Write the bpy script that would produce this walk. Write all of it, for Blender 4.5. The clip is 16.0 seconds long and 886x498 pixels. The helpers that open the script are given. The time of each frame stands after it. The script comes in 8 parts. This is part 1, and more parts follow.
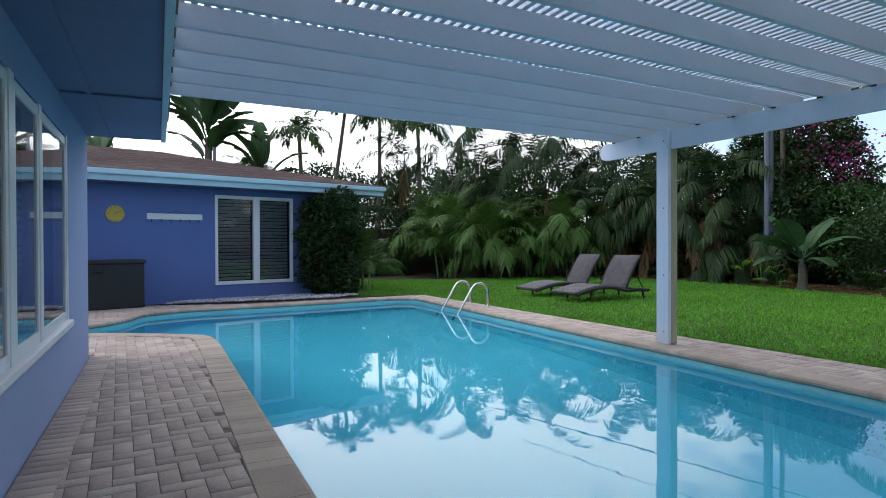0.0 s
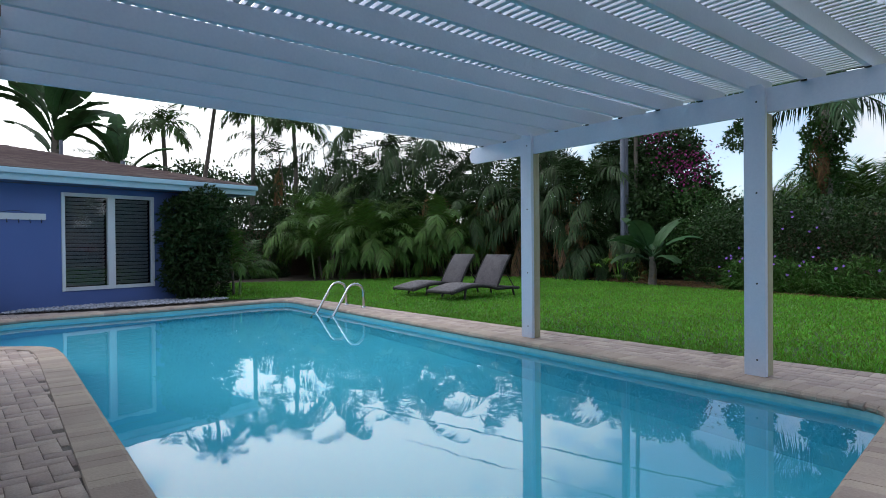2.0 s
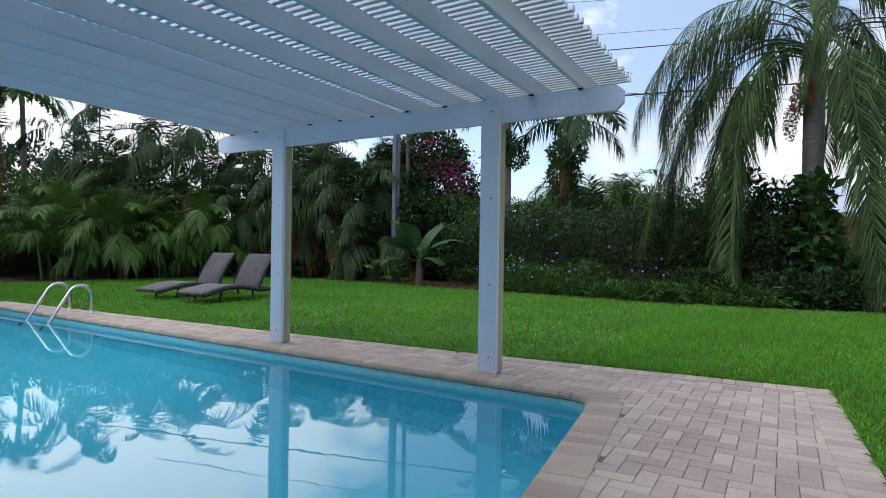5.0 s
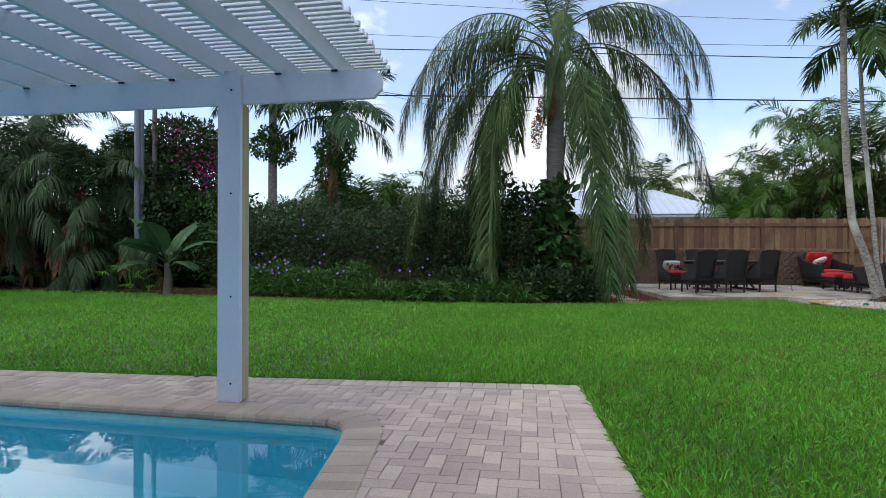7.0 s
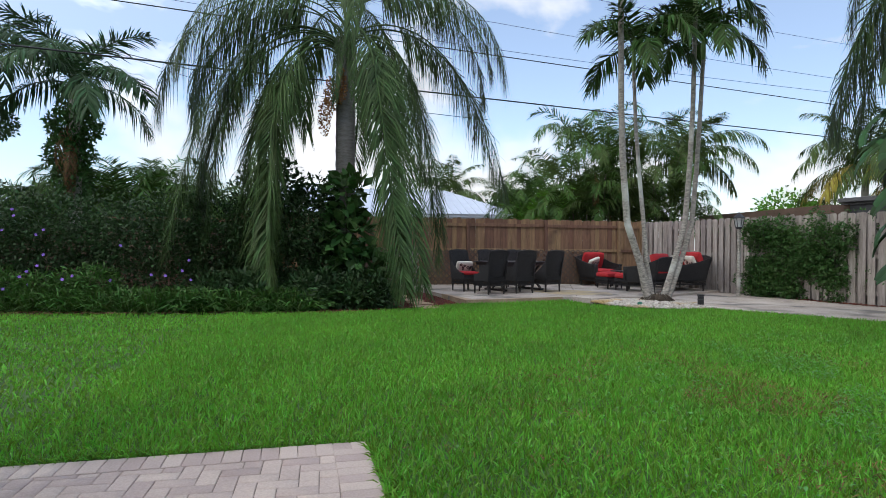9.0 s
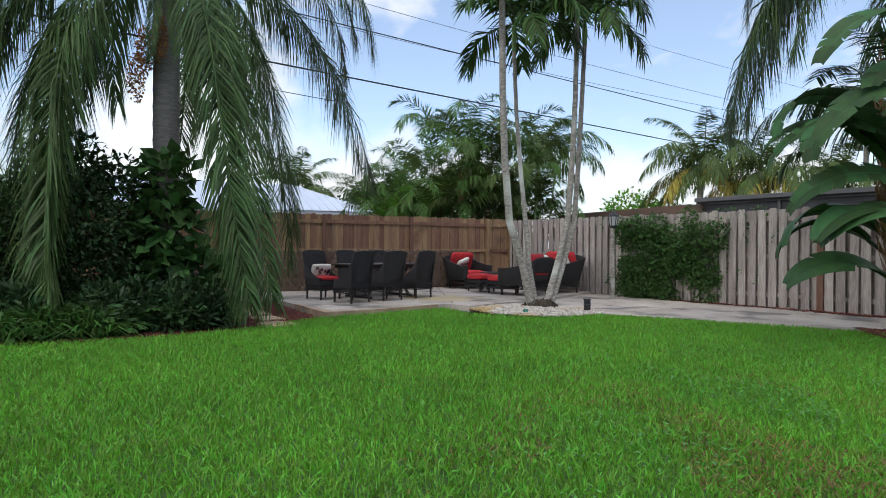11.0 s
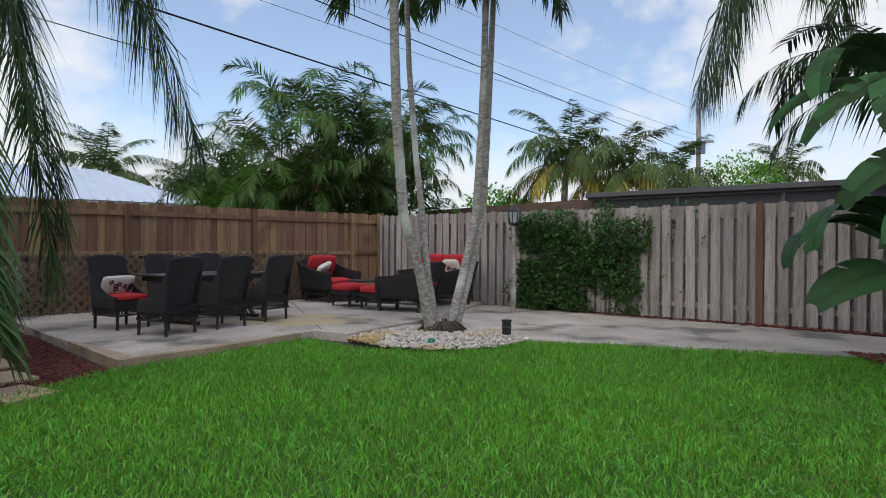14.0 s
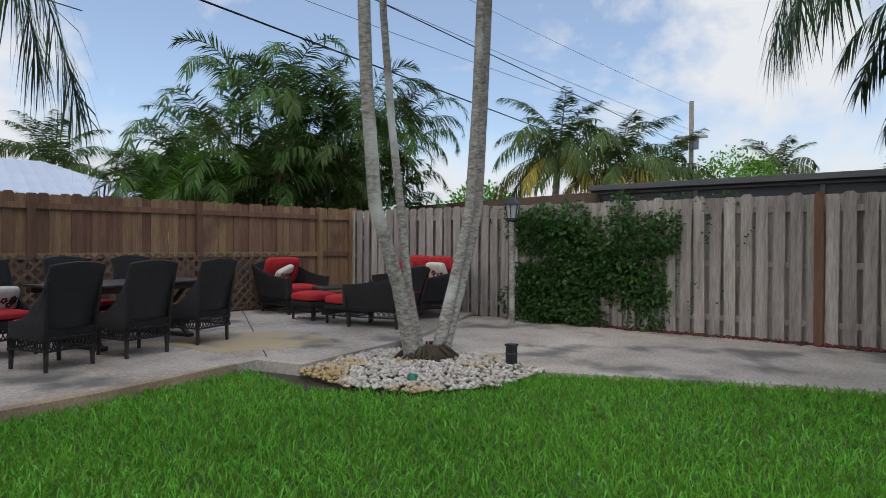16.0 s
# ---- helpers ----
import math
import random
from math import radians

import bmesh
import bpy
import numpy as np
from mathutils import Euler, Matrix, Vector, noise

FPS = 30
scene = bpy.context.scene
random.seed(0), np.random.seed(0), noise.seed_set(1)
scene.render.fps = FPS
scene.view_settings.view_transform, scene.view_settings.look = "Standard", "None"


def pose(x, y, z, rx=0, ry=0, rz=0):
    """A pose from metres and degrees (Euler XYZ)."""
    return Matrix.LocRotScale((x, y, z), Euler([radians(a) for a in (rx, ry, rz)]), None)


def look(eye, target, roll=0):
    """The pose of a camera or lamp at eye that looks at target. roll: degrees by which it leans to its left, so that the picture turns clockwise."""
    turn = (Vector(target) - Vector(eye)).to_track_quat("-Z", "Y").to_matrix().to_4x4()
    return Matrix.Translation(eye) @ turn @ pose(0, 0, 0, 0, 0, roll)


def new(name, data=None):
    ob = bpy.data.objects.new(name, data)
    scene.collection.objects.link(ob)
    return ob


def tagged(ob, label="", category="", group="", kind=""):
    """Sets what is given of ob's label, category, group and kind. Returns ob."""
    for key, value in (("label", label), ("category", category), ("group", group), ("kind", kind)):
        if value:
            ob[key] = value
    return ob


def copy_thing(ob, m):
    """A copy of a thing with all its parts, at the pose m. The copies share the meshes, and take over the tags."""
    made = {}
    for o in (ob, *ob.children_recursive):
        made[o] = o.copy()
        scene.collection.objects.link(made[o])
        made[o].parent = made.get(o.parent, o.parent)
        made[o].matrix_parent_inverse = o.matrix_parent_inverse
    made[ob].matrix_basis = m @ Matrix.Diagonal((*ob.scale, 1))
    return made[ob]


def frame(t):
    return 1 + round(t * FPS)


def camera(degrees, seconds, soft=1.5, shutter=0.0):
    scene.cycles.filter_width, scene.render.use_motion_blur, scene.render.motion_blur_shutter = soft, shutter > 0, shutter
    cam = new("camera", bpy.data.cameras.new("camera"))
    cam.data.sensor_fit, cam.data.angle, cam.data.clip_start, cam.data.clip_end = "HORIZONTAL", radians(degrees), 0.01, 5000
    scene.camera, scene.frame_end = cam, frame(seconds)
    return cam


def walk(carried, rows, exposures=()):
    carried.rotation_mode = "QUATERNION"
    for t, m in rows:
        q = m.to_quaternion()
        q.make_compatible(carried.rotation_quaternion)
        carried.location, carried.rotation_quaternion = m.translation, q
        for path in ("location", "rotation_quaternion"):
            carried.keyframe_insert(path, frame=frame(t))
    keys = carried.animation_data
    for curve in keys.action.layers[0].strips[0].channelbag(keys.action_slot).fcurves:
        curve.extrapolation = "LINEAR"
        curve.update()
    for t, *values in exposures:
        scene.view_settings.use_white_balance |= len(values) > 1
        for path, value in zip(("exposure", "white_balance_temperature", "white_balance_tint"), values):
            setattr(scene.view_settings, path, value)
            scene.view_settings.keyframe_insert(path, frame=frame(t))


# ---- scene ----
cam = camera(73.0, 16.0, soft=0.9)
PATH = [
    (0, (-0.171, 0.136, 1.15), (0.688, 1.942, 1.131), -0.2),
    (0.5, (-0.144, 0.11, 1.149), (0.793, 1.876, 1.13), -0.3),
    (1, (-0.114, 0.072, 1.143), (0.906, 1.793, 1.125), -0.5),
    (1.5, (-0.109, 0.052, 1.145), (0.997, 1.718, 1.126), -0.5),
    (2, (-0.101, 0.051, 1.139), (1.096, 1.653, 1.121), -0.5),
    (2.5, (-0.076, 0.043, 1.138), (1.212, 1.573, 1.12), -0.4),
    (3, (-0.119, 0.021, 1.14), (1.268, 1.462, 1.122), -0.2),
    (5.3, (0.406, -0.004, 1.12), (2.141, 0.991, 1.11), 0.5),
    (5.5, (0.422, 0.035, 1.121), (2.194, 0.962, 1.112), 0.2),
    (6, (0.505, 0.097, 1.141), (2.359, 0.847, 1.133), 0.3),
    (6.5, (0.72, 0.117, 1.139), (2.636, 0.69, 1.133), 0.3),
    (7, (0.999, 0.096, 1.15), (2.96, 0.491, 1.144), 0.2),
    (7.5, (1.268, 0.065, 1.177), (3.256, 0.28, 1.169), 0.2),
    (8, (1.569, 0.048, 1.213), (3.569, 0.081, 1.206), 0.0),
    (8.5, (2.031, 0.023, 1.198), (4.026, -0.109, 1.191), 0.2),
    (9, (2.509, 0.007, 1.169), (4.489, -0.273, 1.163), 0.5),
    (9.5, (2.928, -0.01, 1.151), (4.885, -0.425, 1.147), 0.6),
    (12, (5.708, -0.326, 1.244), (7.471, -1.271, 1.234), 0.3),
    (12.5, (6.231, -0.434, 1.254), (7.951, -1.454, 1.244), 0.4),
    (13, (6.735, -0.582, 1.262), (8.41, -1.675, 1.251), 0.4),
    (13.5, (7.222, -0.793, 1.274), (8.85, -1.955, 1.262), 0.4),
    (14, (7.73, -1.065, 1.283), (9.312, -2.29, 1.271), 0.3),
    (14.5, (8.189, -1.348, 1.292), (9.734, -2.618, 1.279), 0.3),
    (15, (8.578, -1.671, 1.296), (10.109, -2.957, 1.283), 0.2),
    (15.5, (8.958, -1.989, 1.303), (10.491, -3.274, 1.289), 0.2),
    (16, (9.344, -2.263, 1.303), (10.886, -3.537, 1.288), 0.3),
]
walk(cam, [(t, look(eye, target, roll)) for t, eye, target, roll in PATH], exposures=((0, -0.85), (3, -1.0), (5.5, -0.85), (8.5, -0.8), (12.5, -0.75), (14, -1.04), (16, -1.18)))

# ---- light ----
world = bpy.data.worlds.new("sky")
scene.world = world
world.use_nodes = True
SUN_EL, SUN_AZ = radians(66), radians(285)


def sky_nodes():
    nt = world.node_tree
    nt.nodes.clear()
    out = nt.nodes.new("ShaderNodeOutputWorld")
    sky = nt.nodes.new("ShaderNodeTexSky")
    sky.sky_type = "NISHITA"
    sky.sun_disc = False
    sky.sun_elevation, sky.sun_rotation = SUN_EL, SUN_AZ
    sky.air_density, sky.dust_density, sky.ozone_density = 1.0, 0.6, 2.0
    co = nt.nodes.new("ShaderNodeTexCoord")
    stretch = nt.nodes.new("ShaderNodeMapping")
    stretch.inputs["Scale"].default_value = (1.0, 1.0, 1.6)
    stretch.inputs["Location"].default_value = (0.35, 0.2, 0.1)
    n = nt.nodes.new("ShaderNodeTexNoise")
    n.inputs["Scale"].default_value = 2.4
    n.inputs["Detail"].default_value = 8.0
    n.inputs["Roughness"].default_value = 0.58
    n.inputs["Distortion"].default_value = 0.25
    ramp = nt.nodes.new("ShaderNodeValToRGB")
    ramp.color_ramp.elements[0].position, ramp.color_ramp.elements[1].position = 0.45, 0.57
    ramp.color_ramp.elements[0].color = (0.14, 0.14, 0.14, 1)
    # cloud banks in the north and south, thinner overhead and in the east
    sep = nt.nodes.new("ShaderNodeSeparateXYZ")
    lean, arch, bank = [nt.nodes.new("ShaderNodeMath") for _ in range(3)]
    lean.operation = arch.operation = "MULTIPLY_ADD"
    lean.inputs[1].default_value, lean.inputs[2].default_value = 0.13, 0.055
    thin = nt.nodes.new("ShaderNodeMath")
    thin.operation = "MULTIPLY_ADD"
    thin.inputs[1].default_value, thin.inputs[2].default_value = -0.13, -0.025
    mixn = nt.nodes.new("ShaderNodeMixRGB")
    bg = nt.nodes.new("ShaderNodeBackground")
    lift = nt.nodes.new("ShaderNodeVectorMath")
    lift.operation = "SCALE"
    lift.inputs["Scale"].default_value = SKY_GAIN
    # clouds nearer the sun overhead are brighter than those at the horizon
    high = nt.nodes.new("ShaderNodeMapRange")
    high.inputs[1].default_value, high.inputs[2].default_value = 0.3, 0.75
    glow = nt.nodes.new("ShaderNodeMixRGB")
    glow.inputs[1].default_value, glow.inputs[2].default_value = CLOUD, CLOUD_HIGH
    # ... and the bank in the north catches the most light
    north = nt.nodes.new("ShaderNodeMath")
    north.operation = "MULTIPLY_ADD"
    north.inputs[1].default_value = 0.42
    nt.links.new(sep.outputs["Y"], north.inputs[0])
    nt.links.new(sep.outputs["Z"], north.inputs[2])
    nt.links.new(north.outputs[0], high.inputs[0])
    nt.links.new(high.outputs[0], glow.inputs[0])
    nt.links.new(glow.outputs[0], mixn.inputs[2])
    nt.links.new(co.outputs["Generated"], stretch.inputs["Vector"])
    nt.links.new(stretch.outputs["Vector"], n.inputs["Vector"])
    nt.links.new(co.outputs["Generated"], sep.inputs[0])
    nt.links.new(sep.outputs["Y"], lean.inputs[0])
    nt.links.new(lean.outputs[0], arch.inputs[0])
    nt.links.new(sep.outputs["Y"], arch.inputs[1])
    nt.links.new(sep.outputs["Z"], thin.inputs[0])
    nt.links.new(thin.outputs[0], arch.inputs[2])
    bank.operation = "ADD"
    nt.links.new(arch.outputs[0], bank.inputs[0])
    nt.links.new(n.outputs["Fac"], bank.inputs[1])
    nt.links.new(bank.outputs[0], ramp.inputs[0])
    nt.links.new(sky.outputs[0], lift.inputs[0])
    nt.links.new(ramp.outputs[0], mixn.inputs[0])
    nt.links.new(lift.outputs[0], mixn.inputs[1])
    nt.links.new(mixn.outputs[0], bg.inputs[0])
    bg.inputs[1].default_value = 0.1
    nt.links.new(bg.outputs[0], out.inputs[0])


SKY_GAIN, CLOUD, CLOUD_HIGH = 3.9, (18.2, 18.7, 19.6, 1), (57.0, 57.6, 59.0, 1)
sky_nodes()
sun = new("sun", bpy.data.lights.new("sun", "SUN"))
sun.data.energy, sun.data.angle, sun.data.color = 1.5, radians(25), (1.0, 0.96, 0.9)
sun.matrix_world = look((0, 0, 40), (0 - math.sin(SUN_AZ) * math.cos(SUN_EL), 0 - math.cos(SUN_AZ) * math.cos(SUN_EL), 40 - math.sin(SUN_EL)))

# ---- materials ----


def surf(name, c1, c2=None, rough=0.7, fine=60.0, coarse=3.0, bump=0.2, metal=0.0, stretch=(1, 1, 1), rand="", spread=0.25, spec=0.5, stain=None, stain_at=0.6, trans=0.0, depth=0.01):
    """A surface with grain (fine) and stains (coarse) in metres; rand: 'object' or 'island' varies each piece."""
    m = bpy.data.materials.new(name)
    m.use_nodes = True
    nt = m.node_tree
    b = nt.nodes["Principled BSDF"]
    c2 = c2 or tuple(v * 0.75 for v in c1)
    geo = nt.nodes.new("ShaderNodeNewGeometry")
    mp = nt.nodes.new("ShaderNodeMapping")
    mp.inputs["Scale"].default_value = stretch
    nt.links.new(geo.outputs["Position"], mp.inputs["Vector"])
    nf, nc = nt.nodes.new("ShaderNodeTexNoise"), nt.nodes.new("ShaderNodeTexNoise")
    nf.inputs["Scale"].default_value, nf.inputs["Detail"].default_value = fine, 6
    nc.inputs["Scale"].default_value, nc.inputs["Detail"].default_value = coarse, 5
    for k in (nf, nc):
        nt.links.new(mp.outputs[0], k.inputs["Vector"])
    mean = nt.nodes.new("ShaderNodeMath")
    mean.operation = "ADD"
    nt.links.new(nf.outputs["Fac"], mean.inputs[0])
    nt.links.new(nc.outputs["Fac"], mean.inputs[1])
    rng = nt.nodes.new("ShaderNodeMapRange")
    rng.inputs[1].default_value, rng.inputs[2].default_value = 0.7, 1.3
    nt.links.new(mean.outputs[0], rng.inputs[0])
    mix = nt.nodes.new("ShaderNodeMixRGB")
    mix.inputs[1].default_value, mix.inputs[2].default_value = (*c1, 1), (*c2, 1)
    nt.links.new(rng.outputs[0], mix.inputs[0])
    col = mix.outputs[0]
    if rand:
        src = nt.nodes.new("ShaderNodeObjectInfo").outputs["Random"] if rand == "object" else geo.outputs["Random Per Island"]
        r2 = nt.nodes.new("ShaderNodeMapRange")
        r2.inputs[3].default_value, r2.inputs[4].default_value = 1 - spread, 1 + spread
        nt.links.new(src, r2.inputs[0])
        hsv = nt.nodes.new("ShaderNodeHueSaturation")
        nt.links.new(r2.outputs[0], hsv.inputs["Value"])
        r3 = nt.nodes.new("ShaderNodeMapRange")
        r3.inputs[3].default_value, r3.inputs[4].default_value = 0.5 - spread * 0.06, 0.5 + spread * 0.06
        nt.links.new(src, r3.inputs[0])
        nt.links.new(r3.outputs[0], hsv.inputs["Hue"])
        nt.links.new(col, hsv.inputs["Color"])
        col = hsv.outputs[0]
    if stain:
        ns = nt.nodes.new("ShaderNodeTexNoise")
        ns.inputs["Scale"].default_value, ns.inputs["Detail"].default_value = 1.1, 7
        nt.links.new(geo.outputs["Position"], ns.inputs["Vector"])
        rs = nt.nodes.new("ShaderNodeMapRange")
        rs.inputs[1].default_value, rs.inputs[2].default_value = stain_at, stain_at + 0.12
        nt.links.new(ns.outputs["Fac"], rs.inputs[0])
        ms = nt.nodes.new("ShaderNodeMixRGB")
        ms.inputs[2].default_value = (*stain, 1)
        nt.links.new(rs.outputs[0], ms.inputs[0])
        nt.links.new(col, ms.inputs[1])
        col = ms.outputs[0]
    nt.links.new(col, b.inputs["Base Color"])
    b.inputs["Roughness"].default_value, b.inputs["Metallic"].default_value = rough, metal
    b.inputs["Specular IOR Level"].default_value = spec
    if trans:
        # thin leaves let light through
        out = nt.nodes["Material Output"]
        tl, sh = nt.nodes.new("ShaderNodeBsdfTranslucent"), nt.nodes.new("ShaderNodeMixShader")
        nt.links.new(col, tl.inputs[0])
        sh.inputs[0].default_value = trans
        nt.links.new(b.outputs[0], sh.inputs[1])
        nt.links.new(tl.outputs[0], sh.inputs[2])
        nt.links.new(sh.outputs[0], out.inputs[0])
    if bump:
        bp = nt.nodes.new("ShaderNodeBump")
        bp.inputs["Strength"].default_value, bp.inputs["Distance"].default_value = bump, depth
        nt.links.new(nf.outputs["Fac"], bp.inputs["Height"])
        nt.links.new(bp.outputs[0], b.inputs["Normal"])
    return m


def wicker_mat(name, c1, c2, size):
    m = surf(name, c1, c2, rough=0.55, fine=90, coarse=8, bump=0)
    nt = m.node_tree
    b = nt.nodes["Principled BSDF"]
    co = nt.nodes.new("ShaderNodeTexCoord")
    waves = []
    for axis, s in (("Z", 1.0), ("X", 0.7), ("Y", 0.7)):
        w = nt.nodes.new("ShaderNodeTexWave")
        w.bands_direction = axis
        w.inputs["Scale"].default_value = size * s
        w.inputs["Distortion"].default_value = 1.2
        nt.links.new(co.outputs["Object"], w.inputs["Vector"])
        waves.append(w)
    a1 = nt.nodes.new("ShaderNodeMath")
    a1.operation = "MULTIPLY"
    a2 = nt.nodes.new("ShaderNodeMath")
    a2.operation = "ADD"
    nt.links.new(waves[1].outputs["Fac"], a1.inputs[0])
    nt.links.new(waves[2].outputs["Fac"], a1.inputs[1])
    nt.links.new(waves[0].outputs["Fac"], a2.inputs[0])
    nt.links.new(a1.outputs[0], a2.inputs[1])
    bp = nt.nodes.new("ShaderNodeBump")
    bp.inputs["Strength"].default_value, bp.inputs["Distance"].default_value = 0.9, 0.008
    nt.links.new(a2.outputs[0], bp.inputs["Height"])
    nt.links.new(bp.outputs[0], b.inputs["Normal"])
    return m


def glass_mat(name, tint, rough=0.02):
    m = bpy.data.materials.new(name)
    m.use_nodes = True
    b = m.node_tree.nodes["Principled BSDF"]
    b.inputs["Base Color"].default_value = (*tint, 1)
    b.inputs["Roughness"].default_value = rough
    b.inputs["Transmission Weight"].default_value = 1.0
    b.inputs["IOR"].default_value = 1.45
    return m


def water_mat():
    m = glass_mat("pool_water", (0.5, 0.9, 0.98), 0.0)
    nt = m.node_tree
    b = nt.nodes["Principled BSDF"]
    b.inputs["IOR"].default_value = 1.333
    geo = nt.nodes.new("ShaderNodeNewGeometry")
    n = nt.nodes.new("ShaderNodeTexNoise")
    n.inputs["Scale"].default_value, n.inputs["Detail"].default_value = 2.2, 3
    nt.links.new(geo.outputs["Position"], n.inputs["Vector"])
    bp = nt.nodes.new("ShaderNodeBump")
    bp.inputs["Strength"].default_value, bp.inputs["Distance"].default_value = 0.03, 0.02
    nt.links.new(n.outputs["Fac"], bp.inputs["Height"])
    nt.links.new(bp.outputs[0], b.inputs["Normal"])
    return m


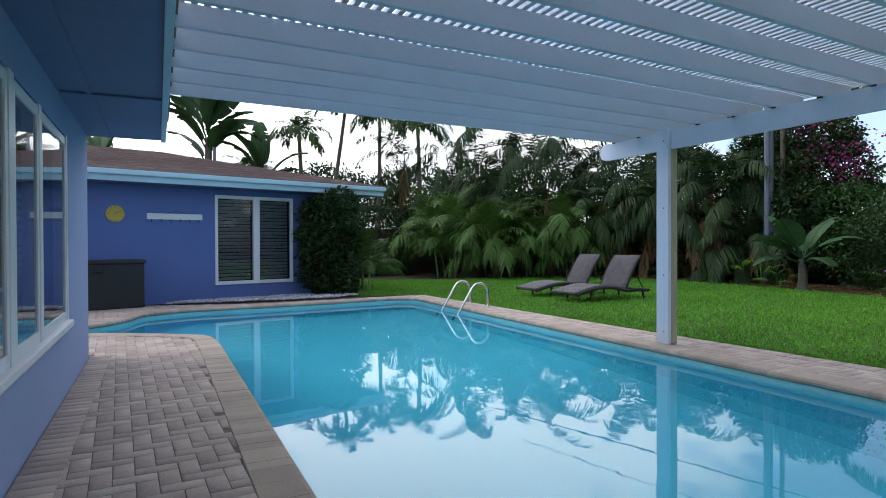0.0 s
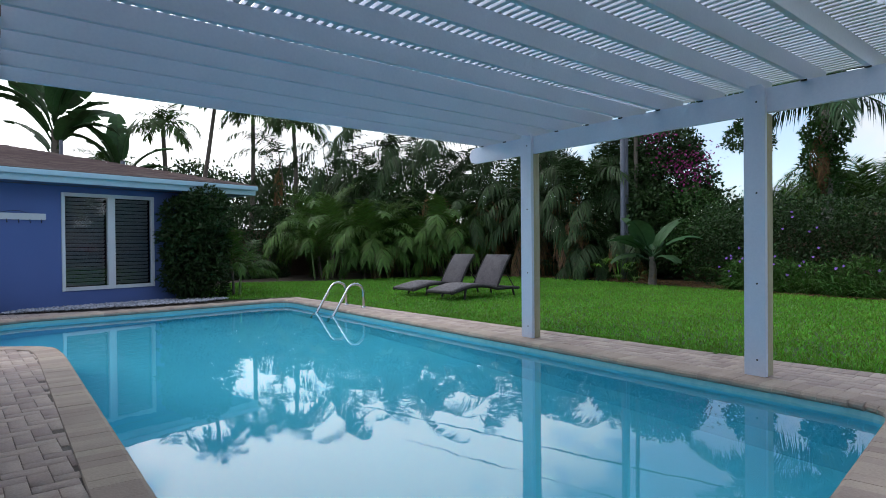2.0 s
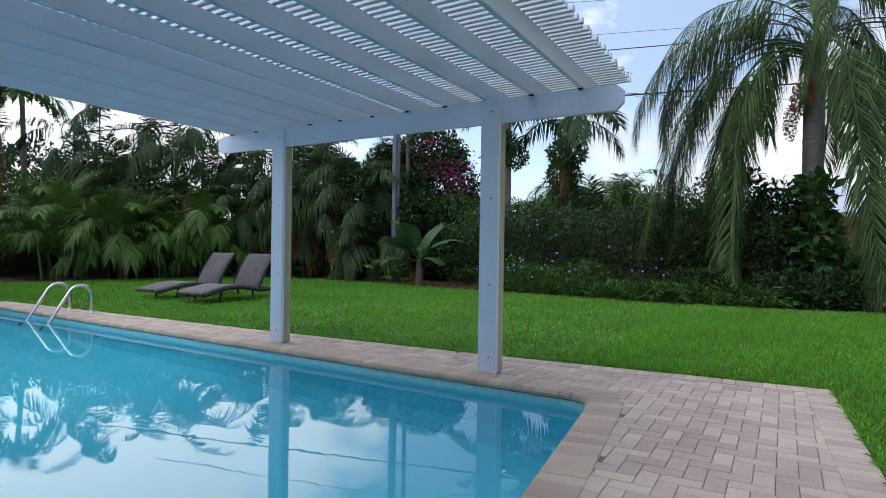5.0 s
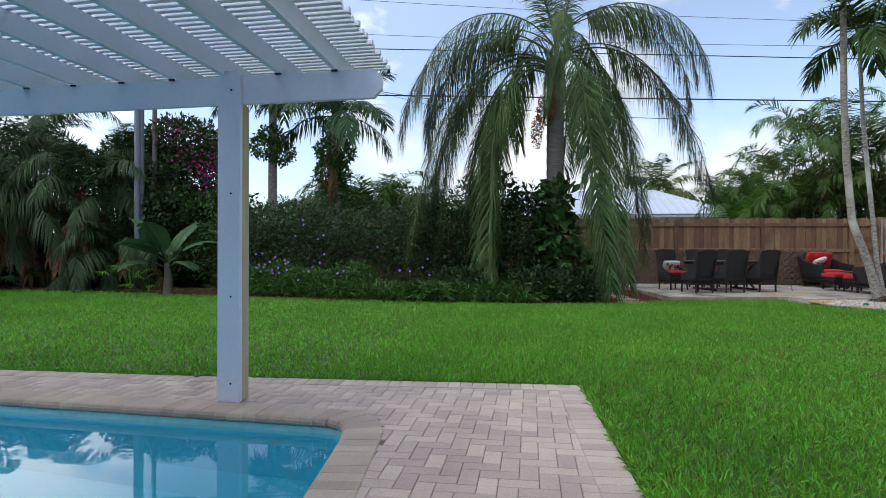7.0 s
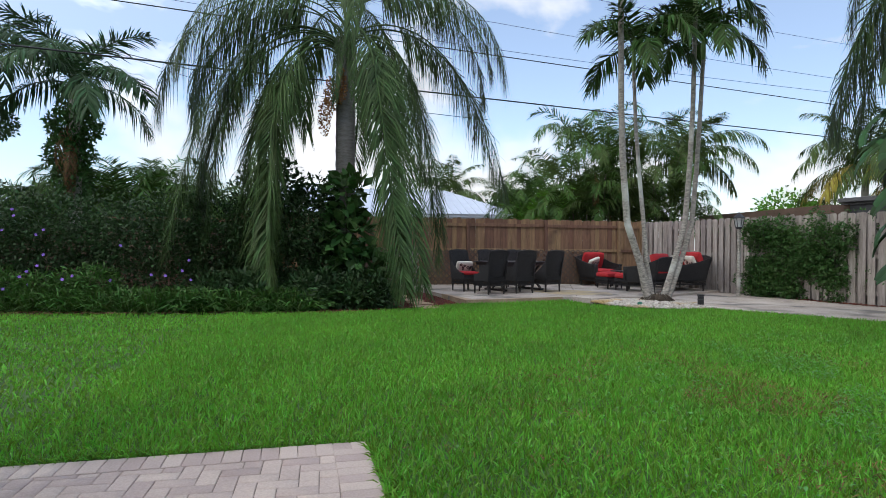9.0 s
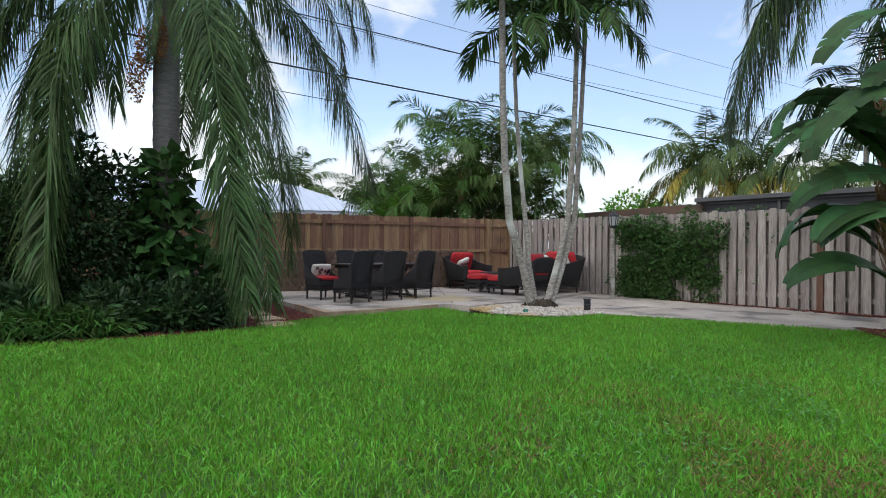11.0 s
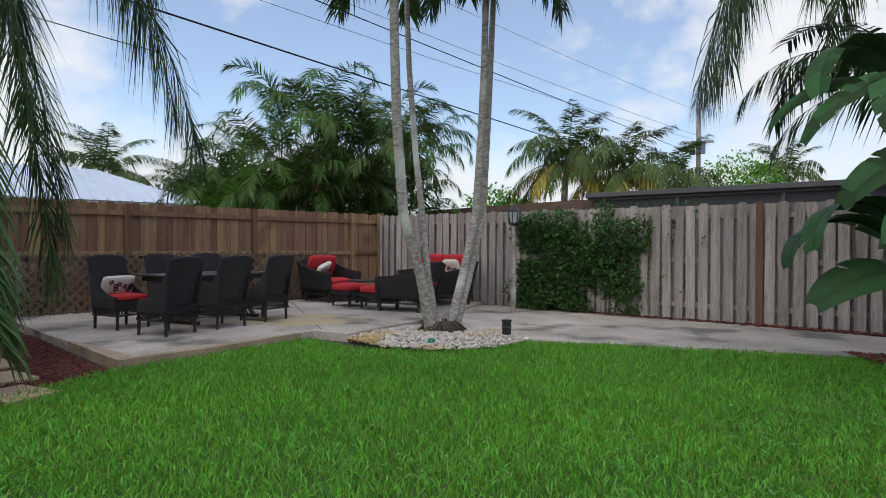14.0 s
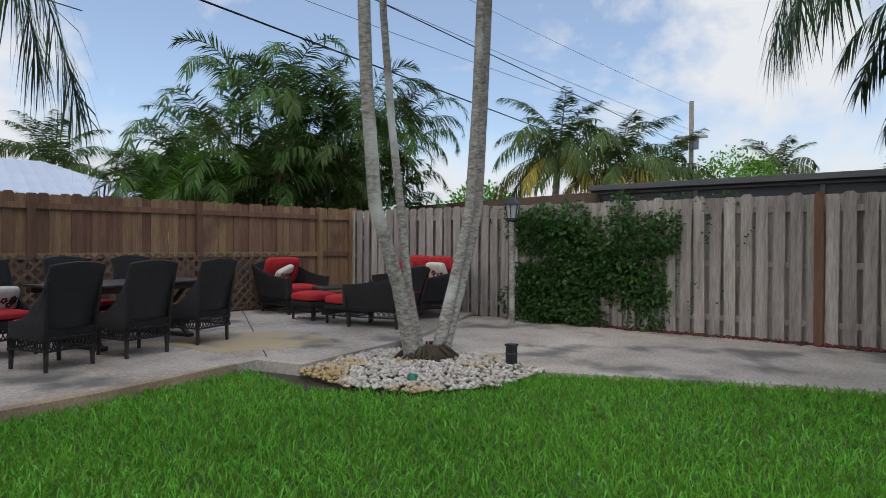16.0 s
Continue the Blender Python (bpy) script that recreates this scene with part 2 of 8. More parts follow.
M = dict(
    soil=surf("soil", (0.07, 0.05, 0.03), (0.035, 0.028, 0.02), rough=0.95, fine=25, bump=0.6),
    lawn=surf("lawn_ground", (0.055, 0.12, 0.018), (0.03, 0.07, 0.012), rough=0.95, fine=30, coarse=1.2, bump=0.7),
    grass=surf("grass_blade", (0.172, 0.405, 0.034), (0.105, 0.275, 0.024), rough=0.5, fine=8, coarse=0.6, bump=0, rand="island", spread=0.42, spec=0.35, trans=0.3),
    weed=surf("clover_leaf", (0.1, 0.28, 0.06), (0.07, 0.2, 0.04), rough=0.6, fine=30, bump=0, rand="island", spread=0.3, trans=0.25),
    paver=surf("clay_paver", (0.49, 0.395, 0.335), (0.36, 0.285, 0.245), rough=0.85, fine=90, coarse=2.2, bump=0.35, rand="object", spread=0.15, stain=(0.36, 0.27, 0.22), stain_at=0.62),
    paver_i=surf("clay_paver_field", (0.49, 0.395, 0.335), (0.36, 0.285, 0.245), rough=0.85, fine=90, coarse=2.2, bump=0.35, rand="island", spread=0.15, stain=(0.36, 0.27, 0.22), stain_at=0.62),
    coping=surf("coping_brick", (0.43, 0.34, 0.27), (0.33, 0.26, 0.21), rough=0.8, fine=70, coarse=3, bump=0.3, rand="object", spread=0.13, stain=(0.3, 0.24, 0.2), stain_at=0.62),
    mortar=surf("joint_sand", (0.2, 0.165, 0.14), (0.12, 0.1, 0.085), rough=0.95, fine=120, bump=0.4),
    plaster=surf("pool_plaster", (0.13, 0.6, 0.74), (0.11, 0.55, 0.7), rough=0.8, fine=20, coarse=0.8, bump=0.05),
    tile=surf("waterline_tile", (0.4, 0.68, 0.68), (0.3, 0.6, 0.62), rough=0.25, fine=20, coarse=5, bump=0.05),
    water=water_mat(),
    stucco=surf("blue_stucco", (0.125, 0.19, 0.44), (0.11, 0.17, 0.4), rough=0.9, fine=160, coarse=1.4, bump=0.35, depth=0.004),
    stucco_pale=surf("pale_blue_stucco", (0.3, 0.38, 0.6), (0.26, 0.34, 0.56), rough=0.9, fine=160, coarse=1.4, bump=0.3, depth=0.004),
    soffit=surf("soffit_blue_paint", (0.12, 0.19, 0.34), (0.1, 0.16, 0.3), rough=0.7, fine=40, coarse=2, bump=0.1),
    fascia=surf("aqua_paint", (0.48, 0.68, 0.78), (0.43, 0.63, 0.73), rough=0.5, fine=40, coarse=2, bump=0.08),
    pergola=surf("white_blue_paint", (0.68, 0.72, 0.82), (0.61, 0.66, 0.77), rough=0.55, fine=50, coarse=2.5, bump=0.12, ),
    slat=surf("white_slat_paint", (0.77, 0.8, 0.87), (0.7, 0.73, 0.81), rough=0.55, fine=50, coarse=2.5, bump=0.1, rand="island", spread=0.06),
    postwood=surf("weathered_post", (0.5, 0.47, 0.33), (0.36, 0.31, 0.19), rough=0.8, fine=40, coarse=3, bump=0.3, stretch=(6, 6, 0.6)),
    white=surf("white_frame_paint", (0.8, 0.82, 0.84), (0.74, 0.77, 0.8), rough=0.4, fine=40, coarse=3, bump=0.04),
    louver=surf("shutter_grey_paint", (0.3, 0.31, 0.33), (0.26, 0.27, 0.29), rough=0.5, fine=40, coarse=3, bump=0.05),
    # near-black that paints the shade of unlit rooms behind the windows
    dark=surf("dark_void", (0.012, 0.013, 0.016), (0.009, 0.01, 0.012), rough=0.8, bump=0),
    roof=surf("shingle", (0.34, 0.25, 0.22), (0.25, 0.18, 0.16), rough=0.95, fine=120, coarse=4, bump=0.5, rand="island", spread=0.2),
    glass=glass_mat("window_glass", (0.75, 0.82, 0.85)),
    fence_new=surf("brown_cedar", (0.29, 0.165, 0.09), (0.14, 0.08, 0.045), rough=0.85, fine=26, coarse=4, bump=0.35, stretch=(3.2, 3.2, 0.22), rand="object", spread=0.32, stain=(0.13, 0.075, 0.045), stain_at=0.6),
    fence_old=surf("grey_weathered_pine", (0.44, 0.39, 0.35), (0.2, 0.165, 0.145), rough=0.9, fine=26, coarse=4, bump=0.45, stretch=(3.2, 3.2, 0.22), rand="object", spread=0.2),
    lattice=surf("lattice_wood", (0.15, 0.1, 0.07), (0.085, 0.058, 0.042), rough=0.9, fine=40, coarse=4, bump=0.3, rand="island", spread=0.2),
    concrete=surf("patio_concrete", (0.53, 0.47, 0.4), (0.28, 0.225, 0.175), rough=0.85, fine=30, coarse=1.3, bump=0.25, stain=(0.15, 0.135, 0.115), stain_at=0.53),
    rust=surf("stained_concrete", (0.42, 0.31, 0.2), (0.22, 0.15, 0.09), rough=0.85, fine=45, coarse=2.5, bump=0.2),
    ochre=surf("ochre_stained_concrete", (0.5, 0.37, 0.17), (0.4, 0.34, 0.26), rough=0.85, fine=45, coarse=3, bump=0.2, stain=(0.24, 0.2, 0.15), stain_at=0.55),
    mulch=surf("red_mulch", (0.17, 0.04, 0.026), (0.09, 0.02, 0.014), rough=0.95, fine=60, coarse=7, bump=0.9, rand="island", spread=0.35),
    flag=surf("tan_flagstone", (0.42, 0.3, 0.17), (0.33, 0.23, 0.14), rough=0.9, fine=60, coarse=6, bump=0.4),
    pebble=surf("white_pebble", (0.52, 0.48, 0.42), (0.37, 0.32, 0.26), rough=0.7, fine=60, coarse=6, bump=0.2, rand="island", spread=0.25, stain=(0.42, 0.29, 0.12), stain_at=0.49),
    gravel=surf("grey_gravel", (0.55, 0.55, 0.58), (0.36, 0.36, 0.4), rough=0.8, fine=60, coarse=6, bump=0.2, rand="island", spread=0.4),
    bark=surf("grey_palm_bark", (0.4, 0.36, 0.31), (0.14, 0.128, 0.108), rough=0.95, fine=18, coarse=9, bump=0.7, stretch=(1, 1, 2.5), stain=(0.52, 0.52, 0.46), stain_at=0.54),
    bark_mid=surf("ringed_grey_bark", (0.25, 0.23, 0.21), (0.13, 0.12, 0.105), rough=0.95, fine=20, coarse=6, bump=0.8, stretch=(1, 1, 5)),
    bark_dark=surf("dark_palm_bark", (0.17, 0.14, 0.11), (0.1, 0.085, 0.07), rough=0.95, fine=14, coarse=3, bump=0.6, stretch=(1, 1, 5)),
    shaft=surf("green_crownshaft", (0.2, 0.33, 0.1), (0.16, 0.26, 0.08), rough=0.5, fine=10, bump=0.05),
    wick=wicker_mat("dark_wicker", (0.02, 0.017, 0.016), (0.01, 0.0085, 0.008), 55),
    wick_grey=wicker_mat("grey_wicker", (0.15, 0.135, 0.145), (0.09, 0.08, 0.088), 60),
    legs=surf("dark_brown_wood", (0.03, 0.022, 0.018), (0.018, 0.014, 0.012), rough=0.45, fine=40, bump=0.1),
    tabletop=surf("dark_slat_top", (0.06, 0.052, 0.05), (0.035, 0.03, 0.03), rough=0.4, fine=40, bump=0.1),
    red=surf("red_cushion_cloth", (0.48, 0.022, 0.025), (0.38, 0.015, 0.018), rough=0.9, fine=250, coarse=5, bump=0.25, depth=0.003),
    floral=surf("floral_pillow_cloth", (0.66, 0.6, 0.5), (0.6, 0.53, 0.44), rough=0.9, fine=250, coarse=14, bump=0.2, depth=0.003),
    steel=surf("brushed_steel", (0.62, 0.62, 0.6), (0.55, 0.55, 0.53), rough=0.25, metal=1.0, fine=60, bump=0.05),
    pole=surf("galvanised_pole", (0.17, 0.185, 0.23), (0.12, 0.13, 0.16), rough=0.5, metal=0.4, fine=30, bump=0.1, stretch=(1, 1, 0.3)),
    wire=surf("black_cable", (0.02, 0.02, 0.022), (0.015, 0.015, 0.016), rough=0.6, bump=0),
    black=surf("black_metal", (0.02, 0.02, 0.021), (0.014, 0.014, 0.015), rough=0.5, fine=60, bump=0.1),
    box=surf("black_resin", (0.02, 0.021, 0.024), (0.015, 0.016, 0.018), rough=0.6, fine=50, bump=0.15),
    metalroof=surf("white_metal_roof", (0.52, 0.56, 0.62), (0.45, 0.49, 0.56), rough=0.45, fine=6, coarse=1, bump=0.03),
    mesh=surf("bronze_screen", (0.045, 0.047, 0.052), (0.035, 0.036, 0.04), rough=0.7, fine=80, bump=0.1),
    alu=surf("bronze_aluminium", (0.1, 0.1, 0.1), (0.07, 0.07, 0.07), rough=0.5, metal=0.3, fine=60, bump=0.05),
    wallbrown=surf("brown_block_wall", (0.16, 0.1, 0.07), (0.1, 0.065, 0.045), rough=0.95, fine=30, coarse=2, bump=0.4),
    dial=surf("yellow_dial", (0.62, 0.47, 0.09), (0.54, 0.4, 0.07), rough=0.5, fine=40, bump=0.03),
    lampglass=surf("frosted_lamp_pane", (0.55, 0.56, 0.55), (0.45, 0.46, 0.46), rough=0.3, fine=40, bump=0.03),
    fruit=surf("orange_palm_fruit", (0.4, 0.17, 0.05), (0.24, 0.12, 0.045), rough=0.8, fine=40, bump=0.1, rand="island", spread=0.4),
    bloom=surf("purple_petal", (0.33, 0.17, 0.62), (0.26, 0.12, 0.52), rough=0.7, bump=0, rand="island", spread=0.2, trans=0.3),
    magenta=surf("magenta_bract", (0.36, 0.035, 0.2), (0.26, 0.02, 0.14), rough=0.7, bump=0, rand="island", spread=0.25, trans=0.3),
    plain_cloth=surf("cap_green", (0.02, 0.16, 0.1), rough=0.4, bump=0),
)
# foliage: name, colour, darker colour
for key, c1, c2 in (
    ("queen", (0.095, 0.155, 0.048), (0.038, 0.07, 0.022)), ("royal", (0.06, 0.125, 0.045), (0.035, 0.075, 0.028)), ("areca", (0.1, 0.19, 0.034), (0.046, 0.1, 0.02)),
    ("dark_palm", (0.045, 0.085, 0.026), (0.026, 0.05, 0.016)), ("dead", (0.27, 0.15, 0.065), (0.15, 0.085, 0.045)),
    ("coco", (0.1, 0.15, 0.035), (0.055, 0.09, 0.022)), ("xmas", (0.065, 0.13, 0.028), (0.035, 0.075, 0.017)),
    ("broad", (0.04, 0.08, 0.025), (0.02, 0.042, 0.014)), ("hedge", (0.05, 0.092, 0.03), (0.024, 0.048, 0.016)),
    ("vine", (0.075, 0.155, 0.04), (0.034, 0.08, 0.02)), ("banana", (0.05, 0.11, 0.04), (0.032, 0.075, 0.028)),
    ("bird", (0.05, 0.11, 0.035), (0.03, 0.07, 0.024)), ("strap", (0.07, 0.155, 0.028), (0.035, 0.085, 0.016)),
    ("bright", (0.16, 0.34, 0.04), (0.1, 0.23, 0.028)), ("yellow", (0.4, 0.33, 0.05), (0.28, 0.24, 0.05)), ("fern", (0.07, 0.16, 0.04), (0.045, 0.11, 0.025)),
):
    M[key] = surf(key + "_leaf", c1, c2, rough=0.5, fine=12, coarse=1.5, bump=0, rand="island", spread=0.36, spec=0.2, trans=0.16)


# ---- builders ----
def thing(name, label, category, group="", kind="", at=None):
    ob = new(name)
    ob.empty_display_size = 0.1
    if at is not None:
        ob.matrix_basis = at
    return tagged(ob, label, category, group, kind)


def mesh_of(name, bm, material, smooth=False):
    me = bpy.data.meshes.new(name)
    bm.to_mesh(me)
    bm.free()
    me.materials.append(material)
    if smooth:
        me.polygons.foreach_set("use_smooth", [True] * len(me.polygons))
    return me


def part(name, bm, material, parent=None, label="", smooth=False):
    ob = new(name, mesh_of(name, bm, material, smooth))
    ob.parent = parent
    return tagged(ob, label)


def piece(name, me, parent, m):
    ob = new(name, me)
    ob.parent = parent
    ob.matrix_basis = m
    return ob


def tri_mesh(name, verts, tris, material, smooth=False):
    """A mesh from arrays of corners and triangles."""
    verts, tris = np.asarray(verts, dtype=np.float32), np.asarray(tris, dtype=np.int32)
    me = bpy.data.meshes.new(name)
    me.vertices.add(len(verts))
    me.vertices.foreach_set("co", verts.ravel())
    me.loops.add(tris.size)
    me.loops.foreach_set("vertex_index", tris.ravel())
    me.polygons.add(len(tris))
    me.polygons.foreach_set("loop_start", np.arange(0, tris.size, 3, dtype=np.int32))
    if smooth:
        me.polygons.foreach_set("use_smooth", np.ones(len(tris), dtype=bool))
    me.materials.append(material)
    me.update(calc_edges=True)
    me.validate()
    return me


def box(bm, x0, x1, y0, y1, z0, z1, bev=0.0, m=None):
    r = bmesh.ops.create_cube(bm, size=1.0, matrix=Matrix.LocRotScale(((x0 + x1) / 2, (y0 + y1) / 2, (z0 + z1) / 2), None, (abs(x1 - x0), abs(y1 - y0), abs(z1 - z0))))
    if bev:
        es = {e for v in r["verts"] for e in v.link_edges}
        r = bmesh.ops.bevel(bm, geom=list(es), offset=bev, segments=2, affect="EDGES", profile=0.6)
    if m is not None:
        bmesh.ops.transform(bm, matrix=m, verts=r["verts"])
    return bm


def boxed(*a, bev=0.0, m=None):
    return box(bmesh.new(), *a, bev=bev, m=m)


def prism(poly, z0, z1, bm=None):
    """A plan polygon, counter-clockwise, raised from z0 to z1."""
    bm = bm or bmesh.new()
    lo = [bm.verts.new((x, y, z0)) for x, y in poly]
    hi = [bm.verts.new((x, y, z1)) for x, y in poly]
    bm.faces.new(hi)
    bm.faces.new(lo[::-1])
    for i in range(len(poly)):
        j = (i + 1) % len(poly)
        bm.faces.new((lo[i], lo[j], hi[j], hi[i]))
    return bm


def tube(bm, pts, radii, seg=10, cap=True):
    """A round tube along points; radii: one number or one for each point."""
    pts = [Vector(p) for p in pts]
    radii = radii if isinstance(radii, (list, tuple)) else [radii] * len(pts)
    rings, side = [], None
    for i, p in enumerate(pts):
        d = (pts[min(i + 1, len(pts) - 1)] - pts[max(i - 1, 0)]).normalized()
        if side is None:
            side = d.orthogonal().normalized()
        side = (side - d * side.dot(d)).normalized()
        up = d.cross(side)
        rings.append([bm.verts.new(p + radii[i] * (math.cos(a) * side + math.sin(a) * up)) for a in (2 * math.pi * k / seg for k in range(seg))])
    for a, b in zip(rings, rings[1:]):
        for k in range(seg):
            bm.faces.new((a[k], a[(k + 1) % seg], b[(k + 1) % seg], b[k]))
    if cap:
        bm.faces.new(rings[0][::-1])
        bm.faces.new(rings[-1])
    return bm


def offset_loop(poly, d):
    """Moves a counter-clockwise loop outwards by d."""
    out, n = [], len(poly)
    for i in range(n):
        a, b, c = Vector(poly[i - 1]), Vector(poly[i]), Vector(poly[(i + 1) % n])
        t1, t2 = (b - a).normalized(), (c - b).normalized()
        t = (t1 + t2).normalized()
        k = 1 / max(0.5, t.dot(t1))
        out.append((b.x + t.y * d * k, b.y - t.x * d * k))
    return out


def inside(x, y, poly):
    hit = False
    for (ax, ay), (bx, by) in zip(poly, poly[1:] + poly[:1]):
        if (ay > y) != (by > y) and x < (bx - ax) * (y - ay) / (by - ay) + ax:
            hit = not hit
    return hit


def inside_many(p, poly):
    hit = np.zeros(len(p), dtype=bool)
    for (ax, ay), (bx, by) in zip(poly, poly[1:] + poly[:1]):
        if ay != by:
            hit ^= ((ay > p[:, 1]) != (by > p[:, 1])) & (p[:, 0] < (bx - ax) * (p[:, 1] - ay) / (by - ay) + ax)
    return hit


# ---- plan ----
POOL = [(0.45, 0.75), (0.45, 7.6), (0.40, 8.25), (-0.10, 8.62), (-0.95, 9.12), (-1.75, 9.3), (-2.0, 9.75), (-1.1, 10.0), (-0.62, 10.6), (-0.45, 11.3), (0.25, 11.68), (2.24, 11.82), (4.4, 12.12), (4.79, 11.9), (4.79, 1.55), (4.62, 1.42), (0.55, 0.75)]
POOL = POOL[::-1]


def round_corners(poly, r):
    out, n = [], len(poly)
    for i in range(n):
        a, b, c = Vector(poly[i - 1]), Vector(poly[i]), Vector(poly[(i + 1) % n])
        d1, d2 = min(r, (a - b).length * 0.45), min(r, (c - b).length * 0.45)
        p, q = b + (a - b).normalized() * d1, b + (c - b).normalized() * d2
        for k in range(5):
            s = k / 4
            v = (1 - s) ** 2 * p + 2 * s * (1 - s) * b + s * s * q
            out.append((v.x, v.y))
    return out


POOL = round_corners(POOL, 0.22)
COPE = offset_loop(POOL, 0.225)
PATIO = [(-0.8, -0.78), (3.62, -0.31), (6.14, -0.05), (5.78, 3.3), (5.56, 6.2), (5.36, 9.7), (5.18, 12.45), (4.9, 12.62), (3.4, 12.42), (1.5, 12.3), (0.4, 12.55), (-0.4, 12.85), (-3.2, 12.2), (-3.2, 7.24), (-0.82, 7.24)]
ROY1, ROY2 = 9.9, 7.3
HEDGE_X, HEDGE_Y = 7.0, 21.0
BED_E = [(8.0, 17.2), (11.7, 16.8), (13.6, 15.2), (14.1, 13.0), (13.9, 10.5), (13.55, 8.3), (13.4, 6.4), (13.1, 4.0), (13.05, 2.0), (13.1, 0.3), (13.6, -1.0), (14.4, -1.95)]
WATER_Z = -0.105

# ---- ground ----
g = thing("ground", "wide flat ground sheet of garden soil", "ground", kind="structure")
bm = bmesh.new()
outer = [(-600, -600), (600, -600), (600, 600), (-600, 600)]
hole = [bm.verts.new((x, y, -0.03)) for x, y in COPE]
rim = [bm.verts.new((x, y, -0.03)) for x, y in outer]
es = [bm.edges.new((a, b)) for a, b in zip(hole, hole[1:] + hole[:1])] + [bm.edges.new((a, b)) for a, b in zip(rim, rim[1:] + rim[:1])]
bmesh.ops.triangle_fill(bm, edges=es, use_beauty=True)
part("soil", bm, M["soil"], g)

# lawn sheet round the patio, sand bed under the pavers
LAWN = [(6.14, -0.05), (3.62, -0.31), (-0.8, -0.78), (-6.0, -1.3), (-6.0, -9.6), (9.0, -9.6), (9.9, -9.22), (11.4, -8.35), (12.6, -7.45), (13.3, -6.85), (13.45, -5.42), (14.2, -4.72), (15.3, -4.62), (14.9, -3.2), (14.5, -2.1)] + BED_E[::-1] + [(5.5, 18.4), (3.6, 14.6), (3.45, 13.3), (4.2, 12.75), (4.9, 12.66), (5.2, 12.45), (5.36, 9.7), (5.56, 6.2), (5.78, 3.3)]
lawn = tagged(part("lawn", prism(LAWN, -0.028, -0.012), M["lawn"]), "bright green mown lawn, thin and weedy near the patio", "lawn", kind="structure")

# ---- pool ----
pool = thing("swimming_pool", "blue plastered swimming pool full of clear still water", "pool", kind="structure")
bm = bmesh.new()
n = len(POOL)
prof = [(0.0, -0.01), (0.0, -1.0), (-0.12, -1.3)]
loops = [[bm.verts.new((x, y, z)) for x, y in (offset_loop(POOL, d) if d else POOL)] for d, z in prof]
for a, b in zip(loops, loops[1:]):
    for i in range(n):
        bm.faces.new((a[i], a[(i + 1) % n], b[(i + 1) % n], b[i]))
bm.faces.new(loops[-1])
part("basin", bm, M["plaster"], pool, "pale blue plaster basin")
bm = bmesh.new()
for d, (za, zb) in ((-0.008, (-0.04, -0.19)),):
    lp = offset_loop(POOL, d)
    a, b = [bm.verts.new((x, y, za)) for x, y in lp], [bm.verts.new((x, y, zb)) for x, y in lp]
    for i in range(n):
        bm.faces.new((a[i], a[(i + 1) % n], b[(i + 1) % n], b[i]))
part("waterline_tiles", bm, M["tile"], pool, "band of teal waterline tile")
bm = bmesh.new()
bm.faces.new([bm.verts.new((x, y, WATER_Z)) for x, y in offset_loop(POOL, -0.01)])
wat = part("water_surface", bm, M["water"], pool, "clear still blue water")
wat.visible_shadow = False

# ---- near house ----
WX, WE = -0.82, 7.2
wall = thing("wall_house", "pale blue stucco house wall beside the pool deck", "wall", kind="structure")
bm = bmesh.new()
WIN = [(1.0, 2.32), (2.36, 3.62), (3.74, 4.44), (4.52, 5.6)]
Z0, Z1, ZT = 0.56, 1.98, 2.26
box(bm, WX - 0.2, WX, -6.0, WE, -0.05, Z0)
box(bm, WX - 0.2, WX, -6.0, WE, Z1 + 0.02, ZT)
box(bm, WX - 0.2, WX, -6.0, 0.95, Z0, Z1 + 0.02)
box(bm, WX - 0.2, WX, 5.66, WE, Z0, Z1 + 0.02)
box(bm, -9.0, WX - 0.2, WE - 0.2, WE, -0.05, ZT)
part("wall_body", bm, M["stucco_pale"], wall)
w1 = thing("window_1", "tall white framed sliding windows in the stucco house wall", "window", kind="structure")
for a, b in WIN:
    f = bmesh.new()
    for q in ((a, a + 0.055, Z0, Z1), (b - 0.055, b, Z0, Z1), (a + 0.055, b - 0.055, Z0, Z0 + 0.07), (a + 0.055, b - 0.055, Z1 - 0.06, Z1)):
        box(f, WX - 0.06, WX + 0.004, q[0], q[1], q[2], q[3], bev=0.006)
    fr = part("window_frame", f, M["white"], w1)
    pn = part("pane", boxed(WX - 0.012, WX - 0.006, a + 0.05, b - 0.05, Z0 + 0.06, Z1 - 0.05), M["glass"], fr)
    pn.visible_shadow = False
    bl = bmesh.new()
    for k in range(26):
        z = Z0 + 0.1 + k * 0.05
        box(bl, WX - 0.2, WX - 0.15, a + 0.08, b - 0.08, z, z + 0.012, m=Matrix.Translation((WX - 0.17, 0, z)) @ pose(0, 0, 0, 0, 35, 0) @ Matrix.Translation((0.17 - WX, 0, -z)))
    part("blind_slats", bl, M["louver"], fr, "grey louvred blind behind the glass")
part("window_sill", boxed(WX - 0.05, WX + 0.045, 0.95, 5.68, Z0 - 0.05, Z0, bev=0.012), M["white"], w1)
for a, b in ((0.95, 1.0), (2.32, 2.36), (3.62, 3.74), (4.44, 4.52), (5.6, 5.66)):
    part("mullion", boxed(WX - 0.09, WX + 0.009, a, b, Z0, Z1 + 0.02, bev=0.004), M["white"], w1)
# added black slab: the room's shade behind the near windows, put in as colour
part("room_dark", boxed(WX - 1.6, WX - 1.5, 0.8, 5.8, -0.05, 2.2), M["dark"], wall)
EAVE_X = -0.09
eave = thing("roof_near_house", "deep blue painted eave with aqua fascia board", "roof", kind="structure")
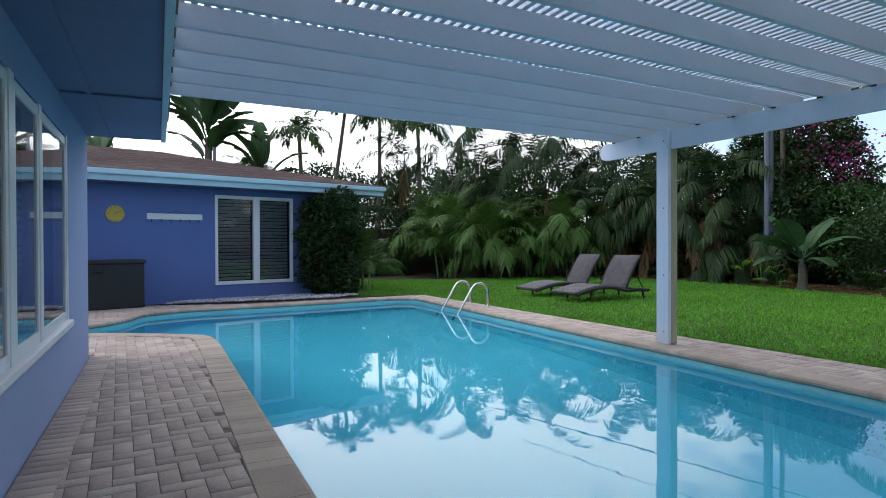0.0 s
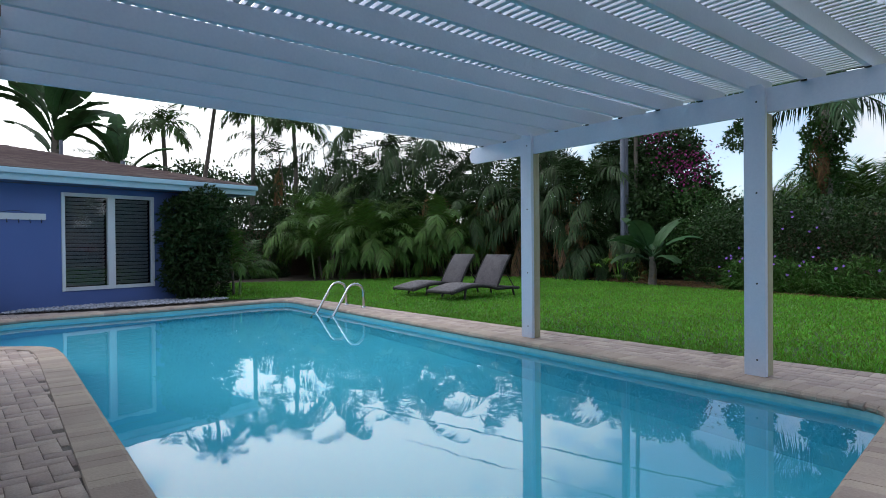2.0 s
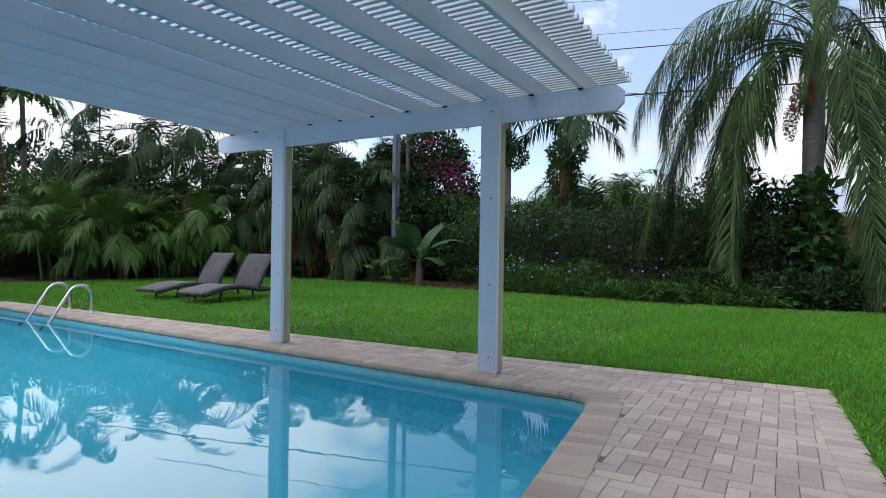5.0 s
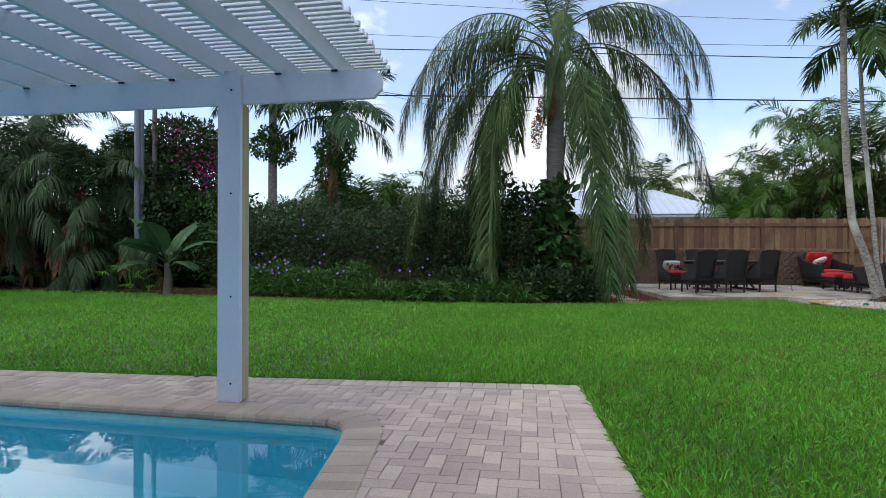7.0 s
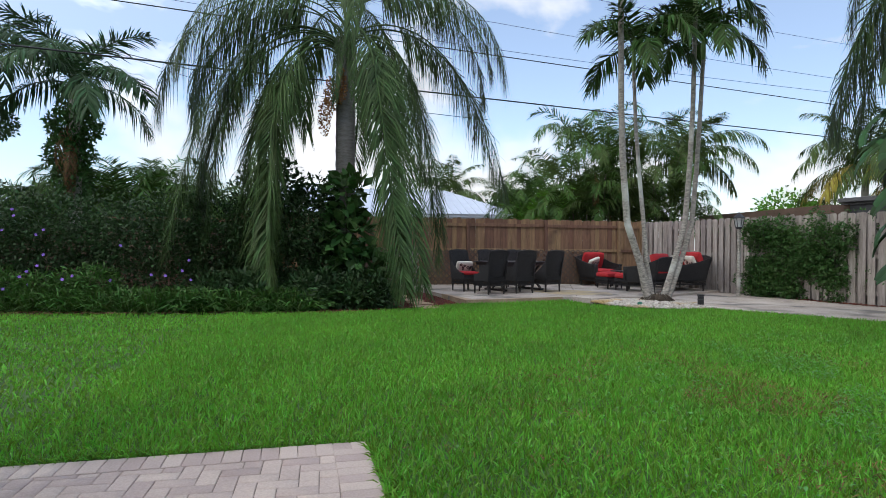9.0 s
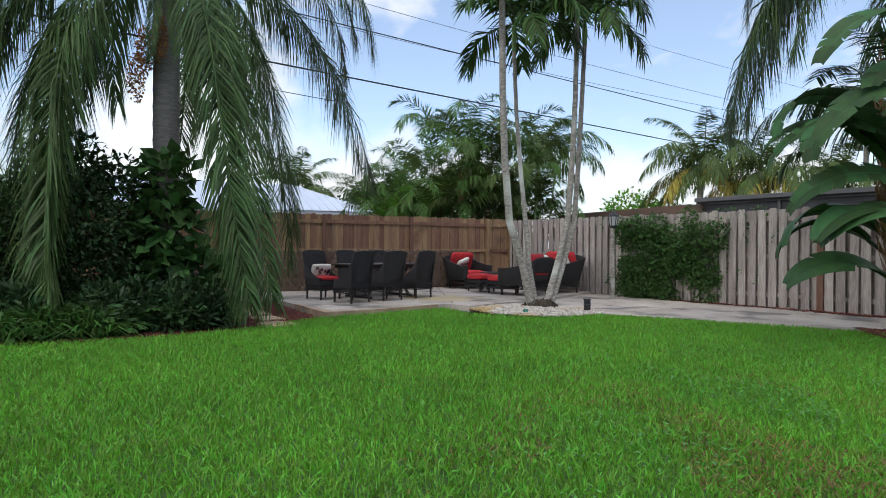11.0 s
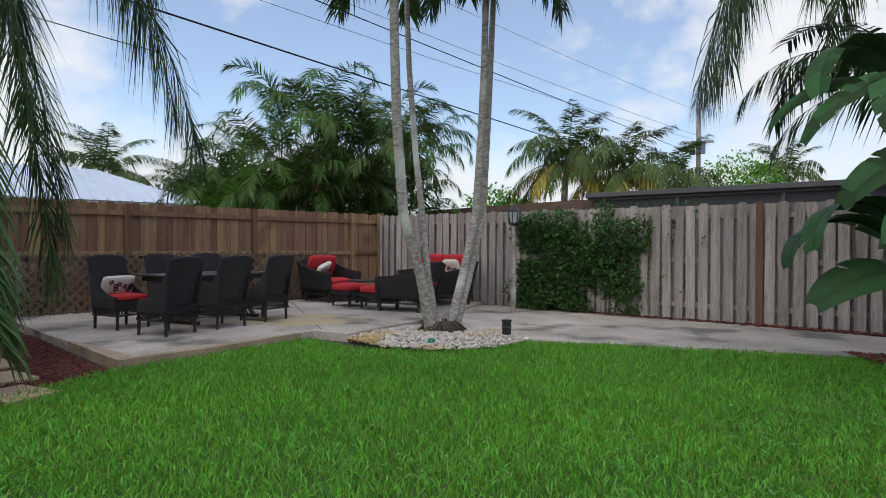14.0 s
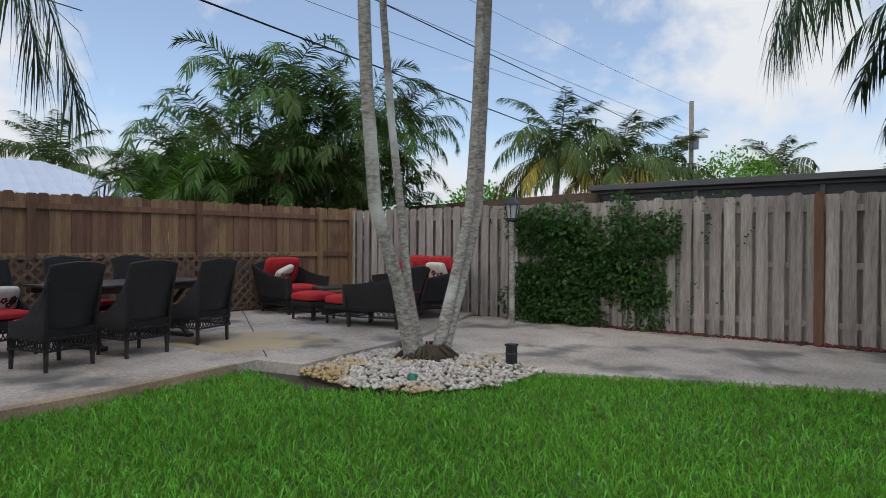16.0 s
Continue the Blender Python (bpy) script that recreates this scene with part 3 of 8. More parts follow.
part("soffit", boxed(-9.0, EAVE_X - 0.045, -6.0, 7.24, 2.262, 2.285), M["soffit"], eave)
bm = bmesh.new()
for y in (0.6, 2.9, 5.2):
    box(bm, WX + 0.02, EAVE_X - 0.05, y, y + 0.03, 2.245, 2.262)
box(bm, WX + 0.18, WX + 0.22, -6.0, 7.2, 2.25, 2.262)
part("soffit_battens", bm, M["soffit"], eave)
part("fascia", boxed(EAVE_X - 0.045, EAVE_X, -6.0, 7.24, 2.24, 2.47, bev=0.004), M["fascia"], eave)
part("end_board", boxed(-9.0, EAVE_X - 0.047, 7.2, 7.24, 2.286, 2.47), M["soffit"], eave)
bm = bmesh.new()
vs = [bm.verts.new(p) for p in ((EAVE_X + 0.03, -6.0, 2.475), (EAVE_X + 0.03, 7.3, 2.475), (-6.0, 7.3, 3.9), (-6.0, -6.0, 3.9))]
r = bmesh.ops.extrude_face_region(bm, geom=[bm.faces.new(vs)])
bmesh.ops.translate(bm, verts=[v for v in r["geom"] if isinstance(v, bmesh.types.BMVert)], vec=(0, 0, 0.03))
part("shingle_slope", bm, M["roof"], eave)

# ---- far house ----
FA = radians(15)
far = Matrix.Translation((-0.78, 13.05, 0)) @ Matrix.Rotation(FA, 4, "Z")
house = thing("house", "single-storey blue stucco house with a brown shingle roof", "house", kind="structure", at=far)
bm = bmesh.new()
FX0, FX1, FT = -7.0, 4.35, 2.3
wx0, wx1, wz0, wz1 = 1.74, 3.5, 0.29, 2.18
box(bm, FX0, wx0, 0, 0.2, -0.05, FT)
box(bm, wx1, FX1, 0, 0.2, -0.05, FT)
box(bm, wx0, wx1, 0, 0.2, -0.05, wz0)
box(bm, wx0, wx1, 0, 0.2, wz1, FT)
box(bm, FX1 - 0.2, FX1, 0.2, 8, -0.05, FT)
part("wall_body", bm, M["stucco"], house)
# added slab painted black for the shade inside the far window
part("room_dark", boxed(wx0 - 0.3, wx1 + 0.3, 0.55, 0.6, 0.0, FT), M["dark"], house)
win = part("window", boxed(wx0, wx0 + 0.001, 0.1, 0.101, wz0, wz0 + 0.001), M["white"], house, "white framed double window with closed grey plantation shutters")
f = bmesh.new()
mid = (wx0 + wx1) / 2 + 0.02
for q in ((wx0, wx0 + 0.06, wz0, wz1), (wx1 - 0.06, wx1, wz0, wz1), (mid - 0.07, mid + 0.07, wz0, wz1), (wx0 + 0.06, mid - 0.07, wz0, wz0 + 0.07), (mid + 0.07, wx1 - 0.06, wz0, wz0 + 0.07), (wx0 + 0.06, mid - 0.07, wz1 - 0.07, wz1), (mid + 0.07, wx1 - 0.06, wz1 - 0.07, wz1)):
    box(f, q[0], q[1], -0.03, 0.06, q[2], q[3], bev=0.006)
part("frame", f, M["white"], win)
for a, b in ((wx0 + 0.06, mid - 0.07), (mid + 0.07, wx1 - 0.06)):
    pn = part("pane", boxed(a, b, 0.02, 0.026, wz0 + 0.07, wz1 - 0.07), M["glass"], win)
    pn.visible_shadow = False
    slat = mesh_of("shutter_slat", boxed(-(b - a) / 2 + 0.03, (b - a) / 2 - 0.03, -0.035, 0.035, -0.005, 0.005, bev=0.003), M["louver"])
    k = 0
    while wz0 + 0.12 + 0.075 * k < wz1 - 0.1:
        piece("shutter_slat", slat, win, pose((a + b) / 2, 0.09, wz0 + 0.12 + 0.075 * k, -50, 0, 0))
        k += 1
roof = part("roof", boxed(FX0, FX1 + 1.25, -0.62, -0.56, 2.3, 2.5, bev=0.008), M["fascia"], house, "aqua gutter board under brown shingles")
part("soffit", boxed(FX0, FX1 + 1.2, -0.56, 0.0, 2.31, 2.33), M["soffit"], roof)
part("gable_soffit", boxed(FX1, FX1 + 1.2, 0.0, 8.0, 2.31, 2.33), M["soffit"], roof)
part("gutter", boxed(FX0, FX1 + 1.27, -0.7, -0.62, 2.41, 2.51, bev=0.02), M["fascia"], roof)
part("side_board", boxed(FX1 + 1.2, FX1 + 1.25, -0.56, 8.0, 2.3, 2.5), M["fascia"], roof)
# roof deck under the shingles
bm = bmesh.new()
e = [bm.verts.new(p) for p in ((FX0 - 0.2, -0.66, 2.505), (FX1 + 1.25, -0.66, 2.505), (FX1 + 1.25, 8.98, 2.505), (FX0 - 0.2, 8.98, 2.505), (FX0 - 0.2, 3.6, 3.472), (FX1 - 2.74, 3.6, 3.472), (FX1 - 2.74, 4.7, 3.472), (FX0 - 0.2, 4.7, 3.472))]
for q in ((0, 1, 5, 4), (1, 2, 6, 5), (2, 3, 7, 6), (4, 5, 6, 7), (0, 4, 7, 3), (3, 2, 1, 0)):
    bm.faces.new([e[i] for i in q])
bmesh.ops.recalc_face_normals(bm, faces=bm.faces)
part("roof_deck", bm, M["roof"], roof)
# hipped shingle courses
bm = bmesh.new()
run, rise, hip = 4.3, 0.98, 4.0
for k in range(30):
    s0, s1 = k / 30, (k + 1) / 30
    y0, y1 = -0.68 + run * s0, -0.68 + run * s1 + 0.02
    z0, z1 = 2.52 + rise * s0 + 0.012, 2.52 + rise * s1
    xa, xb = FX1 + 1.27 - hip * s0, FX1 + 1.27 - hip * s1
    x = FX0 - 0.2
    while x < xa:
        w = min(0.32, xa - x)
        if w > 0.02:
            e = min(x + w, max(x, xb)) if x + w > xb else x + w
            v = [bm.verts.new(p) for p in ((x, y0, z0), (x + w - 0.006, y0, z0), (max(min(x + w - 0.006, xb), x + 0.001), y1, z1), (x, y1, z1), (x, y0, z0 - 0.012), (x + w - 0.006, y0, z0 - 0.012))]
            bm.faces.new(v[:4])
            bm.faces.new((v[4], v[5], v[1], v[0]))
        x += 0.32
    v = [bm.verts.new(p) for p in ((xa, y0, z0), (xa, 9.0 - (y0 + 0.68), z0), (xb, 9.0 - (y1 + 0.68), z1), (xb, y1, z1))]
    bm.faces.new(v)
part("shingles", bm, M["roof"], roof, "weathered brown shingles").update_tag()
bm = bmesh.new()
tube(bm, [(2.6, 2.4, 3.1), (2.6, 2.4, 3.55)], 0.04)
tube(bm, [(4.2, 3.0, 2.9), (4.2, 3.0, 3.3)], 0.05)
part("vent_pipe", bm, M["pole"], roof)

# ---- pergola ----
perg = thing("pergola", "white-blue painted wooden pergola with a slatted top over the pool", "pergola")
BX, BZ0, BZ1 = 5.05, 2.205, 2.41
bm = bmesh.new()
prof = [(1.36, BZ0 + 0.06), (1.42, BZ0), (6.22, BZ0), (6.3, BZ0 + 0.03), (6.33, BZ0 + 0.1), (6.3, BZ1 - 0.03), (6.22, BZ1), (1.42, BZ1), (1.36, BZ1 - 0.05)]
lo, hi = [bm.verts.new((BX, y, z)) for y, z in prof], [bm.verts.new((BX + 0.045, y, z)) for y, z in prof]
bm.faces.new(lo)
bm.faces.new(hi[::-1])
for i in range(len(prof)):
    j = (i + 1) % len(prof)
    bm.faces.new((lo[j], lo[i], hi[i], hi[j]))
part("beam", bm, M["pergola"], perg)
for yc in (2.515, 5.215):
    p = part("post", boxed(BX + 0.002, BX + 0.1, yc - 0.086, yc + 0.012, 0.004, BZ0 - 0.002, bev=0.006), M["postwood"], perg, "weathered square post with a white face board")
    bm = bmesh.new()
    pr = [(-0.088, 0.004), (0.088, 0.004), (0.088, 2.405), (0.06, 2.44), (-0.06, 2.44), (-0.088, 2.405)]
    lo, hi = [bm.verts.new((BX - 0.042, yc + y, z)) for y, z in pr], [bm.verts.new((BX - 0.002, yc + y, z)) for y, z in pr]
    bm.faces.new(lo)
    bm.faces.new(hi[::-1])
    for i in range(len(pr)):
        j = (i + 1) % len(pr)
        bm.faces.new((lo[j], lo[i], hi[i], hi[j]))
    bmesh.ops.recalc_face_normals(bm, faces=bm.faces)
    part("face_board", bm, M["pergola"], p, "white-blue face board")
    for z in (0.14, 0.78, 1.54, 2.3):
        part("bolt", tube(bmesh.new(), [(BX - 0.046, yc - 0.02, z), (BX - 0.04, yc - 0.02, z)], 0.008, 8), M["black"], p)
RY = [1.705 + 0.435 * k for k in range(11)]
# the rafters meet the house a little out of square
SKEW = 0.072
raf = mesh_of("rafter", boxed(EAVE_X + 0.002 - BX, 0.45, -0.02, 0.02, 2.414, 2.556, bev=0.004), M["pergola"])
clip = mesh_of("rafter_clip", boxed(-0.018, -0.004, -0.022, 0.022, 2.402, 2.415), M["black"])
for y in RY:
    r = piece("rafter", raf, perg, pose(BX, y, 0, 0, 0, math.degrees(math.atan(SKEW))))
    piece("rafter_clip", clip, r, pose(0, 0, 0))
sl = mesh_of("slat", boxed(-0.019, 0.019, 1.42, 6.2, 2.558, 2.594, bev=0.004), M["slat"])
k = 0
while EAVE_X + 0.05 + 0.072 * k < 5.62:
    x = EAVE_X + 0.05 + 0.072 * k
    piece("slat", sl, perg, pose(x, SKEW * (x - BX) + 0.015 * math.sin(k * 2.3), 0))
    k += 1

# ---- plants ----
rnd = np.random.RandomState(7)


class Leaves:
    """Collects leaf blades as triangles."""

    def __init__(self):
        self.v, self.t, self.n = [], [], 0

    def add(self, verts, tris):
        self.v.append(verts.reshape(-1, 3))
        self.t.append(tris.reshape(-1, 3) + self.n)
        self.n += len(self.v[-1])

    def blades(self, base, way, up, length, width, bend=0.3, fold=0.0):
        """Blades from base along way (n,3); up gives the flat side; bend: how far the tip sinks, in lengths."""
        n = len(base)
        length, width = np.broadcast_to(length, n)[:, None], np.broadcast_to(width, n)[:, None]
        side = np.cross(way, up)
        side /= np.linalg.norm(side, axis=1, keepdims=True) + 1e-9
        mid = base + way * length * 0.5
        mid[:, 2] -= (length * bend * 0.2)[:, 0]
        tip = base + way * length * (1 - 0.25 * abs(bend))
        tip[:, 2] -= (length * bend)[:, 0]
        v = np.stack([base - side * width * 0.25, base + side * width * 0.25, mid - side * width * 0.5, mid + side * width * 0.5, tip], axis=1)
        k = np.arange(n)[:, None] * 5
        tr = np.concatenate([k + np.array([[0, 1, 3]]), k + np.array([[0, 3, 2]]), k + np.array([[2, 3, 4]])], axis=0)
        self.add(v, tr)

    def ovals(self, base, way, up, length, width):
        """Broad leaves of four triangles with a fold along the middle."""
        n = len(base)
        length, width = np.broadcast_to(length, n)[:, None], np.broadcast_to(width, n)[:, None]
        side = np.cross(way, up)
        side /= np.linalg.norm(side, axis=1, keepdims=True) + 1e-9
        nrm = np.cross(side, way)
        mid = base + way * length * 0.5
        v = np.stack([base, mid - side * width * 0.5 + nrm * width * 0.15, mid + side * width * 0.5 + nrm * width * 0.15, base + way * length, mid], axis=1)
        k = np.arange(n)[:, None] * 5
        tr = np.concatenate([k + np.array([[0, 4, 1]]), k + np.array([[0, 2, 4]]), k + np.array([[1, 4, 3]]), k + np.array([[4, 2, 3]])], axis=0)
        self.add(v, tr)

    def mesh(self, name, material):
        return tri_mesh(name, np.concatenate(self.v), np.concatenate(self.t), material)


def unit(a):
    return a / (np.linalg.norm(a, axis=-1, keepdims=True) + 1e-9)


def spread_dirs(n, r=rnd):
    return unit(r.normal(size=(n, 3)))


def frond_mesh(name, material, length, rise, droop, leaflet, count, hang=0.5, width=0.03, power=1.3, seed=1, stem=0.012, bare=0.12, vee=0.35, sweep=0.35, plume=0.0):
    """A feather palm frond growing along +x: rise is its first slope in degrees, droop how far it bends down by its tip."""
    r = np.random.RandomState(seed)
    lv = Leaves()
    m = 40
    s = np.linspace(0, 1, m)
    ang = np.radians(rise - droop * (s ** power if power > 0 else 1 - np.exp(s / power)))
    step = length / (m - 1)
    px = np.concatenate([[0], np.cumsum(np.cos(ang[:-1]) * step)])
    pz = np.concatenate([[0], np.cumsum(np.sin(ang[:-1]) * step)])
    py = 0.05 * length * np.sin(s * 2.2 + r.rand() * 6) * s
    spine = np.stack([px, py, pz], axis=1)
    # stem: three-sided taper
    wid = stem * (1.25 - s)
    tan = unit(np.gradient(spine, axis=0))
    nor = np.stack([-tan[:, 2], np.zeros(m), tan[:, 0]], axis=1)
    ring = np.stack([spine + nor * wid[:, None], spine + np.array([0, 1, 0]) * wid[:, None], spine - np.array([0, 1, 0]) * wid[:, None]], axis=1)
    k = np.arange(m - 1)[:, None] * 3
    tr = np.concatenate([np.concatenate([k + np.array([[a, b, b + 3]]), k + np.array([[a, b + 3, a + 3]])]) for a, b in ((0, 1), (1, 2), (2, 0))])
    lv.add(ring, tr)
    for sgn in (-1, 1):
        q = np.sort(r.uniform(bare, 1.0, count))
        pos = np.stack([np.interp(q, s, spine[:, i]) for i in range(3)], axis=1)
        t = np.stack([np.interp(q, s, tan[:, i]) for i in range(3)], axis=1)
        u = np.stack([np.interp(q, s, nor[:, i]) for i in range(3)], axis=1)
        side = np.tile([0.0, sgn, 0.0], (count, 1))
        lean = sweep + 0.75 * q
        way = unit(side * 1.0 + t * lean[:, None] + u * (vee * r.uniform(-0.4, 1.2, (count, 1)) + plume * r.uniform(-1, 1, (count, 1))) + np.array([0, 0, -1.0]) * (hang * r.uniform(0.5, 1.4, (count, 1))))
        ln = leaflet * (0.55 + 0.6 * np.sin(np.pi * np.clip(q * 0.9 + 0.1, 0, 1))) * r.uniform(0.75, 1.15, count)
        lv.blades(pos, way, u + 0.2 * r.normal(size=(count, 3)), ln, width * r.uniform(0.75, 1.2, count), bend=hang * 0.7)
    return lv.mesh(name, material)


def trunk_mesh(name, pts, radii, material, rings=True, seg=14):
    bm = bmesh.new()
    pts = [Vector(p) for p in pts]
    ps, rs, n = [], [], 40 if rings else 16
    for i in range(n + 1):
        q = i / n * (len(pts) - 1)
        a = min(int(q), len(pts) - 2)
        f = q - a
        ps.append(pts[a].lerp(pts[a + 1], f))
        rr = radii[a] + (radii[a + 1] - radii[a]) * f
        rs.append(rr * (1 + (0.035 if rings and i % 2 else 0) + 0.02 * noise.noise(Vector((i * 0.7, rr * 9, 0)))))
    tube(bm, ps, rs, seg)
    return mesh_of(name, bm, material, True)


def curve_pts(a, b, sag, n=5):
    """Points from a to b, bulging by the vector sag at the middle."""
    a, b, sag = Vector(a), Vector(b), Vector(sag)
    return [a.lerp(b, i / n) + sag * math.sin(math.pi * i / n) for i in range(n + 1)]


def palm(name, label, base, top, sag, radii, fronds, count, trunk, group="", tilt=8, seed=0, shaft=None, azs=None, scale=1.0, category="palm tree", line=None):
    """A palm: base and top of its trunk, frond meshes from upright to hanging, and how many fronds."""
    r = np.random.RandomState(seed)
    ob = thing(name, label, category, group, at=Matrix.Translation(base))
    d = Vector(top) - Vector(base)
    part_ob = new("trunk", trunk_mesh("trunk", line or curve_pts((0, 0, -0.05), d, sag), [radii[0] * 1.35] + [radii[0] + (radii[1] - radii[0]) * i / 4 for i in range(5)], trunk))
    part_ob.parent = ob
    if shaft:
        s = new("crownshaft", trunk_mesh("crownshaft", [d, d + Vector((0, 0, shaft * 0.4)), d + Vector((0, 0, shaft))], [radii[1] * 1.1, radii[1] * 1.3, radii[1] * 0.5], M["shaft"], False))
        s.parent = ob
    crown_at = d + Vector((0, 0, (shaft or 0) * 0.9))
    for i in range(count):
        az = (azs[i] if azs else i * 137.5 + r.uniform(-14, 14))
        f = fronds[min(int(i * len(fronds) / count), len(fronds) - 1)]
        k = scale * r.uniform(0.86, 1.1)
        m = Matrix.Translation(crown_at) @ pose(0, 0, -0.1 * i / count, r.uniform(-tilt, tilt), r.uniform(-tilt, tilt), az) @ Matrix.Diagonal((k, k, k, 1))
        piece("frond", f, ob, m)
    return ob


def leafy(name, label, category, at, blobs, n, size, material, stems=(), aspect=0.5, seed=0, group="", kind="", shell=0.55, stem_mat=None, extra=None):
    """A bush or tree crown: leaves scattered through uneven lumps (x, y, z, rx, ry, rz), with stems."""
    r = np.random.RandomState(seed)
    ob = thing(name, label, category, group, kind, at=Matrix.Translation(at))
    vol = np.array([b[3] * b[4] * b[5] for b in blobs]) ** 0.67
    lv = Leaves()
    for b, k in zip(blobs, (vol / vol.sum() * n).astype(int)):
        if k < 3:
            continue
        d = spread_dirs(k, r)
        rad = (shell + (1.08 - shell) * r.rand(k) ** 0.6)
        lump = np.array([1 + 0.28 * noise.noise(Vector((x * 2.1 + b[0], y * 2.1 + b[1], z * 2.1 + b[2] + seed))) for x, y, z in d])
        p = np.array(b[:3]) + d * (rad * lump)[:, None] * np.array(b[3:6])
        p[:, 2] = np.maximum(p[:, 2], 0.02)
        way = unit(d + 0.9 * r.normal(size=(k, 3)) + np.array([0, 0, -0.15]))
        up = unit(np.array([0, 0, 1.0]) + 0.7 * r.normal(size=(k, 3)))
        s = size * r.uniform(0.6, 1.3, k)
        lv.ovals(p, way, up, s, s * aspect)
    c = new("crown" if category == "tree" else "foliage", lv.mesh("foliage", material))
    c.parent = ob
    for pts, ra, rb in stems:
        t = new("trunk" if category == "tree" else "stem", trunk_mesh("stem", pts, [ra + (rb - ra) * i / (len(pts) - 1) for i in range(len(pts))], stem_mat or M["bark_dark"], False, 8))
        t.parent = ob
    return ob


# frond kinds, from upright to hanging
Q = [frond_mesh("queen_frond", M["queen"], L, rise, droop, lf, n, hang=h, width=0.023, seed=10 + i, power=pw, stem=0.026, sweep=sw, bare=br, plume=0.7)
     for i, (L, rise, droop, lf, h, pw, n, br, sw) in enumerate(((3.4, 80, 75, 0.62, 0.35, 1.2, 150, 0.1, 0.6), (5.4, 60, 152, 0.76, 1.1, 0.78, 190, 0.2, 0.5), (5.2, 52, 138, 0.72, 0.9, -0.36, 180, 0.24, 0.3), (5.9, 62, 148, 0.62, 0.7, -0.16, 230, 0.24, 0.3), (5.2, 40, 127, 0.6, 0.7, -0.13, 210, 0.16, 0.3), (4.6, 40, 110, 0.72, 0.9, 0.8, 170, 0.14, 0.5), (6.5, 60, 146, 0.66, 0.7, -0.24, 240, 0.26, 0.3)))]
A = [frond_mesh("areca_frond", M["areca"], L, rise, droop, 0.44, 90, hang=h, width=0.021, seed=30 + i, power=1.4, stem=0.012, bare=0.2, vee=0.5)
     for i, (L, rise, droop, h) in enumerate(((1.9, 82, 75, 0.15), (2.0, 70, 115, 0.35), (2.0, 55, 130, 0.55), (1.8, 38, 115, 0.7)))]
D = [frond_mesh("dark_frond", M["dark_palm"], L, rise, droop, 0.46, 75, hang=h, width=0.026, seed=40 + i, power=1.2, stem=0.014, bare=0.15)
     for i, (L, rise, droop, h) in enumerate(((2.2, 75, 85, 0.3), (2.4, 60, 120, 0.6), (2.4, 40, 120, 0.8), (2.2, 15, 100, 1.0)))]
DEAD = [frond_mesh("dead_frond", M["dead"], L, rise, droop, 0.4, 48, hang=1.2, width=0.022, seed=50 + i, power=0.6, stem=0.012)
        for i, (L, rise, droop) in enumerate(((1.6, 0, 80), (1.9, -30, 55)))]
C = [frond_mesh("coconut_frond", M["coco"], L, rise, droop, 0.75, 80, hang=h, width=0.045, seed=60 + i, power=1.3, stem=0.03)
     for i, (L, rise, droop, h) in enumerate(((3.2, 72, 70, 0.4), (3.6, 48, 100, 0.7), (3.6, 22, 90, 0.9), (3.3, -5, 70, 1.0)))]
A2, A3 = [[frond_mesh("areca_frond", M[key], L, rise, droop, 0.5, 60, hang=h, width=0.03, seed=130 + i, power=2.0, stem=0.018, bare=0.25, vee=0.5, sweep=0.3)
           for i, (L, rise, droop, h) in enumerate(((2.3, 86, 120, 0.15), (2.8, 80, 165, 0.3), (2.8, 66, 165, 0.45), (2.4, 48, 140, 0.6)))] for key in ("areca", "coco")]
X = [frond_mesh("christmas_frond", M["xmas"], L, rise, droop, 0.5, 56, hang=h, width=0.04, seed=70 + i, power=1.1, stem=0.02, vee=0.7)
     for i, (L, rise, droop, h) in enumerate(((1.4, 70, 80, 0.2), (1.7, 50, 125, 0.5), (1.7, 28, 115, 0.6)))]
RF = [frond_mesh("royal_frond", M["royal"], L, rise, droop, 0.62, 70, hang=h, width=0.04, seed=170 + i, power=1.2, stem=0.03, vee=0.6)
      for i, (L, rise, droop, h) in enumerate(((2.1, 72, 75, 0.25), (2.5, 55, 100, 0.45), (2.5, 36, 100, 0.6), (2.2, 14, 85, 0.7)))]
YEL = frond_mesh("yellow_frond", M["yellow"], 3.2, -5, 65, 0.7, 70, hang=0.9, width=0.04, seed=88, stem=0.03)

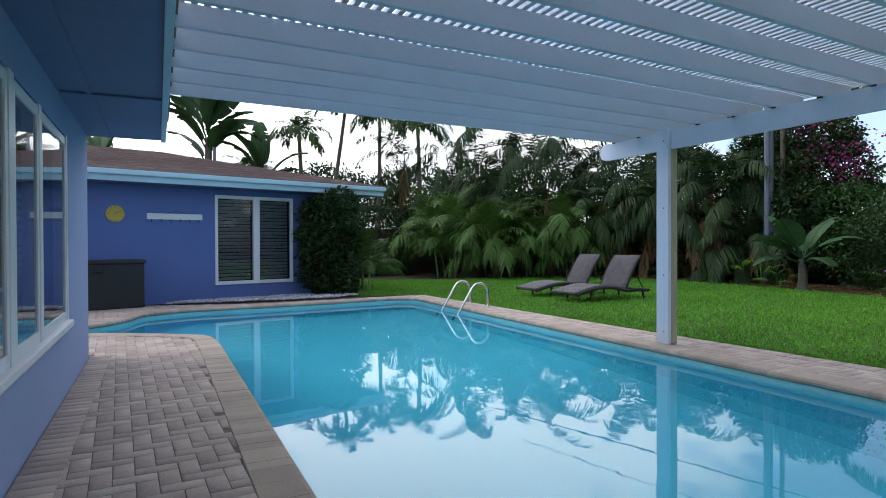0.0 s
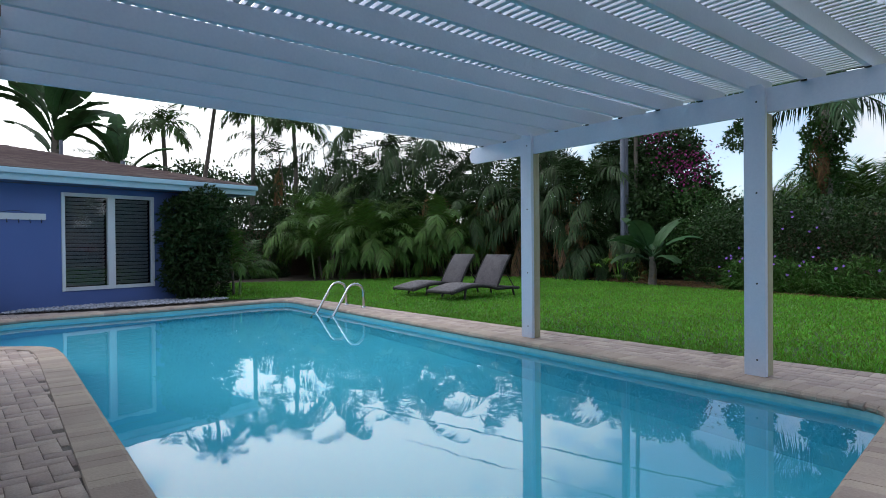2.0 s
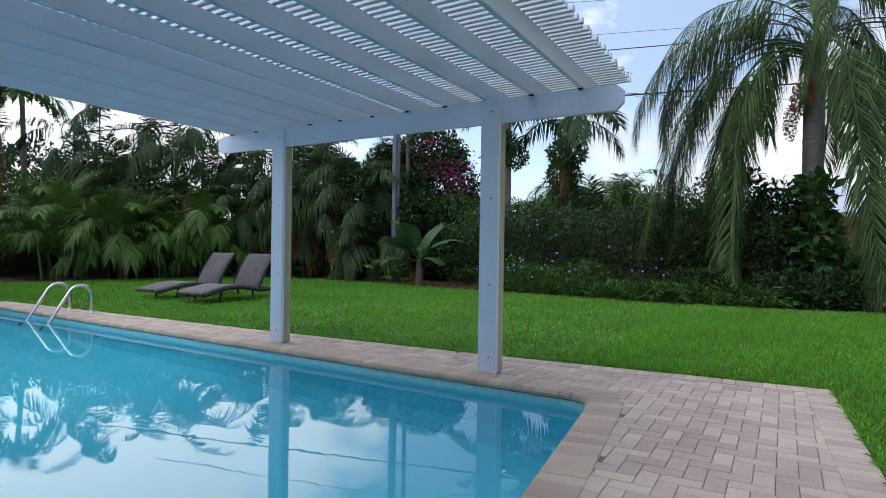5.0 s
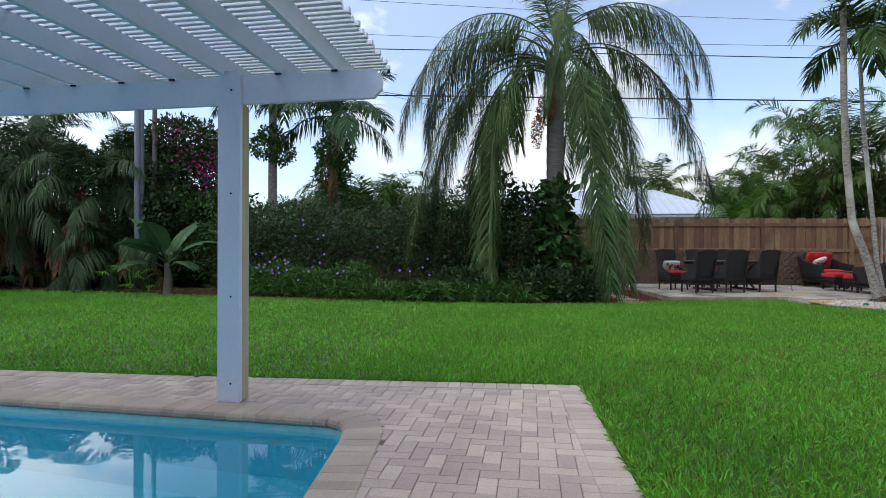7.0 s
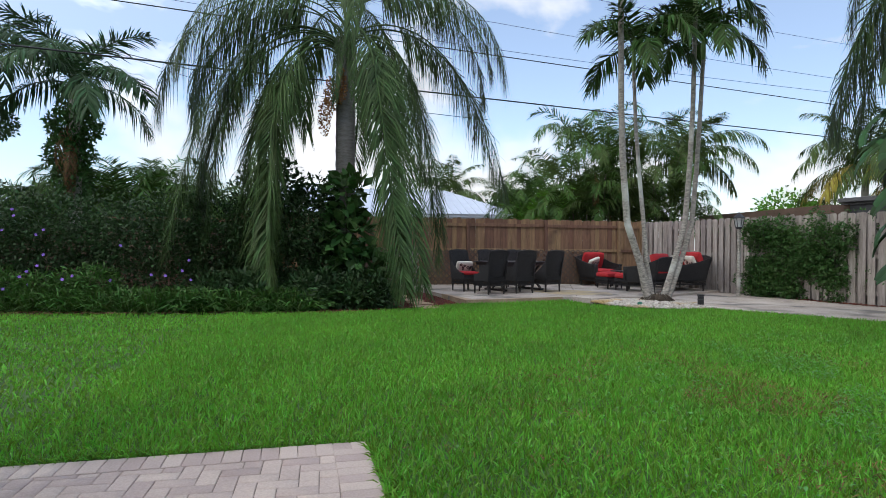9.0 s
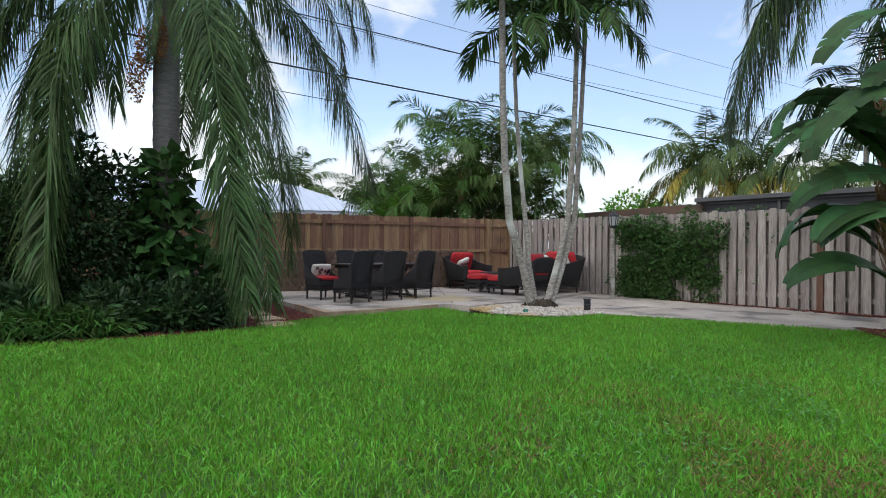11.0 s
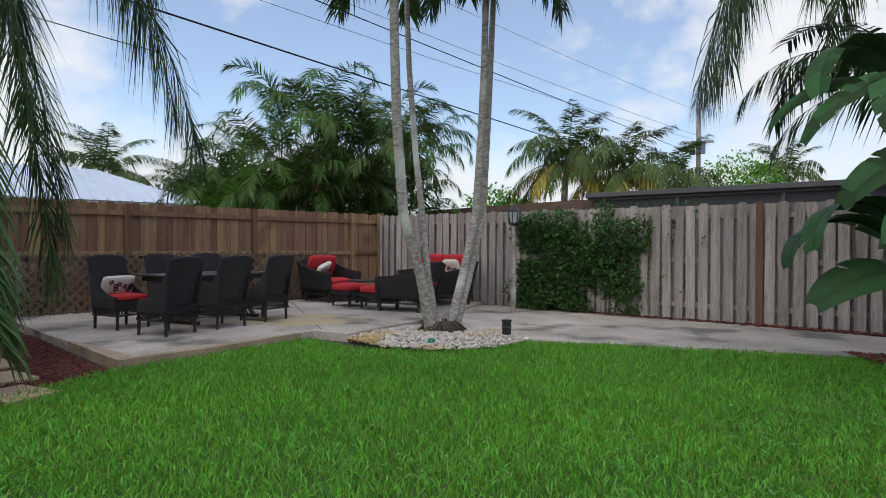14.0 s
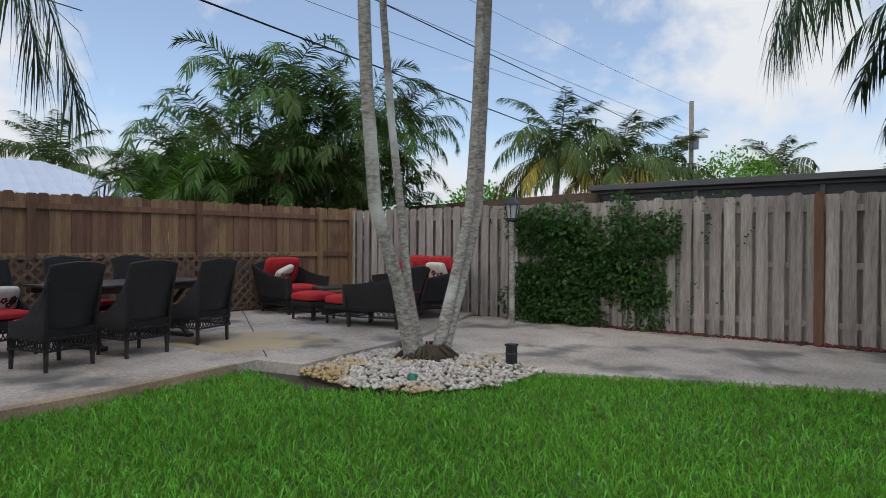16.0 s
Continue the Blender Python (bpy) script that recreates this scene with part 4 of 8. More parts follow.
# queen palm on the bed's edge: a few long arching fronds, each a curtain of hanging leaflets
qp = palm("queen_palm", "tall queen palm with long weeping fronds and orange fruit", (15.5, 0.3, 0), (15.45, 0.3, 5.6), (0, 0, 0), (0.2, 0.2), Q, 0, M["bark_mid"], seed=3)
for f, az, z, k in (
    (0, 20, 5.9, 1.0), (0, 140, 5.9, 1.0), (0, 265, 5.9, 0.95), (0, 320, 5.9, 1.0),
    (1, 95, 5.5, 1.0), (1, 72, 5.6, 0.95), (1, 118, 5.75, 0.88), (1, 84, 5.8, 0.9), (1, 20, 5.8, 0.95), (1, 335, 5.8, 0.95),
    (6, 97, 5.3, 1.1), (6, 86, 5.2, 1.08), (6, 106, 5.2, 1.06), (3, 126, 5.2, 1.12), (3, 136, 5.1, 1.08), (3, 114, 5.1, 1.1),
    (1, 184, 5.9, 0.6), (4, 172, 5.9, 0.4), (4, 194, 5.8, 0.36),
    (3, 202, 5.25, 1.12), (3, 206, 5.1, 1.06), (3, 212, 5.15, 1.08), (6, 92, 5.05, 1.06), (6, 112, 5.2, 1.0), (3, 108, 5.0, 1.12), (3, 140, 5.0, 1.06),
    (3, 245, 5.3, 1.0), (3, 254, 5.25, 0.92),
    (2, 268, 5.45, 1.08), (2, 258, 5.5, 1.0), (1, 276, 6.0, 0.85), (1, 262, 6.1, 0.82), (1, 248, 5.9, 0.9),
    (2, 40, 5.4, 0.9), (2, 315, 5.4, 0.9), (3, 350, 5.2, 0.9), (3, 62, 5.2, 0.95),
):
    piece("frond", Q[f], qp, Matrix.Translation((-0.05, 0.0, z)) @ pose(0, 0, 0, rnd.uniform(-7, 7), rnd.uniform(-4, 4), az) @ Matrix.Diagonal((k, k, k, 1)))
for c, n in (((-0.34, 0.3, 4.3), 700), ((-0.36, 0.42, 3.85), 500), ((-0.4, 0.1, 4.5), 400)):
    d = spread_dirs(n)
    lv = Leaves()
    lv.ovals(np.array(c) + d * rnd.rand(n, 1) ** 0.5 * np.array([0.12, 0.13, 0.4]), d, spread_dirs(n), 0.04, 0.038)
    tagged(piece("fruit_bunch", lv.mesh("fruit_bunch", M["fruit"]), qp, Matrix.Identity(4)), "hanging bunch of orange fruit", kind="stuff")

# second queen palm whose fronds hang in over the lawn, with old brown sheaths
qb = palm("queen_palm", "queen palm beside the fence with hanging dry fronds", (8.9, -9.75, 0), (9.0, -9.65, 6.0), (0, 0, 0), (0.17, 0.14), Q[1:], 0, M["bark"], seed=5)
for f, az, dz, k in ((2, 28, 0.0, 1.0), (2, 38, 0.0, 1.0), (2, 46, 0.0, 0.98), (2, 20, 0.0, 0.95), (2, 60, 0.1, 0.8), (1, 66, 0.2, 0.7), (1, 38, 0.2, 0.78), (5, 84, 0.1, 0.75), (5, 104, 0.1, 0.8), (1, 150, 0.1, 0.9), (2, 130, 0, 0.75), (1, 200, 0.2, 1.0), (2, 240, 0.2, 1.0), (2, 330, 0, 0.8), (5, 22, 0, 0.62), (1, 12, 0, 0.75), (1, 290, 0, 0.8), (4, 70, 0.0, 0.7), (4, 40, -0.2, 0.62), (4, 20, -0.2, 0.66), (4, 55, -0.3, 0.7)):
    piece("frond", Q[f], qb, Matrix.Translation((0.1, 0.1, 6.0 + dz)) @ pose(0, 0, 0, 4, 3, az) @ Matrix.Diagonal((k, k, k, 1)))
for az, dz in ((25, -0.1), (50, -0.25), (68, -0.1), (100, -0.3)):
    piece("dead_frond", DEAD[1], qb, Matrix.Translation((0.12, 0.12, 5.7 + dz)) @ pose(0, 0, 0, 0, 25, az))["label"] = "hanging brown dead frond"

# cluster of slender palms in the pebble bed
base = Vector((14.5, -6.3, 0))
for i, (dx, r0, y0, ys, h) in enumerate((
    (0.0, 0.074, -6.14, (-5.92, -5.62, -5.51, -5.46, -5.42), 7.2),
    (0.4, 0.048, -6.22, (-6.12, -6.1, -6.06, -5.98, -5.92), 5.0),
    (0.0, 0.06, -6.42, (-6.68, -6.92, -7.02, -7.08, -7.12), 6.1),
    (0.15, 0.055, -6.5, (-6.84, -7.13, -7.27, -7.34, -7.4), 5.25),
)):
    zs = (0.8, 1.65, 2.9, 4.1, h)
    if h < 5.1:
        zs = (0.8, 1.6, 2.6, 3.8, h)
    line = [Vector((0, 0, -0.05))] + [Vector((dx * min(1.0, z / 3.0), y - y0, z)) for y, z in zip(ys, zs)]
    palm("christmas_palm", "slender pale-trunked palm leaning out of a pebble bed", (base.x, y0, 0.05), (base.x + line[-1].x, y0 + line[-1].y, line[-1].z + 0.05), (0, 0, 0), (r0, r0 * 0.78), X, 10, M["bark"], group="leaning palm cluster", seed=20 + i, shaft=0.6, scale=1.05, line=line)
rt = thing("root_mound", "dark matted palm roots in the pebbles", "roots", at=Matrix.Translation((base.x, base.y, 0.05)))
bm = bmesh.new()
bmesh.ops.create_uvsphere(bm, u_segments=18, v_segments=10, radius=1.0, matrix=Matrix.LocRotScale((0, -0.02, 0), None, (0.25, 0.3, 0.15)))
for v in bm.verts:
    v.co += Vector((noise.noise(v.co * 9), noise.noise(v.co * 9 + Vector((5, 0, 0))), 0)) * 0.05
for k in range(60):
    a, l = rnd.uniform(0, 6.28), rnd.uniform(0.28, 0.42)
    tube(bm, [(0.16 * math.cos(a), 0.18 * math.sin(a), 0.16), (0.27 * math.cos(a), 0.3 * math.sin(a), 0.08), (l * math.cos(a), l * 1.1 * math.sin(a), -0.02)], [0.012, 0.01, 0.006], 5)
tagged(part("root_mass", bm, M["soil"], rt), "matted fibrous roots", kind="stuff")


def clump(name, label, at, kinds, count, radius, height, seed, scale=1.0, group="", stalks=6, dead=0, category="palm"):
    """A clustering palm: fronds springing from several cane tops."""
    r = np.random.RandomState(seed)
    ob = thing(name, label, category, group, at=Matrix.Translation(at))
    tops = []
    for k in range(stalks):
        a, q = r.uniform(0, 6.28), radius * math.sqrt(r.rand())
        h = height * r.uniform(0.35, 1.0)
        lean = r.uniform(0.05, 0.25) * h
        top = Vector((q * math.cos(a) + lean * math.cos(a), q * math.sin(a) + lean * math.sin(a), h))
        tops.append((top, a))
        c = new("cane", trunk_mesh("cane", [(q * math.cos(a), q * math.sin(a), -0.03), top * 0.5 + Vector((q * math.cos(a), q * math.sin(a), 0)) * 0.5, top], [0.035, 0.03, 0.022], M["shaft"] if k % 2 else M["bark_dark"], False, 6))
        c.parent = ob
    for i in range(count):
        top, a = tops[i % stalks]
        f = kinds[min(len(kinds) - 1, int(len(kinds) * (i / count)))]
        az = math.degrees(a) + r.uniform(-95, 95)
        k = scale * r.uniform(0.75, 1.1)
        piece("frond", f, ob, Matrix.Translation(top) @ pose(0, 0, 0, r.uniform(-10, 10), r.uniform(-10, 10), az) @ Matrix.Diagonal((k, k, k, 1)))
    for i in range(dead):
        top, a = tops[r.randint(stalks)]
        if dead > 3:
            # old fronds hang on the open, lawn side
            a = math.radians(r.uniform(195, 275))
            top = Vector((0.55 * math.cos(a), 0.55 * math.sin(a), height * r.uniform(0.45, 0.95)))
        k = scale * r.uniform(0.7, 1.0)
        piece("dead_frond", DEAD[i % 2], ob, Matrix.Translation(top - Vector((0, 0, 0.1))) @ pose(0, 0, 0, 0, r.uniform(-10, 20), math.degrees(a) + r.uniform(-60, 60)) @ Matrix.Diagonal((k, k, k, 1)))["label"] = "brown dead frond"
    return ob


# dark palm crowding the bird of paradise
clump("fishtail_palm", "dark palm with drooping fronds behind the split leaves", (9.3, -9.3, 0), D, 22, 0.2, 3.4, 611, 0.9, stalks=4, dead=3)

# back border: arecas, dark palms with dead fronds
for i, (x, y, h, s) in enumerate(((8.9, 18.6, 1.2, 1.1), (10.3, 18.0, 1.5, 1.15), (11.5, 17.5, 1.4, 1.1), (12.6, 16.8, 1.6, 1.1), (9.6, 20.0, 2.0, 1.2))):
    clump("areca_palm", "bushy green areca palm at the lawn's edge", (x, y, 0), A, 34, 0.45, h, 100 + i, s, group="areca palms", stalks=7, dead=1)
for i, (x, y, h, s, dd) in enumerate(((14.2, 16.8, 3.0, 1.1, 5), (15.2, 15.2, 3.4, 1.15, 7), (15.6, 13.6, 2.6, 1.1, 7), (15.9, 12.0, 1.6, 0.95, 2), (16.6, 14.4, 4.2, 1.2, 3), (13.4, 18.8, 3.6, 1.2, 3), (11.8, 20.6, 4.0, 1.2, 2), (16.3, 17.4, 4.6, 1.25, 2), (14.8, 13.3, 0.8, 0.8, 1))):
    clump("fishtail_palm", "tall dark clustering palm hung with dead fronds", (x, y, 0), D, 26, 0.5, h, 130 + i, s, group="dark boundary palms", stalks=6, dead=dd * 2)
for i, (x, y, h, s) in enumerate(((12.5, 23.5, 5.6, 1.1), (15.0, 22.5, 6.0, 1.15), (10.6, 24.0, 5.2, 1.1), (17.8, 19.8, 5.4, 1.2), (14.0, 21.0, 4.6, 1.2))):
    clump("backdrop_palm", "dark clustering palms behind the border", (x, y, 0), D, 30, 0.7, h, 160 + i, s * 1.15, group="dark boundary palms", stalks=7, dead=2)

# far palms over the roof of the house
for i, (ux, uy, dist, te, lean) in enumerate(((0.208, 0.978, 30, 0.185, 0.0), (0.279, 0.96, 33, 0.235, 0.9), (0.333, 0.943, 32, 0.21, 0.2), (0.392, 0.92, 30, 0.2, 0.0), (0.13, 0.99, 34, 0.12, 0.0))):
    x, y, z = -0.17 + ux * dist, 0.14 + uy * dist, 1.15 + te * dist
    palm("feather_palm", "distant thin-trunked palm against a pale sky", (x - lean * 1.6, y, 0), (x, y, z - 0.6), (0.1, 0, 0), (0.13, 0.09), X, 11, M["bark_dark"], group="distant palms", seed=200 + i, scale=1.15, shaft=0.5)
# white bird of paradise over the roof


def paddle_leaf(name, material, length, width, splits, droop, seed, stalk=0.5, fold=0.18):
    """A long paddle leaf along +x on a stalk, with torn edges."""
    r = np.random.RandomState(seed)
    lv = Leaves()
    m = 26
    s = np.linspace(0, 1, m)
    ang = np.radians(droop[0] + (droop[1] - droop[0]) * s ** 1.2)
    st = length / (m - 1)
    sp = np.stack([np.concatenate([[0], np.cumsum(np.cos(ang[:-1]) * st)]), 0.03 * np.sin(s * 3), np.concatenate([[0], np.cumsum(np.sin(ang[:-1]) * st)])], axis=1)
    sp[:, 0] += stalk * math.cos(math.radians(droop[0]))
    sp[:, 2] += stalk * math.sin(math.radians(droop[0]))
    prof = width * 0.5 * np.clip(np.sin(np.pi * (0.06 + 0.9 * s ** 0.85)), 0.04, 1) ** 0.55
    tan = unit(np.gradient(sp, axis=0))
    nor = np.stack([-tan[:, 2], np.zeros(m), tan[:, 0]], axis=1)
    for sgn in (-1, 1):
        tears = set(r.choice(np.arange(3, m - 2), splits, replace=False)) if splits else set()
        a = 0
        while a < m - 1:
            b = a + 1
            while b < m - 1 and b not in tears:
                b += 1
            rows = np.arange(a, b + 1)
            sag = r.uniform(0.0, 0.35)
            n = len(rows)
            e = sp[rows] + np.array([0, sgn, 0]) * prof[rows][:, None] * np.cos(sag) + nor[rows] * (fold * prof[rows])[:, None] + np.array([0, 0, -1]) * (prof[rows] * np.sin(sag))[:, None] + tan[rows] * (prof[rows] * 0.22)[:, None]
            h = sp[rows] + np.array([0, sgn, 0]) * (prof[rows] * 0.5)[:, None] + nor[rows] * (fold * 0.8 * prof[rows])[:, None] + tan[rows] * (prof[rows] * 0.08)[:, None]
            if b in tears and n > 2:
                e[-1] = e[-1] * 0.8 + e[-2] * 0.2
            v = np.concatenate([sp[rows], h, e])
            k = np.arange(n - 1)[:, None]
            tr = np.concatenate([k + np.array([[0, 1, n + 1]]), k + np.array([[0, n + 1, n]]), k + np.array([[n, n + 1, 2 * n + 1]]), k + np.array([[n, 2 * n + 1, 2 * n]])])
            lv.add(v, tr)
            a = b
    d0 = sp[0]
    p = np.stack([np.zeros(3), d0 * 0.5, d0])
    full = np.concatenate([p[:2], sp])
    wd = np.linspace(0.03, 0.006, len(full))
    tg = unit(np.gradient(full, axis=0))
    nr = np.stack([-tg[:, 2], np.zeros(len(full)), tg[:, 0]], axis=1)
    ring = np.stack([full + nr * wd[:, None] * 0.5, full + np.array([0, 1, 0]) * wd[:, None] - nr * wd[:, None], full - np.array([0, 1, 0]) * wd[:, None] - nr * wd[:, None]], axis=1)
    k = np.arange(len(full) - 1)[:, None] * 3
    lv.add(ring, np.concatenate([np.concatenate([k + np.array([[a, b, b + 3]]), k + np.array([[a, b + 3, a + 3]])]) for a, b in ((0, 1), (1, 2), (2, 0))]))
    return lv.mesh(name, material)


FARB = [paddle_leaf("paddle_leaf", M["bird"], L, w, sp, dr, 340 + i, stalk=0.35) for i, (L, w, sp, dr) in enumerate(((1.4, 0.62, 6, (60, 0)), (1.5, 0.62, 4, (84, 55)), (1.3, 0.6, 7, (35, -50)), (1.5, 0.62, 5, (72, 25))))]
BAN = [paddle_leaf("banana_leaf", M["banana"], L, w, sp, dr, 320 + i, stalk=sk) for i, (L, w, sp, dr, sk) in enumerate(((1.05, 0.68, 1, (65, 25), 0.3), (1.0, 0.66, 2, (40, -20), 0.3), (0.9, 0.6, 3, (20, -50), 0.25)))]


def paddle_plant(name, label, at, height, leaves, seed, kinds, dead=0, scale=1.0, category="plant"):
    ob = thing(name, label, category, at=Matrix.Translation(at))
    t = new("stem", trunk_mesh("stem", [(0, 0, -0.04), (0.03, 0, height * 0.5), (0, 0.02, height)], [0.11 * scale, 0.1 * scale, 0.06 * scale], M["bark_dark"], True, 10))
    t.parent = ob
    for f, az, dz, k, roll in leaves:
        piece("leaf", kinds[f], ob, Matrix.Translation((0, 0, height + dz)) @ pose(0, 0, 0, roll, 0, az) @ Matrix.Diagonal((k, k, k, 1)))
    r = np.random.RandomState(seed)
    for i in range(dead):
        piece("dead_leaf", DEAD[i % 2], ob, Matrix.Translation((0, 0, height * r.uniform(0.6, 1.0))) @ pose(0, 0, 0, 0, 40, r.uniform(0, 360)) @ Matrix.Diagonal((0.45, 0.3, 0.45, 1)))["label"] = "dry brown hanging leaf"
    return ob


paddle_plant("banana_plant", "broad-leaved banana plant at the lawn's edge", (13.7, 9.35, 0), 0.75, ((0, 100, 0, 1.0, 0), (0, 200, 0.05, 0.9, 20), (1, 300, 0, 1.05, 0), (1, 150, 0, 1.0, 10), (1, 30, 0, 0.9, 0), (2, 140, -0.1, 1.0, 0), (0, 330, 0, 0.95, 0), (2, 260, -0.1, 0.8, 0)), 1, BAN, 4)
BOP = thing("bird_of_paradise", "tall white bird of paradise with split leaves and dry sheaths", "plant", at=Matrix.Translation((9.0, -8.9, 0)))
for i, (x, y, h) in enumerate(((0, 0, 1.5), (0.25, 0.1, 1.1), (-0.25, 0.2, 1.7), (0.0, -0.3, 1.4))):
    piece("stem", trunk_mesh("stem", [(x, y, -0.04), (x * 1.1, y, h * 0.5), (x * 1.2, y, h)], [0.1, 0.085, 0.06], M["bark_dark"], True, 10), BOP, Matrix.Identity(4))
for i, (az, z, stalk, a0, L, w, tears, end, roll) in enumerate((
    (83, 1.3, 1.9, 66, 2.5, 0.5, 10, -75, -28), (82, 1.2, 1.5, 58, 2.3, 0.52, 14, -80, -40), (54, 0.2, 1.0, 40, 1.35, 0.62, 1, -62, -30), (50, 1.2, 1.5, 58, 1.9, 0.34, 16, -88, -60),
    (70, 0.5, 1.2, 52, 1.6, 0.52, 4, -80, -50), (48, 0.5, 1.2, 44, 1.4, 0.5, 3, -88, 20), (78, 0.4, 1.4, 46, 1.4, 0.5, 2, -70, -20), (90, 0.9, 1.6, 60, 2.0, 0.5, 7, -85, 20), (62, 0.7, 1.1, 46, 1.5, 0.46, 5, -85, 35), (75, 1.5, 1.4, 60, 2.0, 0.48, 12, -85, 30), (100, 1.3, 1.5, 62, 2.0, 0.5, 9, -60, 0),
    (60, 1.0, 1.3, 50, 1.7, 0.42, 10, -88, -70), (35, 1.1, 1.5, 62, 1.8, 0.45, 14, -70, -40), (130, 1.3, 1.4, 66, 2.0, 0.5, 8, -40, 0), (170, 1.2, 1.4, 55, 1.9, 0.5, 9, -60, 0), (230, 1.2, 1.4, 60, 1.9, 0.5, 9, -50, 0), (300, 1.2, 1.4, 60, 1.9, 0.5, 9, -50, 0), (5, 1.2, 1.5, 66, 1.8, 0.45, 12, -60, 10),
)):
    piece("leaf", paddle_leaf("paddle_leaf", M["bird"], L, w, tears, (a0, end), 300 + i, stalk=stalk), BOP, Matrix.Translation((0, 0, z)) @ pose(0, 0, 0, roll * 0.5, 0, az))
for az, z, k in ((62, 3.9, 1.0), (70, 3.3, 0.9), (56, 3.0, 1.0), (66, 2.6, 0.85), (74, 2.4, 0.8), (60, 2.1, 0.8)):
    piece("dead_leaf", DEAD[1], BOP, Matrix.Translation((0.35, 0.75, z)) @ pose(0, 0, 0, 0, 30, az) @ Matrix.Diagonal((k, 0.4 * k, k, 1)))["label"] = "dry brown hanging leaf"
paddle_plant("bird_of_paradise", "distant bird of paradise tree above the roof", (1.75, 27.0, 0), 5.6, ((1, 10, 0, 1.6, 0), (1, 60, 0.2, 1.5, 0), (1, 120, 0.3, 1.6, 20), (0, 180, -0.3, 1.6, 0), (0, 200, -0.6, 1.5, 0), (3, 170, -0.2, 1.6, 30), (1, 200, 0.1, 1.6, 0), (0, 350, -0.3, 1.4, 0), (2, 340, -0.4, 1.5, 0), (3, 280, 0, 1.5, 0), (0, 150, -1.2, 1.4, 0), (2, 190, -1.6, 1.3, 0), (1, 30, 0.5, 1.6, 30), (1, 300, 0.4, 1.7, -30), (3, 20, 0.1, 1.6, -40), (3, 160, 0.3, 1.6, 40), (1, 240, 0.6, 1.5, 0), (0, 30, -0.5, 1.5, 30), (3, 330, 0.1, 1.5, 20), (0, 300, -0.9, 1.4, 0)), 3, FARB, 6, scale=2.0)
paddle_plant("bird_of_paradise", "distant bird of paradise beside the roof", (4.0, 27.5, 0), 4.0, ((1, 10, 0, 1.4, 0), (1, 90, 0.2, 1.4, 0), (0, 180, 0, 1.5, 0), (0, 0, -0.4, 1.6, 0), (2, 330, -0.2, 1.5, 0), (3, 200, 0, 1.3, 0)), 4, FARB, 2, scale=1.6)
paddle_plant("bird_of_paradise", "distant bird of paradise behind the roof", (-2.2, 27.0, 0), 3.3, ((1, 0, 0, 1.4, 0), (0, 180, 0, 1.4, 0), (3, 90, 0.2, 1.5, 0), (0, 20, 0, 1.3, 0), (2, 200, 0, 1.2, 0), (1, 150, 0, 1.3, 0)), 5, FARB, 2, scale=1.6)

# clipped yew-like shrub and hedge by the house corner
leafy("shrub", "dark rounded shrub against the house corner", "shrub", (3.35, 13.55, 0), [(0.05 * math.sin(j * 2.2) + 0.22 * (-1) ** j, 0.1 * math.cos(j * 1.7), 0.22 + 0.235 * j, 0.46, 0.4, 0.3) for j in range(9)] + [(0.0, 0.05, 1.1, 0.5, 0.36, 1.1)], 15000, 0.11, M["broad"], stems=(([(0, 0, -0.03), (0, 0, 1.2)], 0.04, 0.02),), aspect=0.42, seed=1, shell=0.7)
clump("pygmy_palm", "small palm beside the dark shrub", (4.3, 13.9, 0), A, 10, 0.1, 1.2, 230, 0.6, stalks=2)
hd = thing("hedge", "dark clipped box hedge with a flat top behind the lawn", "hedge", at=pose(HEDGE_X, HEDGE_Y, 0, 0, 0, 14))
n = 15000
p = rnd.uniform(-1, 1, (n, 3))
ax_ = rnd.randint(0, 3, n)
p[np.arange(n), ax_] = np.sign(p[np.arange(n), ax_])
wob = np.array([noise.noise(Vector((x * 5, y * 5, z * 5))) for x, y, z in p])
p = p * (1 + 0.05 * wob[:, None] - 0.08 * rnd.rand(n, 1) ** 2) * np.array([1.35, 0.6, 1.22]) + np.array([0, 0, 1.25])
p[:, 2] = np.maximum(p[:, 2], 0.02)
lv = Leaves()
lv.ovals(p, unit(rnd.normal(size=(n, 3))), unit(np.array([0, 0, 1.0]) + 0.7 * rnd.normal(size=(n, 3))), 0.1 * rnd.uniform(0.6, 1.3, n), 0.05)
piece("foliage", lv.mesh("foliage", M["hedge"]), hd, Matrix.Identity(4))
for x in (-0.9, 0.0, 0.9):
    piece("stem", trunk_mesh("stem", [(x, 0, -0.03), (x, 0, 1.6)], [0.04, 0.02], M["bark_dark"], False, 8), hd, Matrix.Identity(4))
leafy("distant_trees", "hazy mass of distant garden trees", "tree", (14.0, 36.0, 0), [(dx, 0, z, 3.0, 2.5, 2.2) for dx, z in ((-8, 2.5), (-5, 3.6), (-2, 3.0), (1, 4.0), (4, 3.2), (-10, 1.5))], 38000, 0.24, M["hedge"], stems=(([(0, 0, -0.03), (0, 0, 2.5)], 0.2, 0.1),), seed=3)

